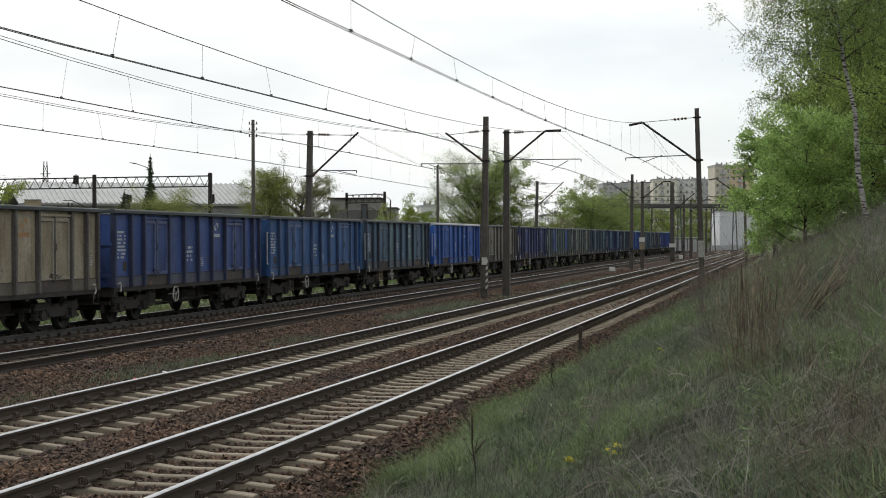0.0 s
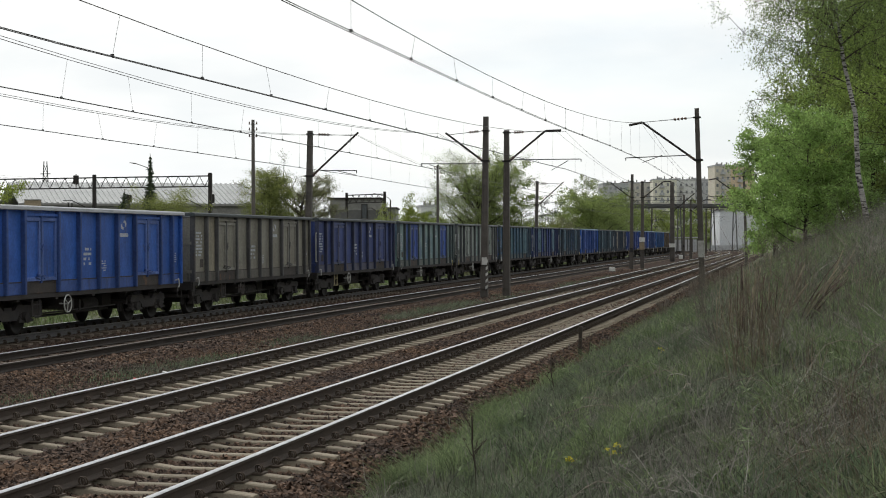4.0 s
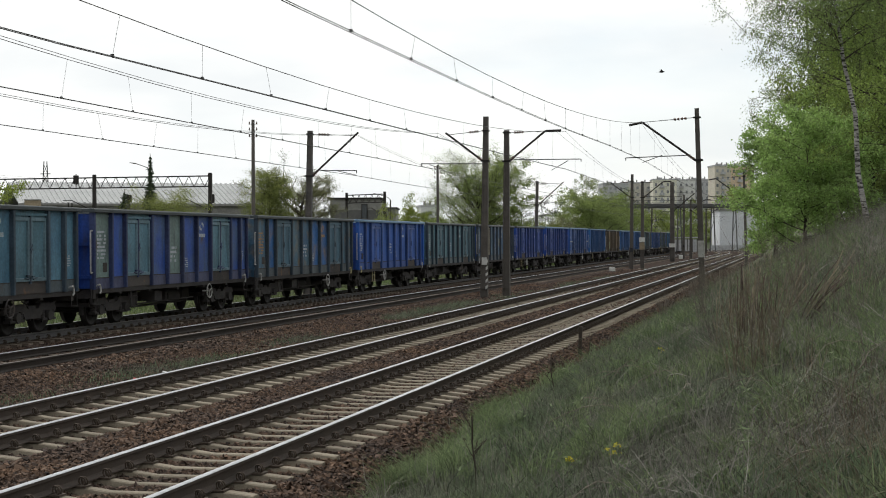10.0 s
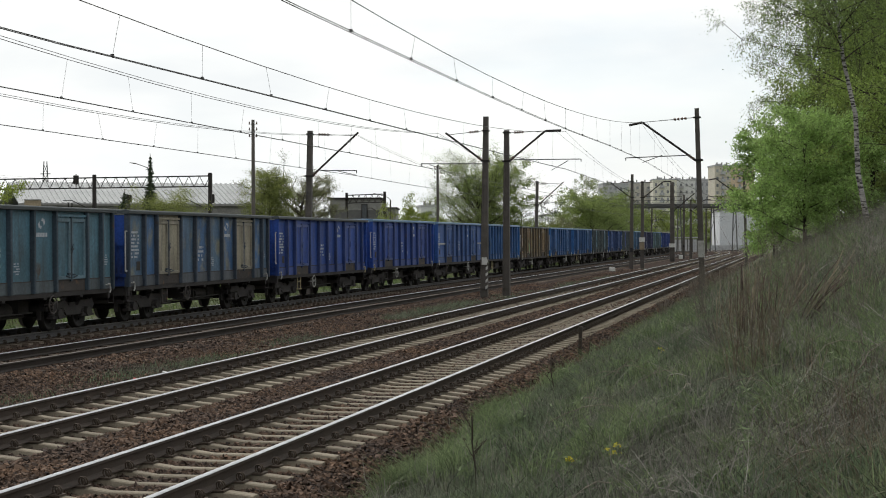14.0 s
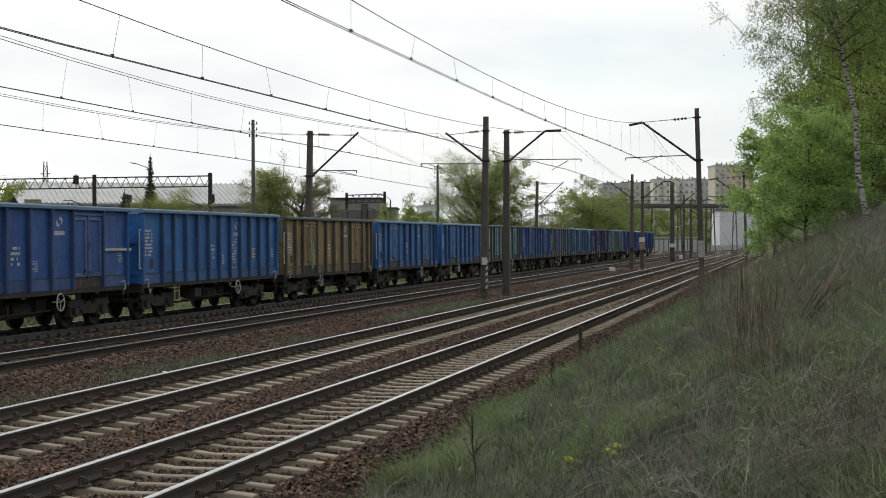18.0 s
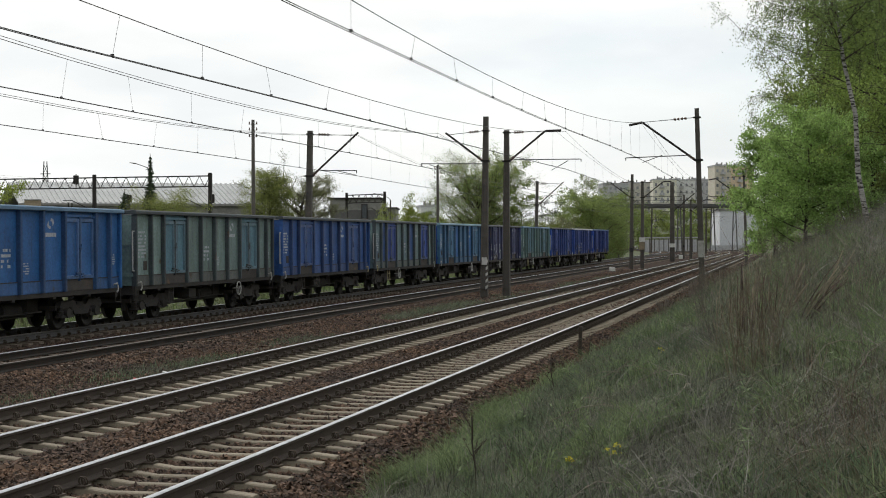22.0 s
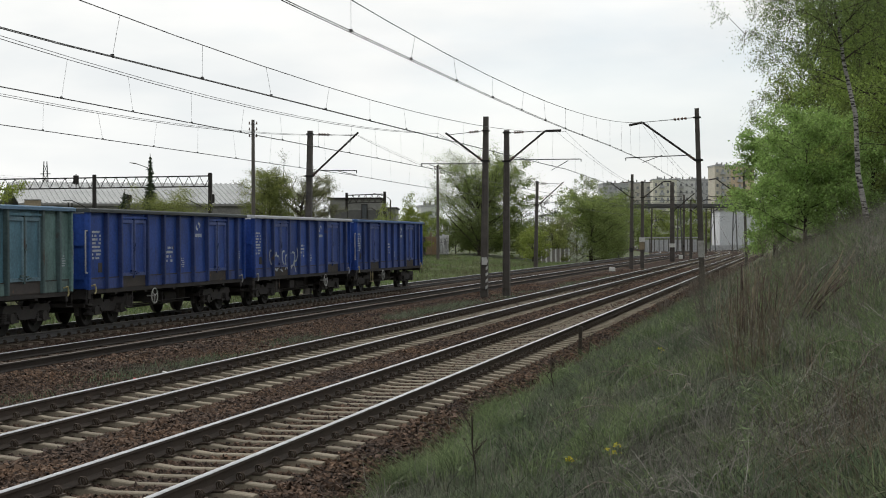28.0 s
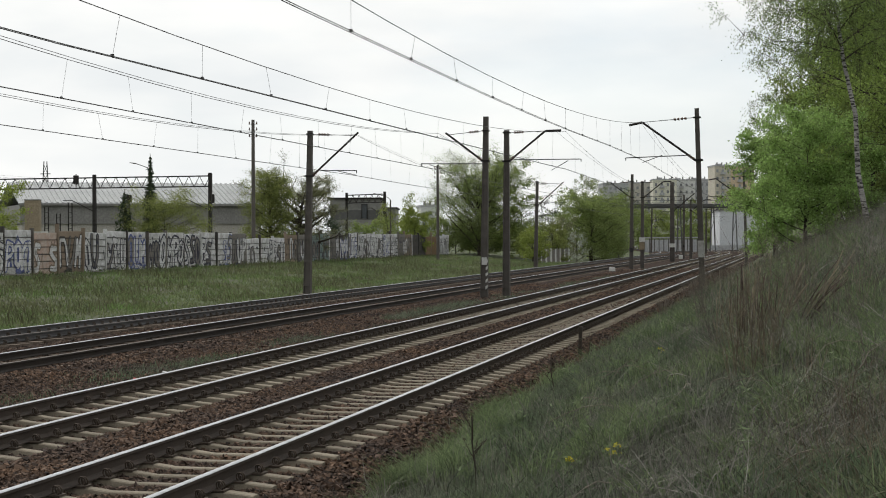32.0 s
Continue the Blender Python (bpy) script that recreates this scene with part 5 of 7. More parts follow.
def yard_gantry(p0, p1, z_top, legs, name_label):
    """A lattice beam on columns across yard tracks, with wires' cantilevers."""
    p0, p1 = Vector(p0), Vector(p1)
    g = thing("yard_gantry", name_label, "gantry", pose(p0.x, p0.y, 0))
    d = p1 - p0
    ln = d.length
    e = d.normalized()
    beam = Form()
    for o in (0, -1.0):
        beam.bar((0, 0, z_top + o), tuple(e * ln + Vector((0, 0, z_top + o))), 0.12, 0.12)
    n = int(ln / 0.55)
    for k in range(n):
        a, b = e * (ln * k / n), e * (ln * (k + 1) / n)
        beam.bar(a + Vector((0, 0, z_top - (k % 2))), b + Vector((0, 0, z_top - ((k + 1) % 2))), 0.05, 0.05)
    part("lattice_beam", beam, M["dark_steel"], g)
    for t in legs:
        q = e * (ln * t)
        part("column", Form().bar(q + Vector((0, 0, -0.4)), q + Vector((0, 0, z_top + 0.3)), 0.36, 0.3, 0.3, 0.26), M["dark_steel"], g)
        part("bracket_arm", Form().rod(q + Vector((0, 0, 5.2)), q - e * 2.4 + Vector((0, 0, 6.3)), 0.05).rod(q - e * 2.4 + Vector((0, 0, 6.3)), q - e * 3.4 + Vector((0, 0, 6.3)), 0.04), M["dark_steel"], g)


def apartment(side, depth, wide, deep, floors, mat, label, turn=0.0, z=0.0):
    h = floors * 2.8 + 1.2
    b = thing("apartment_block", label, "building", pose(*far(side, depth, z), 0, 0, math.degrees(0.2136) + turn), "apartment blocks")
    part("wall", Form().box(-wide / 2, wide / 2, 0, deep, -2, h), mat, b)
    part("roof", Form().box(-wide / 2 - 0.2, wide / 2 + 0.2, -0.2, deep + 0.2, h, h + 0.5).box(-wide / 4, -wide / 4 + 1.6, 3, 6, h, h + 1.1).box(wide / 4, wide / 4 + 0.8, 3, 6, h, h + 0.9), M["facade_b"], b, "flat roof with small penthouses")
    w = Form().box(-0.42, 0.42, -0.06, 0.03, 0, 1.15).mesh("window", M["far_glass"])
    rail = Form().box(-0.95, 0.95, -0.9, -0.8, 0, 0.95).box(-0.95, 0.95, -0.8, 0.0, -0.12, 0.0).mesh("balcony", M["facade_b"])
    n = max(3, int(wide / 1.9))
    for r in range(floors):
        for c in range(n):
            x = -wide / 2 + wide * (c + 0.5) / n
            part("window", w, None, b, m=pose(x, 0, 1.6 + 2.8 * r))
            if c % 3 == 1 and r:
                part("balcony", rail, None, b, m=pose(x, 0, 0.9 + 2.8 * r))
    for c in range(3):
        x = -wide / 2 + wide * (c + 0.6) / 3.3
        part("chimney", Form().box(x, x + 0.45, 2, 2.6, h + 0.5, h + 1.5), M["wall_dark"], b)


def skyline():
    D = 640.0
    apartment(68.6, D, 10.3, 12, 8, M["facade_b"], "distant grey apartment block with rows of windows", 3, z=0.3)
    apartment(78, D + 6, 11.0, 12, 8, M["facade_a"], "distant cream apartment block with rows of windows", 3, z=0.8)
    apartment(87, D - 8, 9.2, 12, 9, M["facade_y"], "distant yellowish apartment block with rows of windows", -2, z=-1.2)
    apartment(96.2, D + 4, 9.0, 12, 9, M["facade_w"], "distant pale grey apartment block with rows of windows", 4, z=-1.0)
    apartment(105, D + 20, 8.5, 12, 8, M["facade_b"], "distant dull grey apartment block with rows of windows", 4, z=2.5)
    apartment(107.6, D - 20, 6.2, 12, 10, M["facade_t"], "tall beige apartment block behind trees", 3, z=0.8)
    apartment(115.2, D - 20, 9.0, 14, 10, M["facade_c"], "tall tan apartment block behind trees", 3, z=0.6)
    apartment(-3.2, 420, 4.8, 10, 3, M["facade_w"], "distant pale grey block between trees", 8, z=1.2)
    # pipe bridge over the line
    br = thing("pipe_bridge", "dark pipe bridge with a railing on steel trestles across the tracks", "bridge", pose(0, 0, 0))
    d = 300.0
    zb = 2.36 + 57 * d / 2855
    a, b = far(33, d, zb), far(60, d + 6, zb)
    part("pipe", Form().rod(a, b, 0.42, n=14), M["pipe"], br)
    part("second_pipe", Form().rod(a + Vector((0, -0.9, 0.35)), b + Vector((0, -0.9, 0.35)), 0.16, n=10), M["pipe"], br)
    rail = Form().bar(a + Vector((0, 0, 1.1)), b + Vector((0, 0, 1.1)), 0.07, 0.07).bar(a + Vector((0, 0, 0.75)), b + Vector((0, 0, 0.75)), 0.05, 0.05)
    for k in range(14):
        p = a.lerp(b, k / 13)
        rail.bar(p, p + Vector((0, 0, 1.1)), 0.06, 0.06)
    part("railing", rail, M["pipe"], br)
    for t in (0.03, 0.42, 0.66, 0.82):
        p = a.lerp(b, t)
        part("trestle", Form().bar((p.x - 0.5, p.y, -0.5), (p.x - 0.2, p.y, zb - 0.4), 0.22, 0.22).bar((p.x + 0.5, p.y, -0.5), (p.x + 0.2, p.y, zb - 0.4), 0.22, 0.22).bar((p.x - 0.45, p.y, 3), (p.x + 0.3, p.y, 6), 0.1, 0.1), M["pipe"], br)
    # pale wall and white shed past the bend
    sh = thing("white_shed", "low white-walled shed covered with faint grey scrawls", "building", pose(*far(62.6, 330, 0.0), 0, 0, 12))
    part("wall", Form().box(-6, 9, 0, 10, -1, 8.0), M["white_wall"], sh)
    part("roof", Form().box(-6.3, 9.3, -0.3, 10.3, 8.0, 8.3), M["wall_dark"], sh)
    part("base_wall", Form().box(-8, 10, -0.6, -0.3, -1, 0.9), M["facade_b"], sh)
    wl_ = thing("panel_wall", "grey concrete panel wall with posts past the bend", "wall", pose(*far(45, 322, 0.0), 0, 0, 12))
    for k in range(12):
        part("wall_panel", Form().box(-5.6 + 0.95 * k, -4.80 + 0.95 * k, 0, 0.15, -0.6, 2.1), M["facade_b"], wl_)
        part("wall_post", Form().box(-4.80 + 0.95 * k, -4.65 + 0.95 * k, -0.08, 0.2, -0.6, 2.3), M["mast"], wl_)
    part("coping", Form().box(-5.8, 6.0, -0.1, 0.25, 2.35, 2.6), M["roof_pale"], wl_)


def pole(side, depth, top, r, label, name="utility_pole", lamp=False):
    p = far(side, depth)
    t = thing(name, label, "pole", pose(p.x, p.y, 0, 0, 0, math.degrees(0.2136)))
    part("shaft", Form().rod((0, 0, -0.3), (0, 0, top), r, r * 0.7, 10), M["mast"], t)
    if lamp:
        part("lamp_arm", Form().path([(0, 0, top), (-0.25, 0, top + 0.25), (-1.1, 0, top + 0.55)], 0.035), M["dark_steel"], t)
        part("lamp_head", Form().prism([(-1.75, top + 0.64), (-1.1, top + 0.52), (-1.0, top + 0.56), (-1.2, top + 0.62), (-1.72, top + 0.70)], "y", -0.10, 0.10), M["mast"], t)
    else:
        for z in (top - 0.25, top - 0.7, top - 1.2):
            for s in (-1, 1):
                part("insulator", Form().rod((0, 0, z - 0.08), (s * 0.28, 0, z - 0.08), 0.02, n=5).rod((s * 0.28, 0, z - 0.1), (s * 0.28, 0, z + 0.12), 0.055, 0.035, 8), M["porcelain"], t)


def yard():
    pole(-14.32, 122, 11.45, 0.17, "tall dark pole with porcelain insulators behind the fence")
    pole(-0.5, 160, 9.7, 0.16, "dark pole with insulators beside the tall tree")
    pole(-25.6, 141, 8.5, 0.12, "slim lamp post with a pale lamp arm", "lamp_post", True)
    pole(-5.35, 165, 6.4, 0.10, "slim lamp post beside young trees", "lamp_post", True)
    pole(22.9, 214, 6.0, 0.10, "slim dark pole beside the freight track")
    # rack of steel posts in front of the hall
    for s, h in ((-36.9, 4.9), (-35.8, 4.3), (-34.7, 5.3)):
        p = far(s, 150)
        st = thing("yard_post", "dark steel post with rungs in the yard", "post", pose(p.x, p.y, 0.6))
        f = Form().bar((-0.12, 0, 0), (-0.12, 0, h), 0.08, 0.08).bar((0.25, 0, 0), (0.25, 0, h), 0.08, 0.08)
        for k in range(int(h / 0.5)):
            f.bar((-0.12, 0, 0.4 + 0.5 * k), (0.25, 0, 0.4 + 0.5 * k), 0.04, 0.04)
        part("frame", f, M["dark_steel"], st)
    p = far(-37.5, 140)
    cn = thing("container", "white and blue container behind the fence", "container", pose(p.x, p.y, 0.7, 0, 0, 12))
    part("body", Form().box(-2.2, 2.6, 0, 2.2, 0.0, 2.2), surface("container_blue", (0.05, 0.09, 0.16), rough=0.6, bump=0.1), cn, "dark blue body")
    part("roof", Form().box(-2.3, 2.7, -0.1, 2.3, 2.2, 2.5), M["white_paint"], cn, "white roof edge")
    # signal boxes on the gantry
    for s, z0, z1 in ((-35.9, 7.9, 9.3), (-22.6, 6.0, 7.4), (-30.7, 6.1, 7.3)):
        p = far(s, 158)
        bx = thing("signal_box", "small black box hung on the yard gantry", "signal", pose(p.x, p.y, 0, 0, 0, 12))
        part("housing", Form().box(-0.24, 0.24, -0.2, 0.2, z0, z0 + 0.62 * (z1 - z0)), M["dark_steel"], bx, bevel=0.04)
        part("hanger", Form().bar((0, 0, z0 - 0.3), (0, 0, 8.9), 0.08, 0.08) if s != -30.7 else Form().bar((0, 0, 0.2), (0, 0, z0 + 0.1), 0.12, 0.12), M["dark_steel"], bx)
    # far pylon with lines
    p = far(-128, 520)
    py = thing("power_pylon", "distant grey lattice power pylon", "pylon", pose(p.x, p.y, 0))
    f = Form()
    for sx in (-1, 1):
        f.bar((sx * 2.2, 0, 0), (sx * 0.5, 0, 28), 0.25, 0.25)
    for k in range(9):
        z, w = 3 * k, 2.2 - 1.7 * k / 9.3
        f.bar((-w, 0, z), (w - 0.15, 0, z + 3), 0.14, 0.14).bar((w, 0, z), (-w + 0.15, 0, z + 3), 0.14, 0.14)
    f.bar((-2.4, 0, 19), (2.4, 0, 19), 0.25, 0.25).bar((-1.8, 0, 24), (1.8, 0, 24), 0.25, 0.25)
    part("lattice", f, M["pipe"], py)
    ln = thing("power_line", "thin far power lines", "power line")
    for k, (z0, z1) in enumerate(((25, 20), (24.6, 19), (20, 16), (20.4, 16.6))):
        a, b = far(-190, 500, z0 + 3), far(-52, 560, z1)
        pts = [a.lerp(b, i / 12) - Vector((0, 0, 1.8 * 4 * (i / 12) * (1 - i / 12))) for i in range(13)]
        part("wire", tube(Form(), pts, 0.03, 3), M["wire"], ln)
    # trackside furniture by the freight track
    p = far(22.9, 212)
    sg = thing("trackside_sign", "post with two white plates beside the freight track", "sign", pose(p.x, p.y, 0, 0, 0, 12))
    part("post", Form().rod((0, 0, -0.5), (0, 0, 3.0), 0.09, n=8), M["mast"], sg)
    part("plate", Form().box(-0.28, 0.28, -0.14, -0.1, 2.2, 2.75), M["white_paint"], sg)
    part("plate", Form().box(-0.22, 0.22, -0.14, -0.1, 1.55, 1.95), M["white_paint"], sg)
    p = far(21.9, 212)
    cb = thing("relay_cabinet", "grey metal relay cabinet beside the freight track", "cabinet", pose(p.x, p.y, -0.2, 0, 0, 12))
    part("body", Form().box(-0.45, 0.45, -0.3, 0.3, 0, 1.6), M["facade_b"], cb, bevel=0.03)
    part("door", Form().box(-0.4, -0.02, -0.33, -0.3, 0.15, 1.45), M["roof_pale"], cb)
    part("door", Form().box(0.02, 0.4, -0.33, -0.3, 0.15, 1.45), M["roof_pale"], cb)
    for s, d, h in ((14.1, 134.5, 0.12), (31.4, 213, 0.3), (24.6, 226, 0.2)):
        p = far(s, d)
        mk = thing("marker_stone", "small white painted marker stone between the tracks", "marker", pose(p.x, p.y, -0.42, 0, 0, 12))
        part("block", Form().box(-0.24, 0.24, -0.2, 0.2, 0, h + 0.25), M["white_paint"], mk, bevel=0.04)
    # mast standing alone between the lines
    px, py_, a = along(191, -13.85)
    lm = thing("lattice_mast", "dark lattice mast with small white plates between the tracks", "mast", pose(px, py_, 0))
    part("mast_column", mast_form(9.4, 0.58, 0.42, 0.5, 0.35), M["mast"], lm, m=pose(0, 0, -0.45))
    part("plate", Form().box(-0.35, 0.35, -0.36, -0.30, 1.3, 1.75), M["white_paint"], lm)
    part("arm", Form().rod((0.2, 0, 5.6), (2.6, 0, 7.6), 0.06).rod((2.6, 0, 7.6), (0.2, 0, 7.8), 0.02), M["dark_steel"], lm)
    # white pickets past the end of the fence
    pk = thing("picket_fence", "row of white concrete pickets beside the freight track", "fence")
    a, b = far(9.9, 172), far(14.8, 190)
    for k in range(22):
        q = a.lerp(b, k / 21)
        z = float(ground_height(q.x, q.y))
        part("picket", Form().box(-0.16, 0.16, -0.05, 0.05, -0.1, 1.45 + 0.1 * (k % 2)), M["panel"] if k % 3 else M["white_paint"], pk, m=pose(q.x, q.y, z, 0, 0, 70))


warehouse()
yard_gantry(far(-54, 163), far(-22.2, 154), 8.5, (0.31, 0.63, 1.0), "black lattice gantry with signal boxes over yard tracks")
yard_gantry(far(-12.2, 205), far(-7.2, 200), 8.0, (0.0, 1.0), "black lattice gantry behind trees")
skyline()
yard()
# ---- plants ----
M["leaf_birch"] = surface("birch_leaves", (0.235, 0.285, 0.080), (0.18, 0.23, 0.065), rough=0.6, scale=0.8, fine=3, bump=0.0, island=0.45, thin=0.55, shift=False)
M["leaf_fresh"] = surface("fresh_leaves", (0.27, 0.36, 0.095), (0.20, 0.28, 0.07), rough=0.6, scale=0.8, fine=3, bump=0.0, island=0.4, thin=0.55, shift=False)
M["leaf_yellow"] = surface("yellowish_leaves", (0.255, 0.290, 0.085), (0.19, 0.225, 0.065), rough=0.6, scale=0.8, fine=3, bump=0.0, island=0.35, thin=0.45, shift=False)
M["leaf_bright"] = surface("bright_young_leaves", (0.26, 0.31, 0.065), (0.19, 0.245, 0.05), rough=0.6, scale=0.8, fine=3, bump=0.0, island=0.35, thin=0.5, shift=False)
M["leaf_sparse"] = surface("sparse_young_leaves", (0.23, 0.24, 0.12), (0.165, 0.175, 0.085), rough=0.6, scale=0.8, fine=3, bump=0.0, island=0.35, thin=0.45, shift=False)
M["leaf_maple"] = surface("maple_leaves", (0.35, 0.49, 0.165), (0.26, 0.39, 0.12), rough=0.55, scale=1.5, fine=3, bump=0.0, island=0.4, thin=0.55, shift=False)
M["leaf_mid"] = surface("mid_green_leaves", (0.255, 0.320, 0.100), (0.19, 0.25, 0.078), rough=0.6, scale=0.8, fine=3, bump=0.0, island=0.4, thin=0.5, shift=False)
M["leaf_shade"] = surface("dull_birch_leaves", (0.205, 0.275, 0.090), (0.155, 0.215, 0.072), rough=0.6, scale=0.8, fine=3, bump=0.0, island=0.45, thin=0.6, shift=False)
M["leaf_dark"] = surface("dark_needles", (0.036, 0.056, 0.028), (0.048, 0.068, 0.034), rough=0.7, scale=0.8, fine=3, bump=0.0, island=0.3, thin=0.1, shift=False)
M["blossom"] = surface("white_blossom", (0.55, 0.55, 0.50), (0.35, 0.42, 0.30), rough=0.7, scale=0.8, bump=0.0, island=0.3, thin=0.3, shift=False)
M["bark"] = surface("dark_bark", (0.060, 0.048, 0.038), (0.040, 0.034, 0.028), rough=0.95, scale=3, fine=30, bump=0.6, shift=False)
M["birch_bark"] = surface("birch_bark", (0.36, 0.35, 0.33), (0.20, 0.19, 0.18), rough=0.8, scale=4.0, fine=12, bump=0.3, spots=(0.03, 0.028, 0.025), spot_at=0.50, shift=False, stretch=(1, 1, 3.5))
M["grass"] = surface("grass_blades", (0.100, 0.140, 0.078), (0.138, 0.152, 0.110), rough=0.7, scale=0.7, fine=2, bump=0.0, contrast=1.0, island=0.7, thin=0.3, shift=False)
M["grass_far"] = surface("meadow_blades", (0.138, 0.212, 0.070), (0.168, 0.180, 0.092), rough=0.7, scale=0.30, fine=2, bump=0.0, contrast=0.85, island=0.45, thin=0.35, shift=False)
M["dry"] = surface("dry_stalks", (0.25, 0.24, 0.21), (0.155, 0.145, 0.125), rough=0.9, scale=0.5, fine=3, bump=0.0, island=0.45, shift=False)
M["tussock"] = surface("fresh_tussock_blades", (0.148, 0.208, 0.092), (0.190, 0.225, 0.125), rough=0.65, scale=0.6, fine=2, bump=0.0, island=0.55, thin=0.35, shift=False)
M["dry_far"] = surface("faded_weeds", (0.14, 0.14, 0.075), (0.10, 0.11, 0.055), rough=0.9, scale=0.3, fine=2, bump=0.0, island=0.4, shift=False)
M["flower"] = surface("yellow_petals", (0.68, 0.62, 0.05), rough=0.6, bump=0.0, island=0.2)
M["herb"] = surface("pale_herb_leaves", (0.16, 0.22, 0.10), (0.20, 0.25, 0.14), rough=0.7, scale=2, bump=0.0, island=0.3, thin=0.3, shift=False)
M["reed"] = surface("golden_dead_stems", (0.185, 0.155, 0.105), (0.12, 0.10, 0.072), rough=0.9, scale=0.5, fine=3, bump=0.0, island=0.4, shift=False)
M["seed"] = surface("brown_seed_heads", (0.070, 0.046, 0.034), (0.045, 0.032, 0.026), rough=0.9, scale=2, bump=0.0, island=0.4, shift=False)
M["twig"] = surface("grey_twigs", (0.185, 0.160, 0.130), (0.120, 0.102, 0.084), rough=0.9, scale=0.5, fine=3, bump=0.0, island=0.4, shift=False)


def leaf_mesh(name, pts, size, mat, rng, droop=0.0, aspect=0.6):
    """Many small four-sided leaves at the given places, turned at random."""
    n = len(pts)
    a = rng.normal(size=(n, 3))
    a[:, 2] -= droop
    a /= np.linalg.norm(a, axis=1)[:, None]
    b = rng.normal(size=(n, 3))
    b -= (b * a).sum(1)[:, None] * a
    b /= np.linalg.norm(b, axis=1)[:, None]
    s = size * rng.uniform(0.6, 1.3, n)[:, None]
    v = np.stack([pts - a * s * 0.5, pts + b * s * aspect * 0.5, pts + a * s * 0.5, pts - b * s * aspect * 0.5], 1).reshape(-1, 3)
    return mesh_np(name, v, np.arange(4 * n).reshape(-1, 4), mat)


def tree(name, label, base, height, spread, leaves, size, leaf_mat, bark, seed, trunk_r=0.15, low=0.25, clumps=60, droop=0.0, lean=(0, 0), tuft=0.11, sx=1.0, category="tree", leafy=1.0):
    rng = np.random.default_rng(seed)
    rnd = random.Random(seed)
    t = thing(name, label, category, pose(*base))
    f = Form()
    top = Vector((lean[0], lean[1], height * 0.92))
    pts = [Vector((0, 0, -0.3))]
    n = 7
    for k in range(1, n + 1):
        s = k / n
        pts.append(Vector((lean[0] * s + rnd.uniform(-.04, .04) * height * 0.3, lean[1] * s + rnd.uniform(-.04, .04) * height * 0.3, height * 0.92 * s)))
    for k in range(n):
        f.rod(pts[k], pts[k + 1], trunk_r * (1 - k / n) + 0.015, trunk_r * (1 - (k + 1) / n) + 0.012, 8, caps=False)
    part("trunk", f, bark, t)
    centres = []
    limbs = Form()
    for k in range(clumps):
        s = low + (1 - low) * rnd.random() ** 0.85
        i = min(int(s * n), n - 1)
        o = pts[i].lerp(pts[i + 1], s * n - i)
        a = rnd.uniform(0, 2 * math.pi)
        r = spread * rnd.uniform(0.35, 1.0) * (math.sin(math.pi * min(1, (1.02 - s) / (1.02 - low) * 0.62 + 0.1)) ** 0.7)
        e = o + Vector((math.cos(a) * r * sx, math.sin(a) * r, r * rnd.uniform(0.05, 0.65)))
        m = o.lerp(e, 0.5) + Vector((0, 0, 0.06 * r))
        rr = max(0.012, trunk_r * 0.30 * (1 - s))
        limbs.rod(o, m, rr, rr * 0.7, 5, caps=False).rod(m, e, rr * 0.7, 0.006, 5, caps=False)
        for q in range(3):
            p = m.lerp(e, rnd.random())
            limbs.rod(p, p + Vector((rnd.uniform(-1, 1), rnd.uniform(-1, 1), rnd.uniform(-0.3, 0.8))) * r * 0.3, rr * 0.35, 0.004, 3, caps=False)
        centres += [(m.lerp(e, u), r) for u in (0.35, 0.75, 1.0)]
    tagged(part("branchwork", limbs, M["bark"], t), kind="stuff")
    per = max(1, leaves // len(centres))
    out = []
    for c, r in centres:
        k = int(per * rnd.uniform(0.3, 1.7))
        q = rng.normal(size=(k, 3)) * (tuft * height) * np.array([1, 1, 0.7])
        if droop > 1:
            strand = rng.integers(0, 7, k)
            q = rng.normal(size=(7, 3))[strand] * (tuft * height) * 1.5 + rng.normal(size=(k, 3)) * 0.05
            q[:, 2] -= rng.random(k) * droop * 0.75
        out.append(np.array(c) + q)
    p = np.concatenate(out)
    p = p[p[:, 2] > 0.1]
    crown = new("crown", leaf_mesh("crown", p, size, leaf_mat, rng, droop))
    crown.parent = t
    tagged(crown, kind="stuff")
    return t


SWAYING, MAPLES = [], []


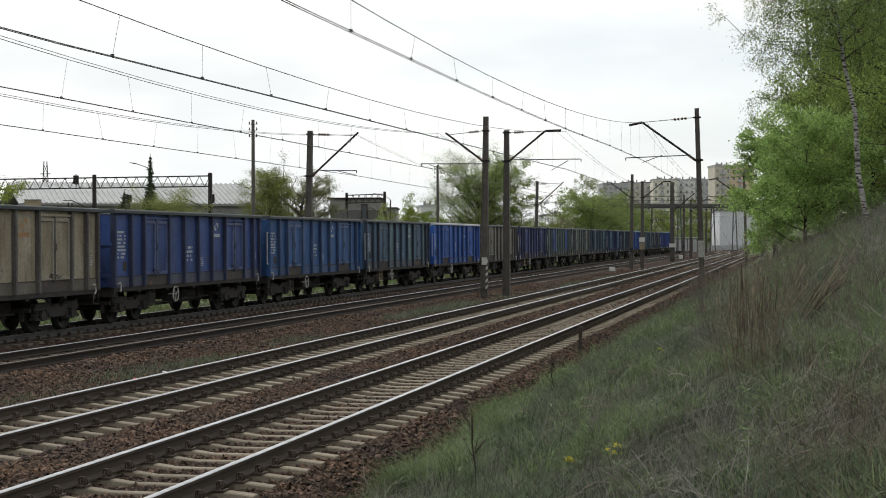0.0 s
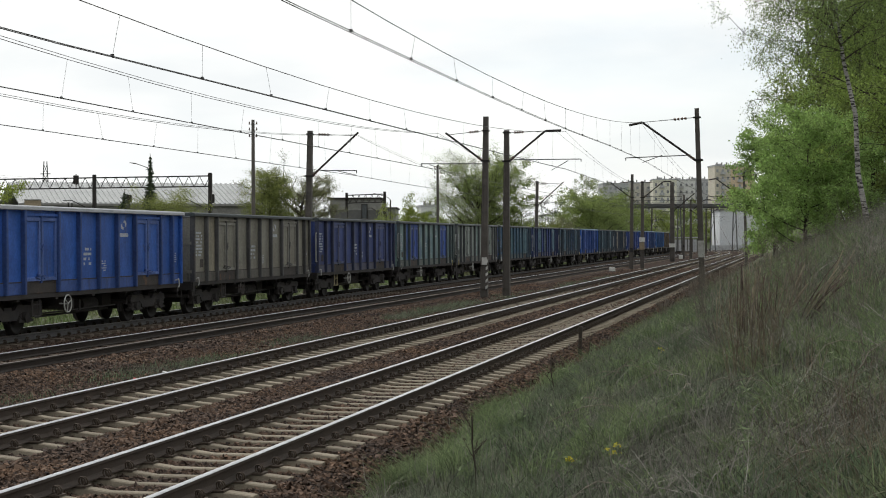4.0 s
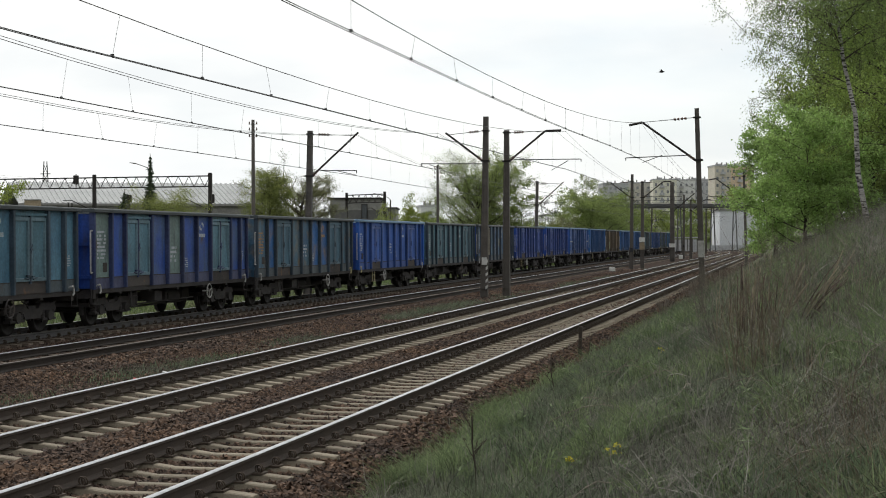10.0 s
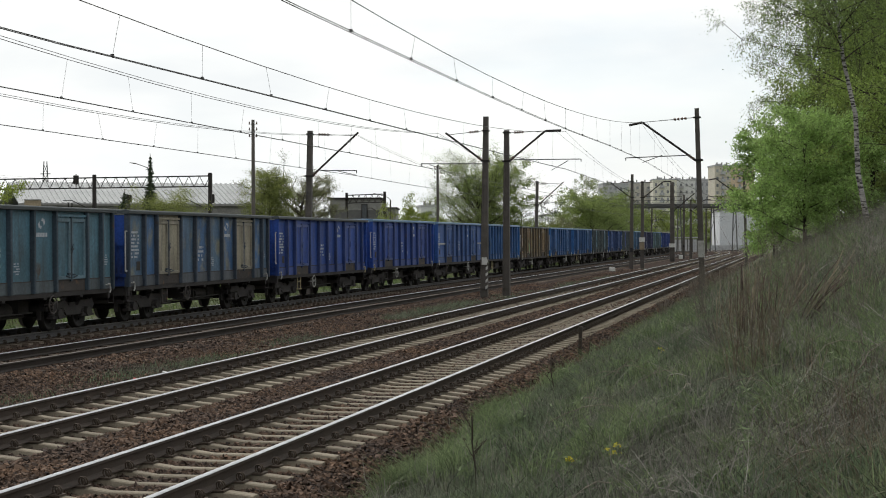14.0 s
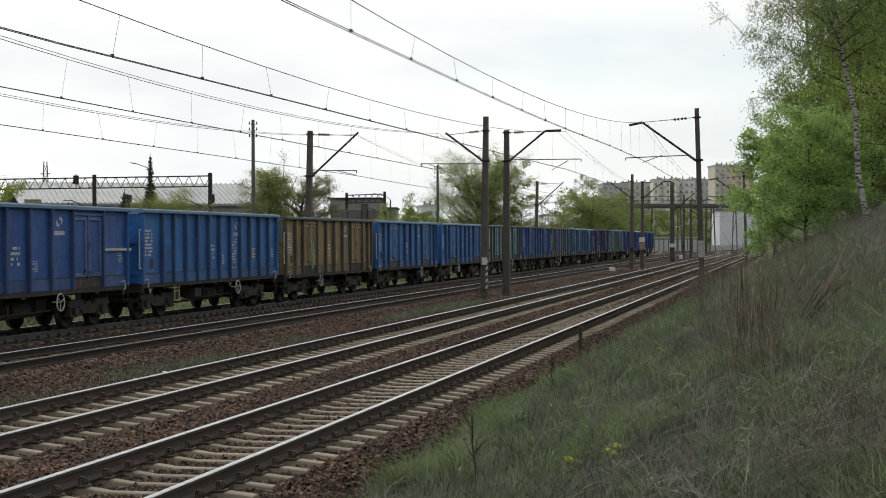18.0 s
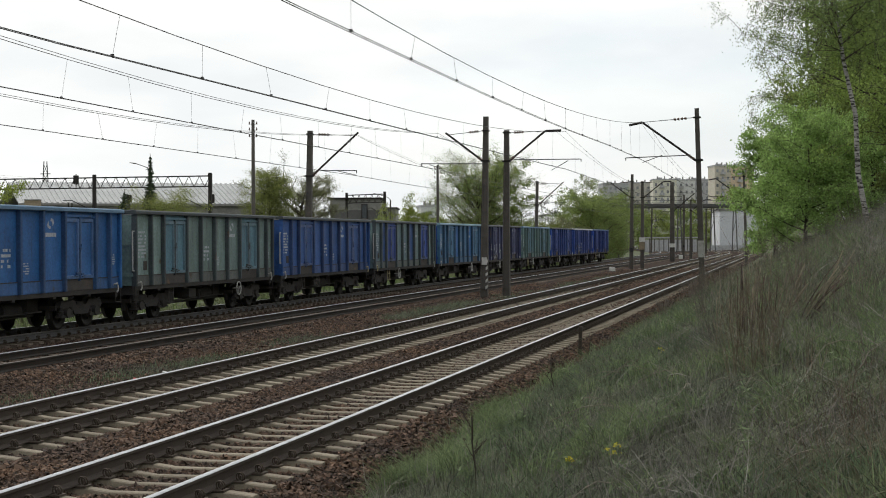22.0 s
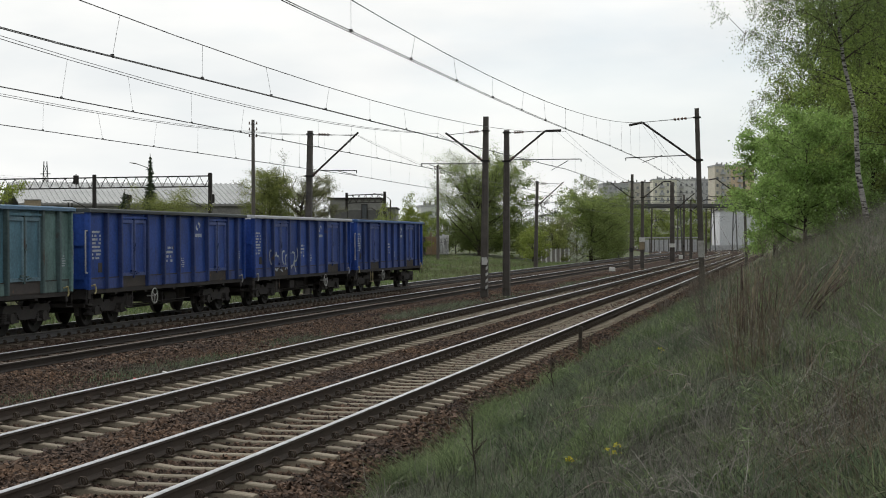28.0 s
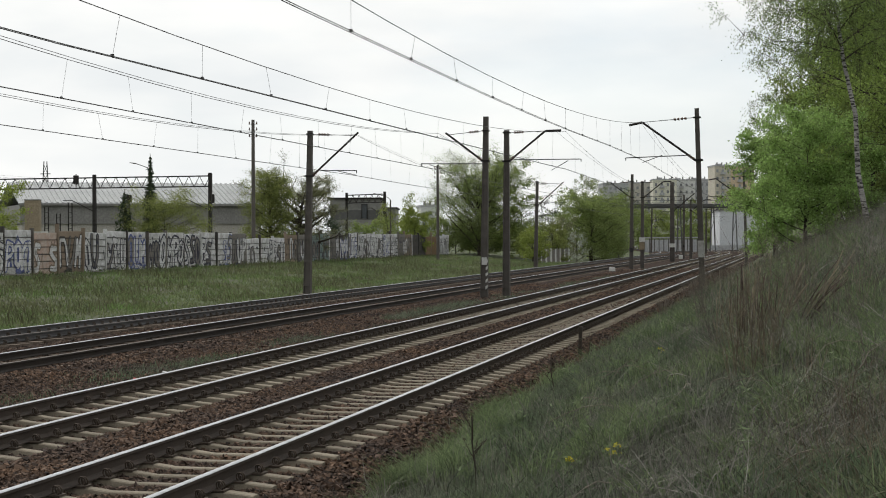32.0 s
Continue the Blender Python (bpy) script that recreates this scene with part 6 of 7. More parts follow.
def grown(name, label, base, height, spread, leaves, size, leaf_mat, bark, seed, trunk_r=0.2, fork=0.25, limbs=14, tuft=0.22, droop=0.0, lean=(0, 0), flat=1.0, category="tree", reach=1.0, twigs=4, wind=False, inner=0.28, sides=7):
    """A tree grown by forking: trunk, arched limbs, side boughs, twigs, and leaves in tufts on the twigs."""
    rnd, rng = random.Random(seed), np.random.default_rng(seed)
    t = thing(name, label, category, pose(*base))
    n = 7
    pts = [Vector((0, 0, -0.3))]
    for k in range(1, n + 1):
        s = k / n
        pts.append(Vector((lean[0] * s + rnd.uniform(-.012, .012) * height, lean[1] * s + rnd.uniform(-.012, .012) * height, height * 0.9 * s)))
    f = Form()
    for k in range(n):
        f.rod(pts[k], pts[k + 1], trunk_r * (1 - 0.93 * k / n), trunk_r * (1 - 0.93 * (k + 1) / n), 8, caps=False)
    part("trunk", f, bark, t)
    wood = Form()
    tips, ends, boughs = [], [], []

    def limb(o, e, rise, r0, sides, steps):
        c = o.lerp(e, 0.5) + Vector((0, 0, rise))
        path = [o * (1 - u) ** 2 + c * (2 * u * (1 - u)) + e * u * u for u in (i / steps for i in range(steps + 1))]
        for i in range(steps):
            wood.rod(path[i], path[i + 1], r0 * (1 - 0.85 * i / steps), r0 * (1 - 0.85 * (i + 1) / steps), sides, caps=False)
        return path

    def scatter(k):
        return Vector((rnd.gauss(0, 1), rnd.gauss(0, 1), rnd.gauss(0, 1))) * k

    for k in range(limbs):
        s = fork + (0.97 - fork) * ((k + rnd.random()) / limbs)
        i = min(int(s * n), n - 1)
        o = pts[i].lerp(pts[i + 1], s * n - i)
        a = 2.4 * k + rnd.uniform(-0.5, 0.5)
        q = (s - fork) / (1 - fork)
        r = spread * math.sqrt(max(0.05, 1 - (1.25 * q - 0.42) ** 2 * flat)) * rnd.uniform(0.72, 1.08)
        e = Vector((o.x + math.cos(a) * r, o.y + math.sin(a) * r, o.z + r * rnd.uniform(0.12, 0.6) * reach + 0.08 * height * q))
        main = limb(o, e, -0.10 * r if droop < 0.5 else 0.10 * r, max(0.010, trunk_r * (0.26 if wind else 0.42) * (1 - 0.75 * q)), 5, 5)
        ln = (e - o).length
        for j in range(sides):
            u = inner + (1 - inner) * (j + rnd.random() * 0.8) / sides
            b0 = main[min(5, int(u * 5))].lerp(main[min(5, int(u * 5) + 1)], u * 5 - int(u * 5)) if u < 1 else main[5]
            d = (e - o).normalized() * 0.7 + scatter(0.62)
            d.z = d.z * 0.7 + 0.15
            b1 = b0 + d * ln * 0.30 * rnd.uniform(0.6, 1.25)
            side = limb(b0, b1, 0.05 * ln * (1 if droop else -0.4), max(0.007, trunk_r * 0.10), 4, 2)
            for w in range(twigs):
                c0 = side[1].lerp(b1, rnd.random() * 1.1)
                c1 = c0 + (d * 0.6 + scatter(0.55)) * ln * 0.12 - Vector((0, 0, droop * rnd.uniform(0.3, 0.8)))
                wood.rod(c0, c1, max(0.004, trunk_r * 0.035), 0.003, 3, caps=False)
                tips.append(c0)
                ends.append(c1)
        if wind:
            # each bough with its leaves is a piece of its own that the wind can swing
            shift_ = [tuple(Vector(p) - o) for p in wood.v]
            wood.v = shift_
            boughs.append((part("bough", wood, M["bark"], t, m=pose(*o)), o))
            wood = Form()
            a, b = np.array([p - o for p in tips]), np.array([p - o for p in ends])
            k_ = leaves // limbs
            weight = rng.gamma(1.6, 1.0, len(a))
            i = rng.choice(len(a), k_, p=weight / weight.sum())
            u = rng.random(k_)[:, None]
            p = a[i] * (1 - u) + b[i] * u + rng.normal(size=(k_, 3)) * tuft * np.array([1, 1, 0.62])
            tagged(part("foliage", leaf_mesh("foliage", p, size, leaf_mat, rng, droop), None, boughs[-1][0]), kind="stuff")
            tips, ends = [], []
    if wind:
        SWAYING.append((t, boughs))
        return t
    tagged(part("branchwork", wood, M["bark"], t), kind="stuff")
    a, b = np.array(tips), np.array(ends)
    weight = rng.gamma(1.6, 1.0, len(a))
    i = rng.choice(len(a), leaves, p=weight / weight.sum())
    u = rng.random(leaves)[:, None]
    p = a[i] * (1 - u) + b[i] * u + rng.normal(size=(leaves, 3)) * tuft * np.array([1, 1, 0.62])
    p = p[p[:, 2] > 0.05]
    crown = new("crown", leaf_mesh("crown", p, size, leaf_mat, rng, droop))
    crown.parent = t
    tagged(crown, kind="stuff")
    return t


def at_ground(x, y, sink=0.0):
    return (x, y, float(ground_height(x, y)) - sink)


def off(side, depth):
    """A tree's root: metres beside the view's middle line, metres along it."""
    p = far(side, depth)
    return at_ground(p.x, p.y)


def trees():
    # slope beside the line: birches and fresh green maples
    B, F, Y = M["leaf_birch"], M["leaf_fresh"], M["leaf_yellow"]
    grown("birch_tree", "birch with white bark and small hanging leaves on the slope", at_ground(1.66, 36.0), 9.6, 1.6, 54000, 0.043, M["leaf_shade"], M["birch_bark"], 1, 0.070, 0.42, 36, 0.17, 0.55, (-1.35, 0.3), reach=1.0, twigs=5, wind=True, inner=0.02, sides=9)
    grown("birch_tree", "tall birch with thin hanging twigs on the slope", at_ground(2.9, 40.0), 10.5, 2.6, 34000, 0.075, M["leaf_fresh"], M["birch_bark"], 2, 0.10, 0.05, 30, 0.15, 0.5, (-0.3, 0.2), twigs=6)
    grown("birch_tree", "birch leaning over the slope", at_ground(1.15, 50.5), 11.2, 2.0, 56000, 0.052, M["leaf_shade"], M["birch_bark"], 3, 0.10, 0.20, 38, 0.12, 0.6, (-0.95, 0.2), flat=0.5, twigs=6, wind=True, inner=0.1)
    MAPLES.append(grown("young_maple", "bushy young maple with fresh bright leaves", at_ground(0.35, 45.0), 3.7, 1.5, 38000, 0.075, M["leaf_maple"], M["bark"], 4, 0.06, 0.03, 30, 0.13, twigs=5))
    MAPLES.append(grown("young_maple", "bushy young maple with fresh bright leaves beside the birch", at_ground(1.0, 47.0), 3.6, 1.45, 30000, 0.075, M["leaf_maple"], M["bark"], 5, 0.06, 0.03, 28, 0.13, twigs=5))
    MAPLES.append(grown("young_maple", "young maple on the slope behind the mast", at_ground(-0.62, 54.5), 4.5, 1.15, 30000, 0.078, M["leaf_maple"], M["bark"], 6, 0.05, 0.03, 26, 0.11, twigs=5))
    tree("slope_tree", "leafy tree in the wood on the slope", at_ground(4.6, 54.0), 9.5, 3.4, 30000, 0.12, M["leaf_shade"], M["bark"], 7, 0.14, 0.0, 90, 0.4, (0, 0), 0.075)
    tree("slope_tree", "leafy tree behind birches on the slope", at_ground(2.9, 66.0), 6.2, 2.8, 30000, 0.14, M["leaf_shade"], M["bark"], 8, 0.15, 0.0, 90, 0.4, (0, 0), 0.075)
    tree("slope_tree", "leafy tree at the top of the slope", at_ground(6.5, 72.0), 10.5, 4.0, 24000, 0.16, B, M["bark"], 9, 0.15, 0.0, 80, 0.4, (0, 0), 0.08)
    grown("slope_tree", "dense leafy tree beside the birch trunk", at_ground(2.75, 43.0), 6.4, 2.0, 42000, 0.075, M["leaf_fresh"], M["bark"], 10, 0.1, 0.42, 30, 0.20, 0.15, twigs=5)
    grown("slope_tree", "leafy tree in the shade behind the birch trunk", at_ground(2.3, 50.0), 5.4, 2.0, 40000, 0.085, B, M["bark"], 23, 0.08, 0.04, 30, 0.2)
    # behind the fence
    grown("willow_tree", "spreading tree with fresh yellow-green leaves behind the fence", off(-13.7, 128), 7.3, 1.9, 46000, 0.09, Y, M["bark"], 11, 0.2, 0.06, 40, 0.26, 0.5, twigs=6, inner=0.1)
    grown("broad_tree", "broad dark-limbed tree coming into leaf behind the fence", off(-11.6, 132), 6.2, 3.6, 38000, 0.08, M["leaf_sparse"], M["bark"], 112, 0.36, 0.24, 34, 0.20, flat=1.2, reach=1.35, twigs=8)
    grown("roadside_tree", "tall leafy tree beside the freight track", off(4.3, 188), 9.3, 5.2, 110000, 0.105, M["leaf_mid"], M["bark"], 13, 0.30, 0.05, 64, 0.40, flat=1.1, reach=1.9, twigs=6, inner=0.12, sides=8)
    grown("roadside_tree", "leafy tree beside the fence's end", off(7.7, 191), 11.4, 3.6, 12000, 0.18, M["leaf_mid"], M["bark"], 14, 0.2, 0.15, 18, 0.22)
    grown("young_tree", "small yellow-green tree at the fence's end", off(-3.0, 170), 5.0, 1.7, 9000, 0.14, M["leaf_bright"], M["bark"], 15, 0.1, 0.08, 16, 0.22)
    grown("young_tree", "slim fresh green tree at the fence's end", off(-3.7, 172), 7.0, 0.9, 1300, 0.15, M["leaf_bright"], M["bark"], 20, 0.08, 0.15, 14, 0.16)
    grown("young_tree", "olive shrub in front of the grey building", off(-5.7, 165), 5.3, 1.0, 2000, 0.13, M["leaf_yellow"], M["bark"], 21, 0.1, 0.1, 16, 0.2)
    grown("young_tree", "dark low shrub in front of the grey building", off(-10.7, 150), 3.7, 1.2, 3500, 0.14, M["leaf_dark"], M["bark"], 22, 0.1, 0.05, 16, 0.2)
    spruce(off(-27.2, 138), 6.1, 2.1, 16)
    spruce(off(-25.0, 138), 9.0, 0.95, 17)
    grown("young_tree", "fresh yellow-green tree in front of the hall", off(-23.6, 137), 5.2, 3.4, 30000, 0.10, M["leaf_yellow"], M["bark"], 18, 0.12, 0.06, 30, 0.3, inner=0.1)
    grown("young_tree", "fresh green tree beside the workshop", off(-38.5, 138), 6.8, 3.0, 8000, 0.16, M["leaf_bright"], M["bark"], 19, 0.12, 0.12, 18, 0.22)
    # belt along the freight track
    grown("line_side_tree", "broad leafy tree in the belt beside the freight track", off(18.4, 200), 7.6, 3.7, 40000, 0.14, M["leaf_mid"], M["bark"], 31, 0.26, 0.04, 36, 0.42, reach=1.1, inner=0.1)
    grown("line_side_tree", "leafy tree in the belt beside the freight track", off(21.0, 206), 7.9, 3.2, 26000, 0.15, M["leaf_mid"], M["bark"], 32, 0.22, 0.04, 30, 0.42, inner=0.1)
    grown("line_side_tree", "leafy tree closing the belt beside the freight track", off(22.9, 222), 7.8, 2.7, 16000, 0.17, M["leaf_mid"], M["bark"], 33, 0.2, 0.04, 26, 0.42, inner=0.1)
    grown("line_side_tree", "slender birch rising above the belt", off(18.6, 214), 11.2, 2.2, 3400, 0.16, B, M["bark"], 34, 0.10, 0.55, 16, 0.14, 1.1, (0.8, 0))
    grown("line_side_tree", "yellow-green bush in the belt beside the freight track", off(12.6, 186), 4.0, 1.9, 6000, 0.17, M["leaf_yellow"], M["bark"], 35, 0.1, 0.03, 18, 0.22)
    grown("line_side_tree", "yellow-green bush beside the picket fence", off(9.6, 172), 3.2, 1.8, 4500, 0.17, M["leaf_bright"], M["bark"], 36, 0.1, 0.03, 16, 0.22)
    grown("line_side_tree", "olive bush beside blossoming shrub", off(14.4, 196), 4.9, 1.7, 4500, 0.17, M["leaf_sparse"], M["bark"], 37, 0.1, 0.03, 16, 0.22)
    grown("blossom_shrub", "shrub with white blossom beside the freight track", off(15.6, 188), 3.4, 1.2, 1800, 0.11, M["blossom"], M["bark"], 44, 0.06, 0.05, 18, 0.14, category="shrub")
    for k, (s, d, h) in enumerate(((11.2, 230, 8.6), (14.5, 236, 9.0), (8.6, 240, 7.6), (17.0, 250, 8.0), (4.0, 235, 7.0), (-3.0, 240, 6.5))):
        grown("far_tree", "distant dark half-bare tree against the sky", off(s, d), 0.92 * h, 2.0, 800, 0.20, M["leaf_dark"], M["bark"], 80 + k, 0.16, 0.25, 14, 0.2)
    for k, (s, d, h) in enumerate(((-1.5, 190, 3.4), (1.5, 190, 3.2), (4.5, 194, 3.6), (7.5, 186, 3.2), (-5.0, 185, 3.5), (10.5, 196, 3.4), (3.2, 192, 2.8), (-9, 190, 3.2))):
        grown("hedge_bush", "dense green bush behind the fence's end", off(s, d), 1.05 * h, 2.4, 5500, 0.18, M[("leaf_birch", "leaf_mid", "leaf_yellow")[k % 3]], M["bark"], 120 + k, 0.06, 0.03, 14, 0.28, category="shrub")
    rnd = random.Random(8)
    for k, (s, d, h) in enumerate(((44, 372, 9.5), (50, 380, 9.0), (56, 385, 10.0), (62, 392, 9.5), (38, 366, 9.5), (68, 372, 10.5), (75, 380, 11.5), (29, 300, 9.0), (24, 290, 9.5))):
        grown("far_tree", "distant leafy tree past the bend", off(s, d), h, 4.6, 6000, 0.36, M[("leaf_mid", "leaf_birch")[k % 2]], M["bark"], 60 + k, 0.2, 0.05, 16, 0.45)


def spruce(base, h, r, seed):
    """A conifer: whorls of drooping boughs that shorten to the top."""
    rnd, rng = random.Random(seed), np.random.default_rng(seed)
    t = thing("spruce", "dark narrow spruce behind the fence", "tree", pose(*base))
    part("trunk", Form().rod((0, 0, -0.3), (0, 0, h), 0.14, 0.02, 8), M["bark"], t)
    pts = []
    for k in range(int(h * 3.0)):
        z = 0.4 + (h - 0.5) * k / (h * 3.0)
        rad = r * (1 - z / h) ** 0.85 * rnd.uniform(0.7, 1.15)
        for q in range(8):
            a = rnd.uniform(0, 6.283)
            n = max(5, int(85 * rad / r))
            u = rng.random(n)
            pts.append(np.stack([np.cos(a) * rad * u, np.sin(a) * rad * u, z - 0.55 * rad * u * u + 0.25 * rad * u ** 4 + 0.04 * rng.normal(size=n)], 1) + rng.normal(size=(n, 3)) * 0.07)
    crown = new("crown", leaf_mesh("crown", np.concatenate(pts), 0.19, M["leaf_dark"], rng, 0.3, 0.45))
    crown.parent = t
    tagged(crown, kind="stuff")


def blades(name, label, xs, ys, hs, mat, seed, width=0.012, lean=0.35):
    """Tapered, bent blades of grass: two quads each, drawn together to the tip."""
    rng = np.random.default_rng(seed)
    n = len(xs)
    zs = ground_height(xs, ys)
    a = rng.uniform(0, 2 * math.pi, n)
    d = np.stack([np.cos(a), np.sin(a), np.zeros(n)], 1)
    w = np.stack([-np.sin(a + 1.2), np.cos(a + 1.2), np.zeros(n)], 1) * (width * rng.uniform(0.6, 1.4, n))[:, None]
    o = np.stack([xs, ys, zs - 0.03], 1)
    h = np.asarray(hs)[:, None]
    up = np.array([0, 0, 1.0])
    m = o + up * h * 0.55 + d * h * lean * 0.25 * rng.uniform(0.2, 1.6, n)[:, None]
    tip = o + up * h * rng.uniform(0.8, 1.0, n)[:, None] + d * h * lean * rng.uniform(0.2, 2.0, n)[:, None]
    v = np.stack([o - w, o + w, m + w * 0.8, m - w * 0.8, tip + w * 0.12, tip - w * 0.12], 1).reshape(-1, 3)
    b = np.arange(n)[:, None] * 6
    f = np.concatenate([b + np.array([0, 1, 2, 3]), b + np.array([3, 2, 4, 5])])
    ob = new(name, mesh_np(name, v, f, mat))
    return tagged(ob, label, "grass", kind="stuff")


def meadow():
    rng = np.random.default_rng(77)
    # slope beside the line, denser near the camera
    n = 240000
    y = 7.0 + 63.0 * rng.random(n) ** 1.7
    lo = -5.1
    hi = 0.062 * y + 1.2
    x = lo + (hi - lo) * rng.random(n)
    clump = np.array([noise.noise((px * 0.8, py * 0.5, 0.0)) for px, py in zip(x, y)])
    keep = rng.random(n) < np.clip(0.62 + 1.0 * clump, 0.25, 1) * np.clip((x + 4.85 - 0.5 * clump) / 0.6, 0.03, 1)
    x, y, clump = x[keep], y[keep], clump[keep]
    h = (0.13 + 0.22 * rng.random(len(x)) ** 2 + 0.12 * np.clip(clump, 0, 1)) * (0.55 + 0.45 * np.clip((x + 5) / 2.0, 0, 1))
    blades("slope_grass", "long green grass on the slope beside the track", x, y, h, M["grass"], 1, 0.006)
    n = 90000
    y = 7.0 + 60.0 * rng.random(n) ** 1.6
    hi = 0.062 * y + 1.2
    x = -4.6 + (hi + 4.6) * rng.random(n) ** 0.8
    dryness = np.array([noise.noise((px * 0.6 + 9, py * 0.35, 4.0)) for px, py in zip(x, y)])
    keep = rng.random(n) < np.clip(0.24 + 1.3 * dryness + 0.13 * (x + 1.6), 0.06, 1)
    x, y = x[keep], y[keep]
    blades("dry_grass", "tangled dry grey-brown stalks among the grass", x, y, 0.2 + 0.45 * rng.random(len(x)) ** 2, M["dry"], 2, 0.004, 0.9)
    n = 24000
    y = -12.0 + 19.0 * rng.random(n)
    x = -4.6 + 9.0 * rng.random(n)
    blades("verge_grass", "short green grass on the verge", x, y, 0.10 + 0.16 * rng.random(n) ** 2, M["grass"], 5, 0.007)
    # strip between freight track and fence
    n = 90000
    y = 36 + 140 * rng.random(n) ** 1.3
    x = -38 + 15.0 * rng.random(n)
    blades("strip_grass", "rough green grass between the freight track and the fence", x, y, 0.10 + 0.22 * rng.random(n) ** 2, M["grass_far"], 3, 0.018, 0.6)
    n = 16000
    y = 36 + 120 * rng.random(n) ** 1.3
    x = -37.5 + 14.0 * rng.random(n)
    patch = np.array([noise.noise((px * 0.25, py * 0.12, 7.0)) for px, py in zip(x, y)])
    keep = patch > 0.02
    blades("strip_weeds", "taller brownish weeds in the grass before the fence", x[keep], y[keep], 0.35 + 0.35 * rng.random(int(keep.sum())), M["dry_far"], 8, 0.014, 0.5)
    # weeds between the tracks
    n = 9000
    c = rng.integers(0, 30, n)
    cy, cx = 22 + 95 * rng.random(30) ** 1.2, -12.9 + rng.normal(size=30) * 0.35
    x, y = cx[c] + rng.normal(size=n) * 0.3, cy[c] + rng.normal(size=n) * 1.2
    ob = blades("track_weeds", "low green weeds in the ballast between the tracks", x, y, 0.08 + 0.13 * rng.random(n), M["grass"], 4, 0.008)
    ob.location.z = 0.34


def mast_weeds():
    rng = np.random.default_rng(12)
    n = 2600
    x, y = -13.35 + rng.normal(size=n) * 0.33, 53 + 15 * rng.random(n)
    ob = blades("mast_weeds", "bushy green weeds round the mast feet", x, y, 0.12 + 0.26 * rng.random(n) ** 1.5, M["grass"], 14, 0.010, 0.6)
    ob.location.z = 0.3


mast_weeds()


def stalks(name, label, base, n, height, spread, seed, mat, category="shrub"):
    """A bare shrub: thin curved stems from one root, with side twigs."""
    rnd = random.Random(seed)
    t = thing(name, label, category, pose(*base))
    f = Form()
    for k in range(n):
        a, r = rnd.uniform(0, 2 * math.pi), spread * rnd.random()
        h = height * rnd.uniform(0.5, 1.0)
        o = Vector((math.cos(a) * r * 0.3, math.sin(a) * r * 0.3, -0.05))
        pts = [o]
        for q in range(1, 5):
            s = q / 4
            pts.append(o + Vector((math.cos(a) * r * s ** 1.4, math.sin(a) * r * s ** 1.4, h * s)) + Vector((rnd.uniform(-1, 1), rnd.uniform(-1, 1), 0)) * 0.02 * h)
        for q in range(4):
            f.rod(pts[q], pts[q + 1], 0.006 * (1 - q / 5), 0.006 * (1 - (q + 1) / 5), 4, caps=False)
        for q in range(4):
            p = pts[rnd.randint(1, 3)]
            f.rod(p, p + Vector((rnd.uniform(-1, 1), rnd.uniform(-1, 1), rnd.uniform(0.2, 1.2))) * 0.22 * h, 0.003, 0.0015, 3, caps=False)
    tagged(part("brush", f, mat, t), kind="stuff")
    return t


def shrubs():
    rnd = random.Random(5)
    spots = [(-0.55, 19.2, 1.6), (-0.2, 21.5, 1.6), (-1.0, 23, 1.3), (0.1, 25, 1.0), (-1.5, 28, 0.9), (0.4, 18, 0.9), (0.9, 22, 1.1), (-0.9, 18.2, 0.6), (0.7, 15, 0.7), (-0.3, 31, 1.0), (-2.1, 34, 0.8), (-3.1, 40, 1.0), (-3.6, 47, 1.1), (-3.2, 55, 1.2), (0.6, 29, 1.1), (1.2, 33, 1.2),
             (-3.9, 62, 1.3), (-3.5, 66, 1.6), (-3.4, 58, 1.3), (-2.8, 50, 1.5), (-2.2, 46, 1.4), (-2.6, 60, 1.7), (-3.75, 69.5, 1.5), (-1.6, 42, 1.3), (0.2, 20, 1.5), (0.75, 19, 1.3),
             (-4.3, 20.5, 0.55), (-4.45, 25.5, 0.55), (-4.2, 16.5, 0.5)]
    for k, (x, y, h) in enumerate(spots):
        stalks("bare_shrub", "leafless brown shrub of thin upright stems on the slope", at_ground(x, y), (15 if k < 26 else 5), h, 0.42 * h, 100 + k, M["twig"])
    # tall golden stems
    for k, (x, y, h) in enumerate(((-0.59, 16.8, 1.5), (-0.41, 16.6, 1.3), (-0.30, 17.2, 1.7), (-0.5, 17.6, 1.6), (-0.23, 17.3, 1.2), (0.13, 15.4, 0.8), (0.42, 13.2, 0.7), (0.1, 22.0, 1.5), (-0.2, 19.5, 1.4))):
        stalks("dry_stem_clump", "clump of tall golden-brown dead stems on the slope", at_ground(x, y), 8, h, 0.24 * h, 300 + k, M["reed"], "weed")
    for k in range(26):
        y = rnd.uniform(10, 34)
        x = rnd.uniform(-1.6, 0.06 * y + 0.5)
        stalks("dry_weed", "tangle of dry bent stalks in the grass", at_ground(x, y), 16, rnd.uniform(0.35, 0.6), 0.8, 200 + k, M["dry"], "weed")


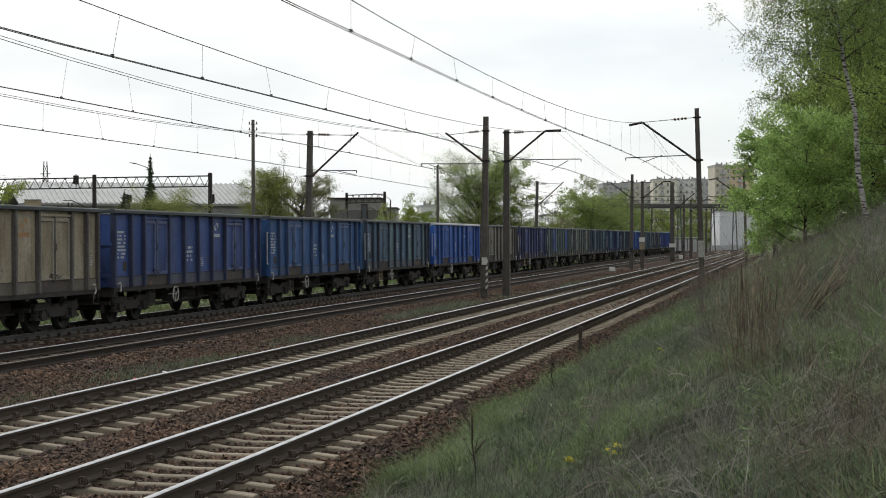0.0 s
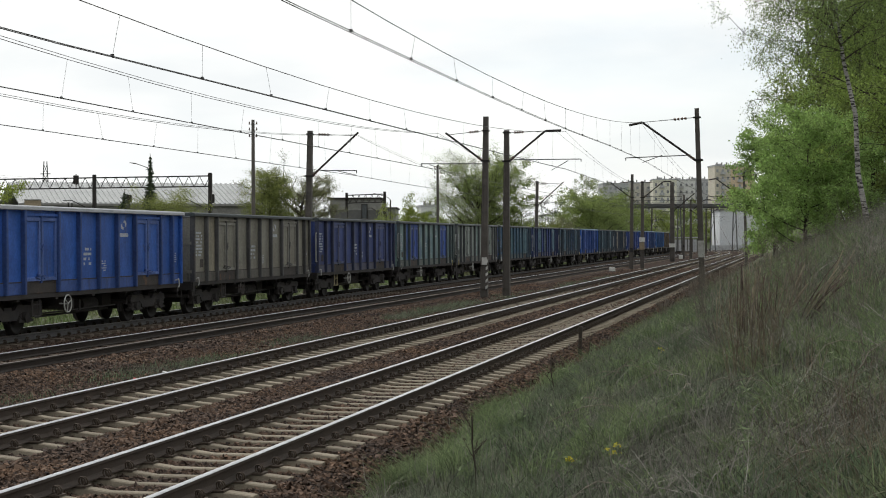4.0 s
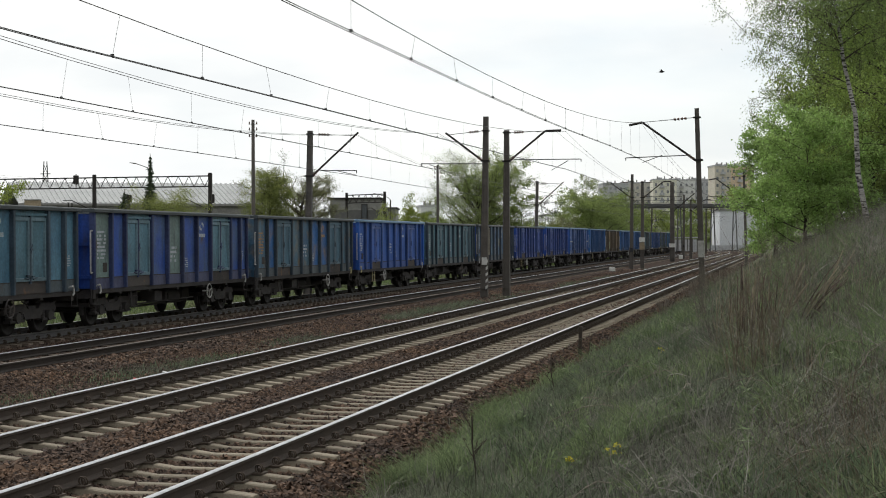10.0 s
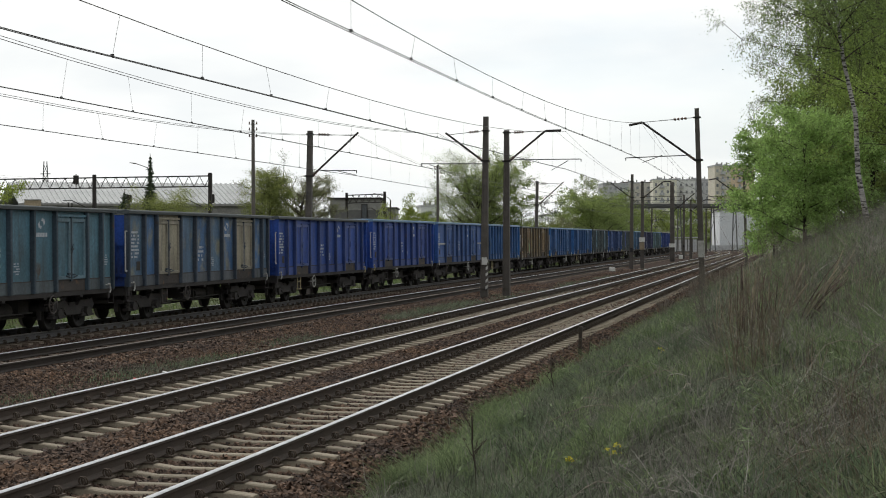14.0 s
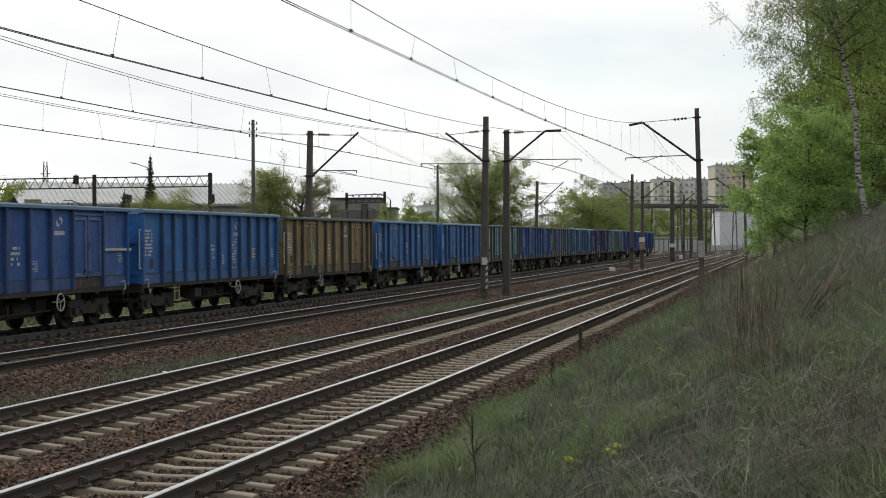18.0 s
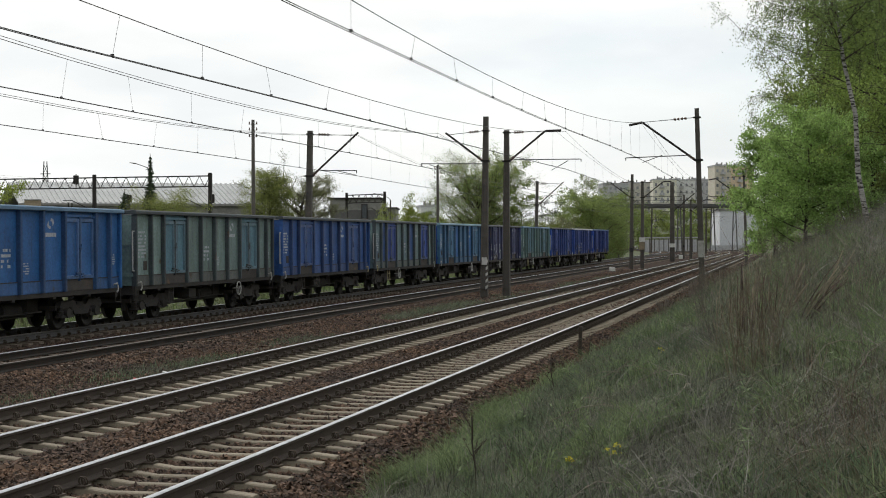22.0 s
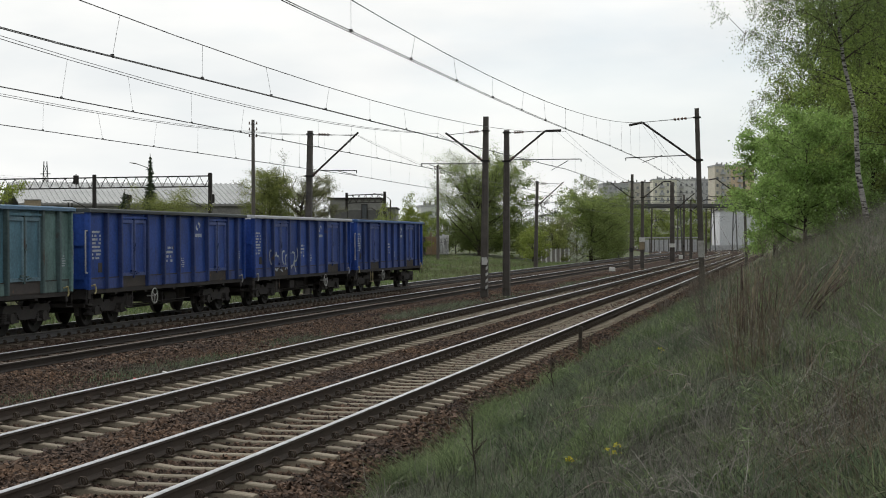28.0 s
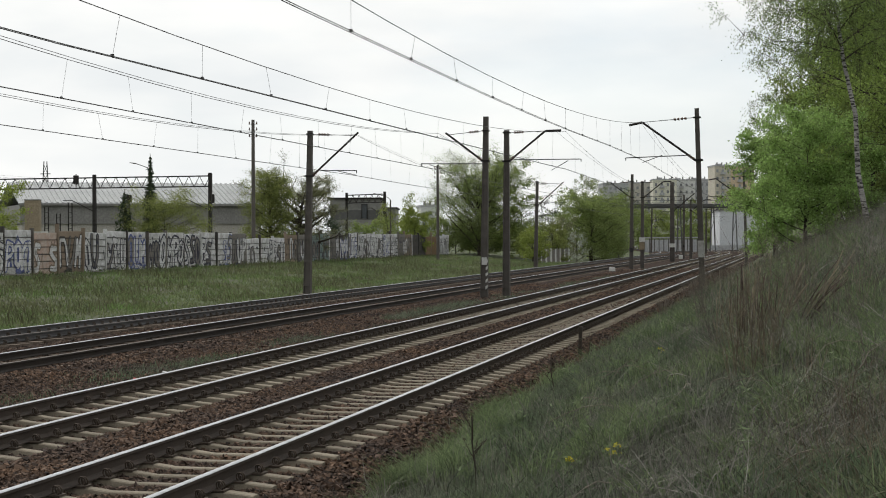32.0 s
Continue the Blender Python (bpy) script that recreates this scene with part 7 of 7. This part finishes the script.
def dead_dock(base, h, seed, lean=(0.0, 0.0)):
    """A dead dock plant: one dark stem with short side stems full of brown seeds."""
    rnd, rng = random.Random(seed), np.random.default_rng(seed)
    t = thing("dead_dock", "dark dead dock stem with brown seed heads at the ballast edge", "weed", pose(*base))
    top = Vector((lean[0], lean[1], h))
    part("stem", tube(Form(), [Vector((0, 0, -0.05)), top * 0.35 + Vector((0.015, 0, 0)), top * 0.7 - Vector((0.01, 0, 0)), top], 0.008, 5), M["bark"], t)
    pts = []
    for k in range(6):
        o = top * rnd.uniform(0.45, 0.97)
        e = o + Vector((rnd.uniform(-1, 1) * 0.09, rnd.uniform(-1, 1) * 0.09, rnd.uniform(0.08, 0.2))) * (0.6 + h)
        part("side_stem", tube(Form(), [o, o.lerp(e, 0.5) + Vector((0, 0, -0.01)), e], 0.004, 4), M["bark"], t)
        u = rng.random(26)[:, None]
        pts.append(np.array(o) * (1 - u) + np.array(e) * u + rng.normal(size=(26, 3)) * 0.009)
    tagged(part("seed_head", leaf_mesh("seed_head", np.concatenate(pts), 0.014, M["seed"], rng, 0.0, 0.7), None, t), kind="stuff")


def docks():
    dead_dock(at_ground(-2.95, 15.0), 0.78, 1, (-0.03, 0))
    dead_dock(at_ground(-3.45, 23.6), 0.62, 2, (-0.05, 0))
    dead_dock(at_ground(-3.95, 18.1), 0.34, 3)
    dead_dock(at_ground(-4.4, 30.0), 0.5, 5)
    dead_dock(at_ground(-4.3, 34.5), 0.55, 6, (0.05, 0))
    # rust-brown stems that stand in a tall clump, some blown over
    for k, (x, y, h, l) in enumerate(((-0.56, 19.4, 1.25, -0.05), (-0.47, 19.6, 1.3, -0.02), (-0.62, 19.9, 1.2, 0.05), (-0.35, 20.3, 1.1, 0.1), (-0.1, 20.0, 1.0, 0.35), (-0.02, 20.2, 1.1, 0.5), (0.08, 20.0, 1.05, 0.55), (-0.9, 22.0, 1.0, 0.05), (0.3, 21.0, 1.0, 0.3))):
        t = thing("dead_stem_clump", "tall rust-brown dead stems standing in the grass", "weed", pose(*at_ground(x, y)))
        rnd, f = random.Random(700 + k), Form()
        for i in range(7):
            o = Vector((rnd.uniform(-0.12, 0.12), rnd.uniform(-0.12, 0.12), -0.05))
            e = o + Vector((l + rnd.uniform(-0.12, 0.12), rnd.uniform(-0.1, 0.1), h * rnd.uniform(0.6, 1.0)))
            tube(f, [o, o.lerp(e, 0.4) + Vector((-0.06 * l, 0, 0.04)), o.lerp(e, 0.75) + Vector((-0.04 * l, 0, 0.03)), e], 0.0055, 4)
        tagged(part("stems", f, M["reed"] if k % 3 else M["seed"], t), kind="stuff")
    # straw bent over near the foot of the slope
    rng = np.random.default_rng(91)
    n = 900
    y = 9.5 + 5.0 * rng.random(n)
    x = 0.02 * y + 0.15 + 0.4 * rng.normal(size=n)
    keep = x > -0.5
    blades("straw", "bent golden straw in the grass", x[keep], y[keep], 0.3 + 0.35 * rng.random(int(keep.sum())), M["reed"], 92, 0.003, 0.8)


def branches():
    """Long bare branches that arch through the grass, and tussocks of long pale blades."""
    rnd = random.Random(61)
    for k in range(52):
        y = rnd.uniform(11, 30)
        x = rnd.uniform(-3.0, 0.05 * y + 0.4) if k < 18 else rnd.uniform(-0.9, 0.05 * y + 0.4)
        t = thing("bare_branch", "long thin bare branch arching over the grass", "branch", pose(*at_ground(x, y), 0, 0, rnd.uniform(-70, 70)))
        ln, rise = rnd.uniform(0.6, 1.5), rnd.uniform(0.15, 0.5)
        pts = [Vector((ln * (i / 8 - 0.3), 0.05 * math.sin(i * 1.3 + k), rise * math.sin(math.pi * min(1, 0.15 + i / 9)) + 0.02)) for i in range(9)]
        f = Form()
        for i in range(8):
            f.rod(pts[i], pts[i + 1], 0.0055 * (1 - i / 9), 0.0055 * (1 - (i + 1) / 9), 4, caps=False)
        for i in range(5):
            p = pts[rnd.randint(2, 7)]
            f.rod(p, p + Vector((rnd.uniform(0.05, 0.25), rnd.uniform(-0.15, 0.15), rnd.uniform(-0.05, 0.2))), 0.003, 0.0012, 3, caps=False)
        tagged(part("twig", f, M["twig"] if k % 5 else M["dry"], t), kind="stuff")
    rng = np.random.default_rng(63)
    m = 430
    cy = 9 + 45 * rng.random(m) ** 1.4
    cx = -4.7 + (0.06 * cy + 5.2) * rng.random(m)
    cy[330:], cx[330:] = 15 + 22 * rng.random(100), -0.9 + 2.0 * rng.random(100)
    # a fringe of long grass that hangs over the edge of the ballast
    fringe = [(-4.35, 17.4), (-4.2, 18.2), (-4.0, 17.2), (-4.3, 19.0), (-3.8, 18.0), (-4.25, 21.6), (-4.1, 22.4), (-3.9, 20.6), (-1.65, 14.9), (-1.4, 15.6), (-3.6, 16.8), (-4.3, 24.5), (-4.2, 27.0)]
    for q in range(78):
        fx, fy = fringe[q % 13]
        cx[q], cy[q] = fx + 0.16 * rng.normal(), fy + 0.22 * rng.normal()
    i = np.repeat(np.arange(m), 70)
    spread = rng.uniform(0.05, 0.13, m)
    x, y = cx[i] + rng.normal(size=len(i)) * spread[i], cy[i] + rng.normal(size=len(i)) * spread[i]
    blades("grass_tussocks", "tussocks of long fresh grass on the slope", x, y, rng.uniform(0.28, 0.55, m)[i] * rng.uniform(0.6, 1, len(i)), M["tussock"], 64, 0.0055, 0.55)


def bird():
    """A small dark bird that darts across the sky."""
    t = thing("bird", "small dark bird flying across the sky", "bird", pose(0, 0, 0))
    part("body", Form().rod((-0.035, 0, 0), (0.0, 0, 0.002), 0.006, 0.016, 8).rod((0.0, 0, 0.002), (0.045, 0, 0.004), 0.016, 0.010, 8).rod((0.045, 0, 0.004), (0.06, 0, 0.003), 0.010, 0.002, 8), M["black_paint"], t)
    part("tail", Form().prism([(-0.075, -0.014), (-0.03, -0.006), (-0.03, 0.006), (-0.075, 0.014)], "z", -0.001, 0.001), M["black_paint"], t)
    for s in (-1, 1):
        pts = [(0.025, 0.008 * s), (0.02, 0.05 * s), (-0.02, 0.095 * s), (-0.005, 0.05 * s), (-0.012, 0.008 * s)]
        part("wing", Form().prism(pts if s > 0 else pts[::-1], "z", -0.001, 0.001), M["black_paint"], t, m=pose(0, 0, 0.004, 25 * s, 0, 0))
    return t


BIRDS = [bird(), bird()]


def herb(base, h, seed, flower=False):
    """A pale leafy weed with long narrow leaves up its stem, some with a yellow flower head."""
    rnd, rng = random.Random(seed), np.random.default_rng(seed)
    t = thing("flowering_weed" if flower else "leafy_weed", "yellow-flowered weed in the grass" if flower else "pale green leafy weed in the grass", "weed", pose(*base))
    f = Form()
    tips = []
    for k in range(4):
        a = rnd.uniform(0, 6.28)
        e = Vector((math.cos(a) * 0.12 * h, math.sin(a) * 0.12 * h, h * rnd.uniform(0.7, 1)))
        f.rod((0, 0, -0.03), e, 0.005, 0.002, 4, caps=False)
        tips.append(e)
    part("stem", f, M["grass"], t)
    n = 70
    u = rng.random(n)
    pts = np.array([tips[i % 4] for i in range(n)]) * u[:, None] + rng.normal(size=(n, 3)) * 0.035
    tagged(part("foliage", leaf_mesh("foliage", pts, 0.10, M["herb"], rng, 0.0, 0.22), None, t), kind="stuff")
    if flower:
        pts = np.concatenate([np.array(e) + rng.normal(size=(24, 3)) * np.array([0.016, 0.016, 0.009]) for e in tips[:3]])
        tagged(part("blossom", leaf_mesh("blossom", pts, 0.022, M["flower"], rng, 0.0, 0.8), None, t, "small yellow flowers"), kind="stuff")


def herbs():
    herb(at_ground(-1.48, 13.57), 0.34, 1, True)
    herb(at_ground(-1.91, 14.05), 0.22, 5, True)
    herb(at_ground(-1.36, 13.1), 0.30, 6)
    herb(at_ground(-0.32, 12.57), 0.42, 7)
    herb(at_ground(-2.05, 14.2), 0.30, 2)
    herb(at_ground(-0.45, 14.5), 0.42, 3)
    herb(at_ground(-0.30, 14.2), 0.36, 4)
    rnd = random.Random(31)
    for k in range(44):
        y = rnd.uniform(11, 34)
        x = rnd.uniform(-4.3, 0.05 * y)
        herb(at_ground(x, y), rnd.uniform(0.2, 0.4), 40 + k, k == 4)


def litter():
    """Scraps beside the rails and in the grass."""
    for x, y, z, s, mat, word in ((-11.35, 26.6, -0.2, 0.07, "white_paint", "scrap of white and red plastic in the ballast"), (-12.4, 30.6, -0.33, 0.05, "white_paint", "small white pebble-like scrap in the ballast")):
        t = thing("litter", word, "litter", pose(x, y, z, 20, 10, 40))
        part("scrap", Form().box(-s, s, -s * 0.7, s * 0.7, -0.02, s), M[mat], t, bevel=0.015)
        if s > 0.06:
            part("red_corner", Form().box(-s * 0.6, s * 0.4, -s * 0.5, s * 0.7, s + 0.004, s + 0.07), surface("red_plastic", (0.5, 0.06, 0.05), rough=0.5, bump=0), t, bevel=0.01)
    for k, (x, y) in enumerate(((-37.0, 72.5), (-36.6, 81.0), (-36.9, 96.0))):
        t = thing("scrap_board", "pale weathered board lying in the grass", "board", pose(x, y, float(ground_height(x, y)) + 0.16, 4, 3, 70 + 20 * k))
        part("board", Form().box(-0.9, 0.9, -0.12, 0.12, 0, 0.05), M["panel"], t, bevel=0.01)
    for k, (x, y) in enumerate(((-4.85, 37.3),)):
        t = thing("marker_post", "short dark stake at the ballast edge", "post", pose(x, y, float(ground_height(x, y)) - 0.05, 3, 2, 0))
        part("stake", Form().box(-0.04, 0.04, -0.04, 0.04, -0.1, 0.92), M["bark"], t, bevel=0.008)


def stones():
    """Loose ballast stones, as real pieces: fine between the near tracks, coarser towards the far ones."""
    rng = np.random.default_rng(9)
    n1, n2, n3 = 130000, 70000, 45000
    y = np.concatenate([12.5 + 45 * rng.random(n1) ** 1.6, 26 + 70 * rng.random(n2) ** 1.4, 52 + 90 * rng.random(n3) ** 1.3])
    x = np.concatenate([-14.5 + 10.3 * rng.random(n1), -22.6 + 8.3 * rng.random(n2), -14.5 + 9.8 * rng.random(n3)])
    size = np.concatenate([rng.uniform(0.022, 0.054, n1), rng.uniform(0.03, 0.062, n2), rng.uniform(0.035, 0.07, n3)])
    n2 += n3
    z = np.where(x > -4.95, np.maximum(bed_height(x), ground_height(x, y)), bed_height(x)) + rng.uniform(-0.005, 0.018, n1 + n2)
    # none on the nearest tracks' sleepers
    k = np.abs(((y - 11.915) / 0.6 + 0.5) % 1 - 0.5) * 0.6
    on = (np.abs(x - TX[0]) < 1.27) & (k < 0.10)
    k2 = np.abs(((y - 16) / 0.6 + 0.5) % 1 - 0.5) * 0.6
    on |= (np.abs(x - TX[1]) < 1.22) & (k2 < 0.09) & (rng.random(n1 + n2) < 0.9)
    x, y, z, size = x[~on], y[~on], z[~on], size[~on]
    n = len(x)
    o = np.array([(1, 0, 0), (-1, 0, 0), (0, 1, 0), (0, -1, 0), (0, 0, 1), (0, 0, -1)], float)
    v = o[None] * rng.uniform(0.55, 1.25, (n, 6))[:, :, None] + rng.normal(size=(n, 6, 3)) * 0.22
    q = rng.normal(size=(n, 4))
    q /= np.linalg.norm(q, axis=1)[:, None]
    w_, a, b, c = q.T
    R = np.stack([np.stack([1 - 2 * (b * b + c * c), 2 * (a * b - c * w_), 2 * (a * c + b * w_)], 1), np.stack([2 * (a * b + c * w_), 1 - 2 * (a * a + c * c), 2 * (b * c - a * w_)], 1),
                  np.stack([2 * (a * c - b * w_), 2 * (b * c + a * w_), 1 - 2 * (a * a + b * b)], 1)], 1)
    v = np.einsum("nij,nkj->nki", R, v * size[:, None, None]) * np.array([1, 1, 0.8]) + np.stack([x, y, z], 1)[:, None]
    f = np.array([(0, 2, 4), (2, 1, 4), (1, 3, 4), (3, 0, 4), (2, 0, 5), (1, 2, 5), (3, 1, 5), (0, 3, 5)])
    # the three faces that look down lie in the bed and are left out
    tri = v[:, f]
    up_ = np.cross(tri[:, :, 1] - tri[:, :, 0], tri[:, :, 2] - tri[:, :, 0])[:, :, 2]
    best = np.argsort(-up_, axis=1)[:, :5]
    faces = (np.arange(n)[:, None, None] * 6 + f[best]).reshape(-1, 3)
    ob = new("ballast_stones", mesh_np("ballast_stones", v.reshape(-1, 3), faces, M["stone"]))
    tagged(ob, "loose reddish-brown crushed stones between the tracks", "gravel", kind="stuff")


trees()
meadow()
shrubs()
branches()
docks()
herbs()
litter()
stones()
motions()
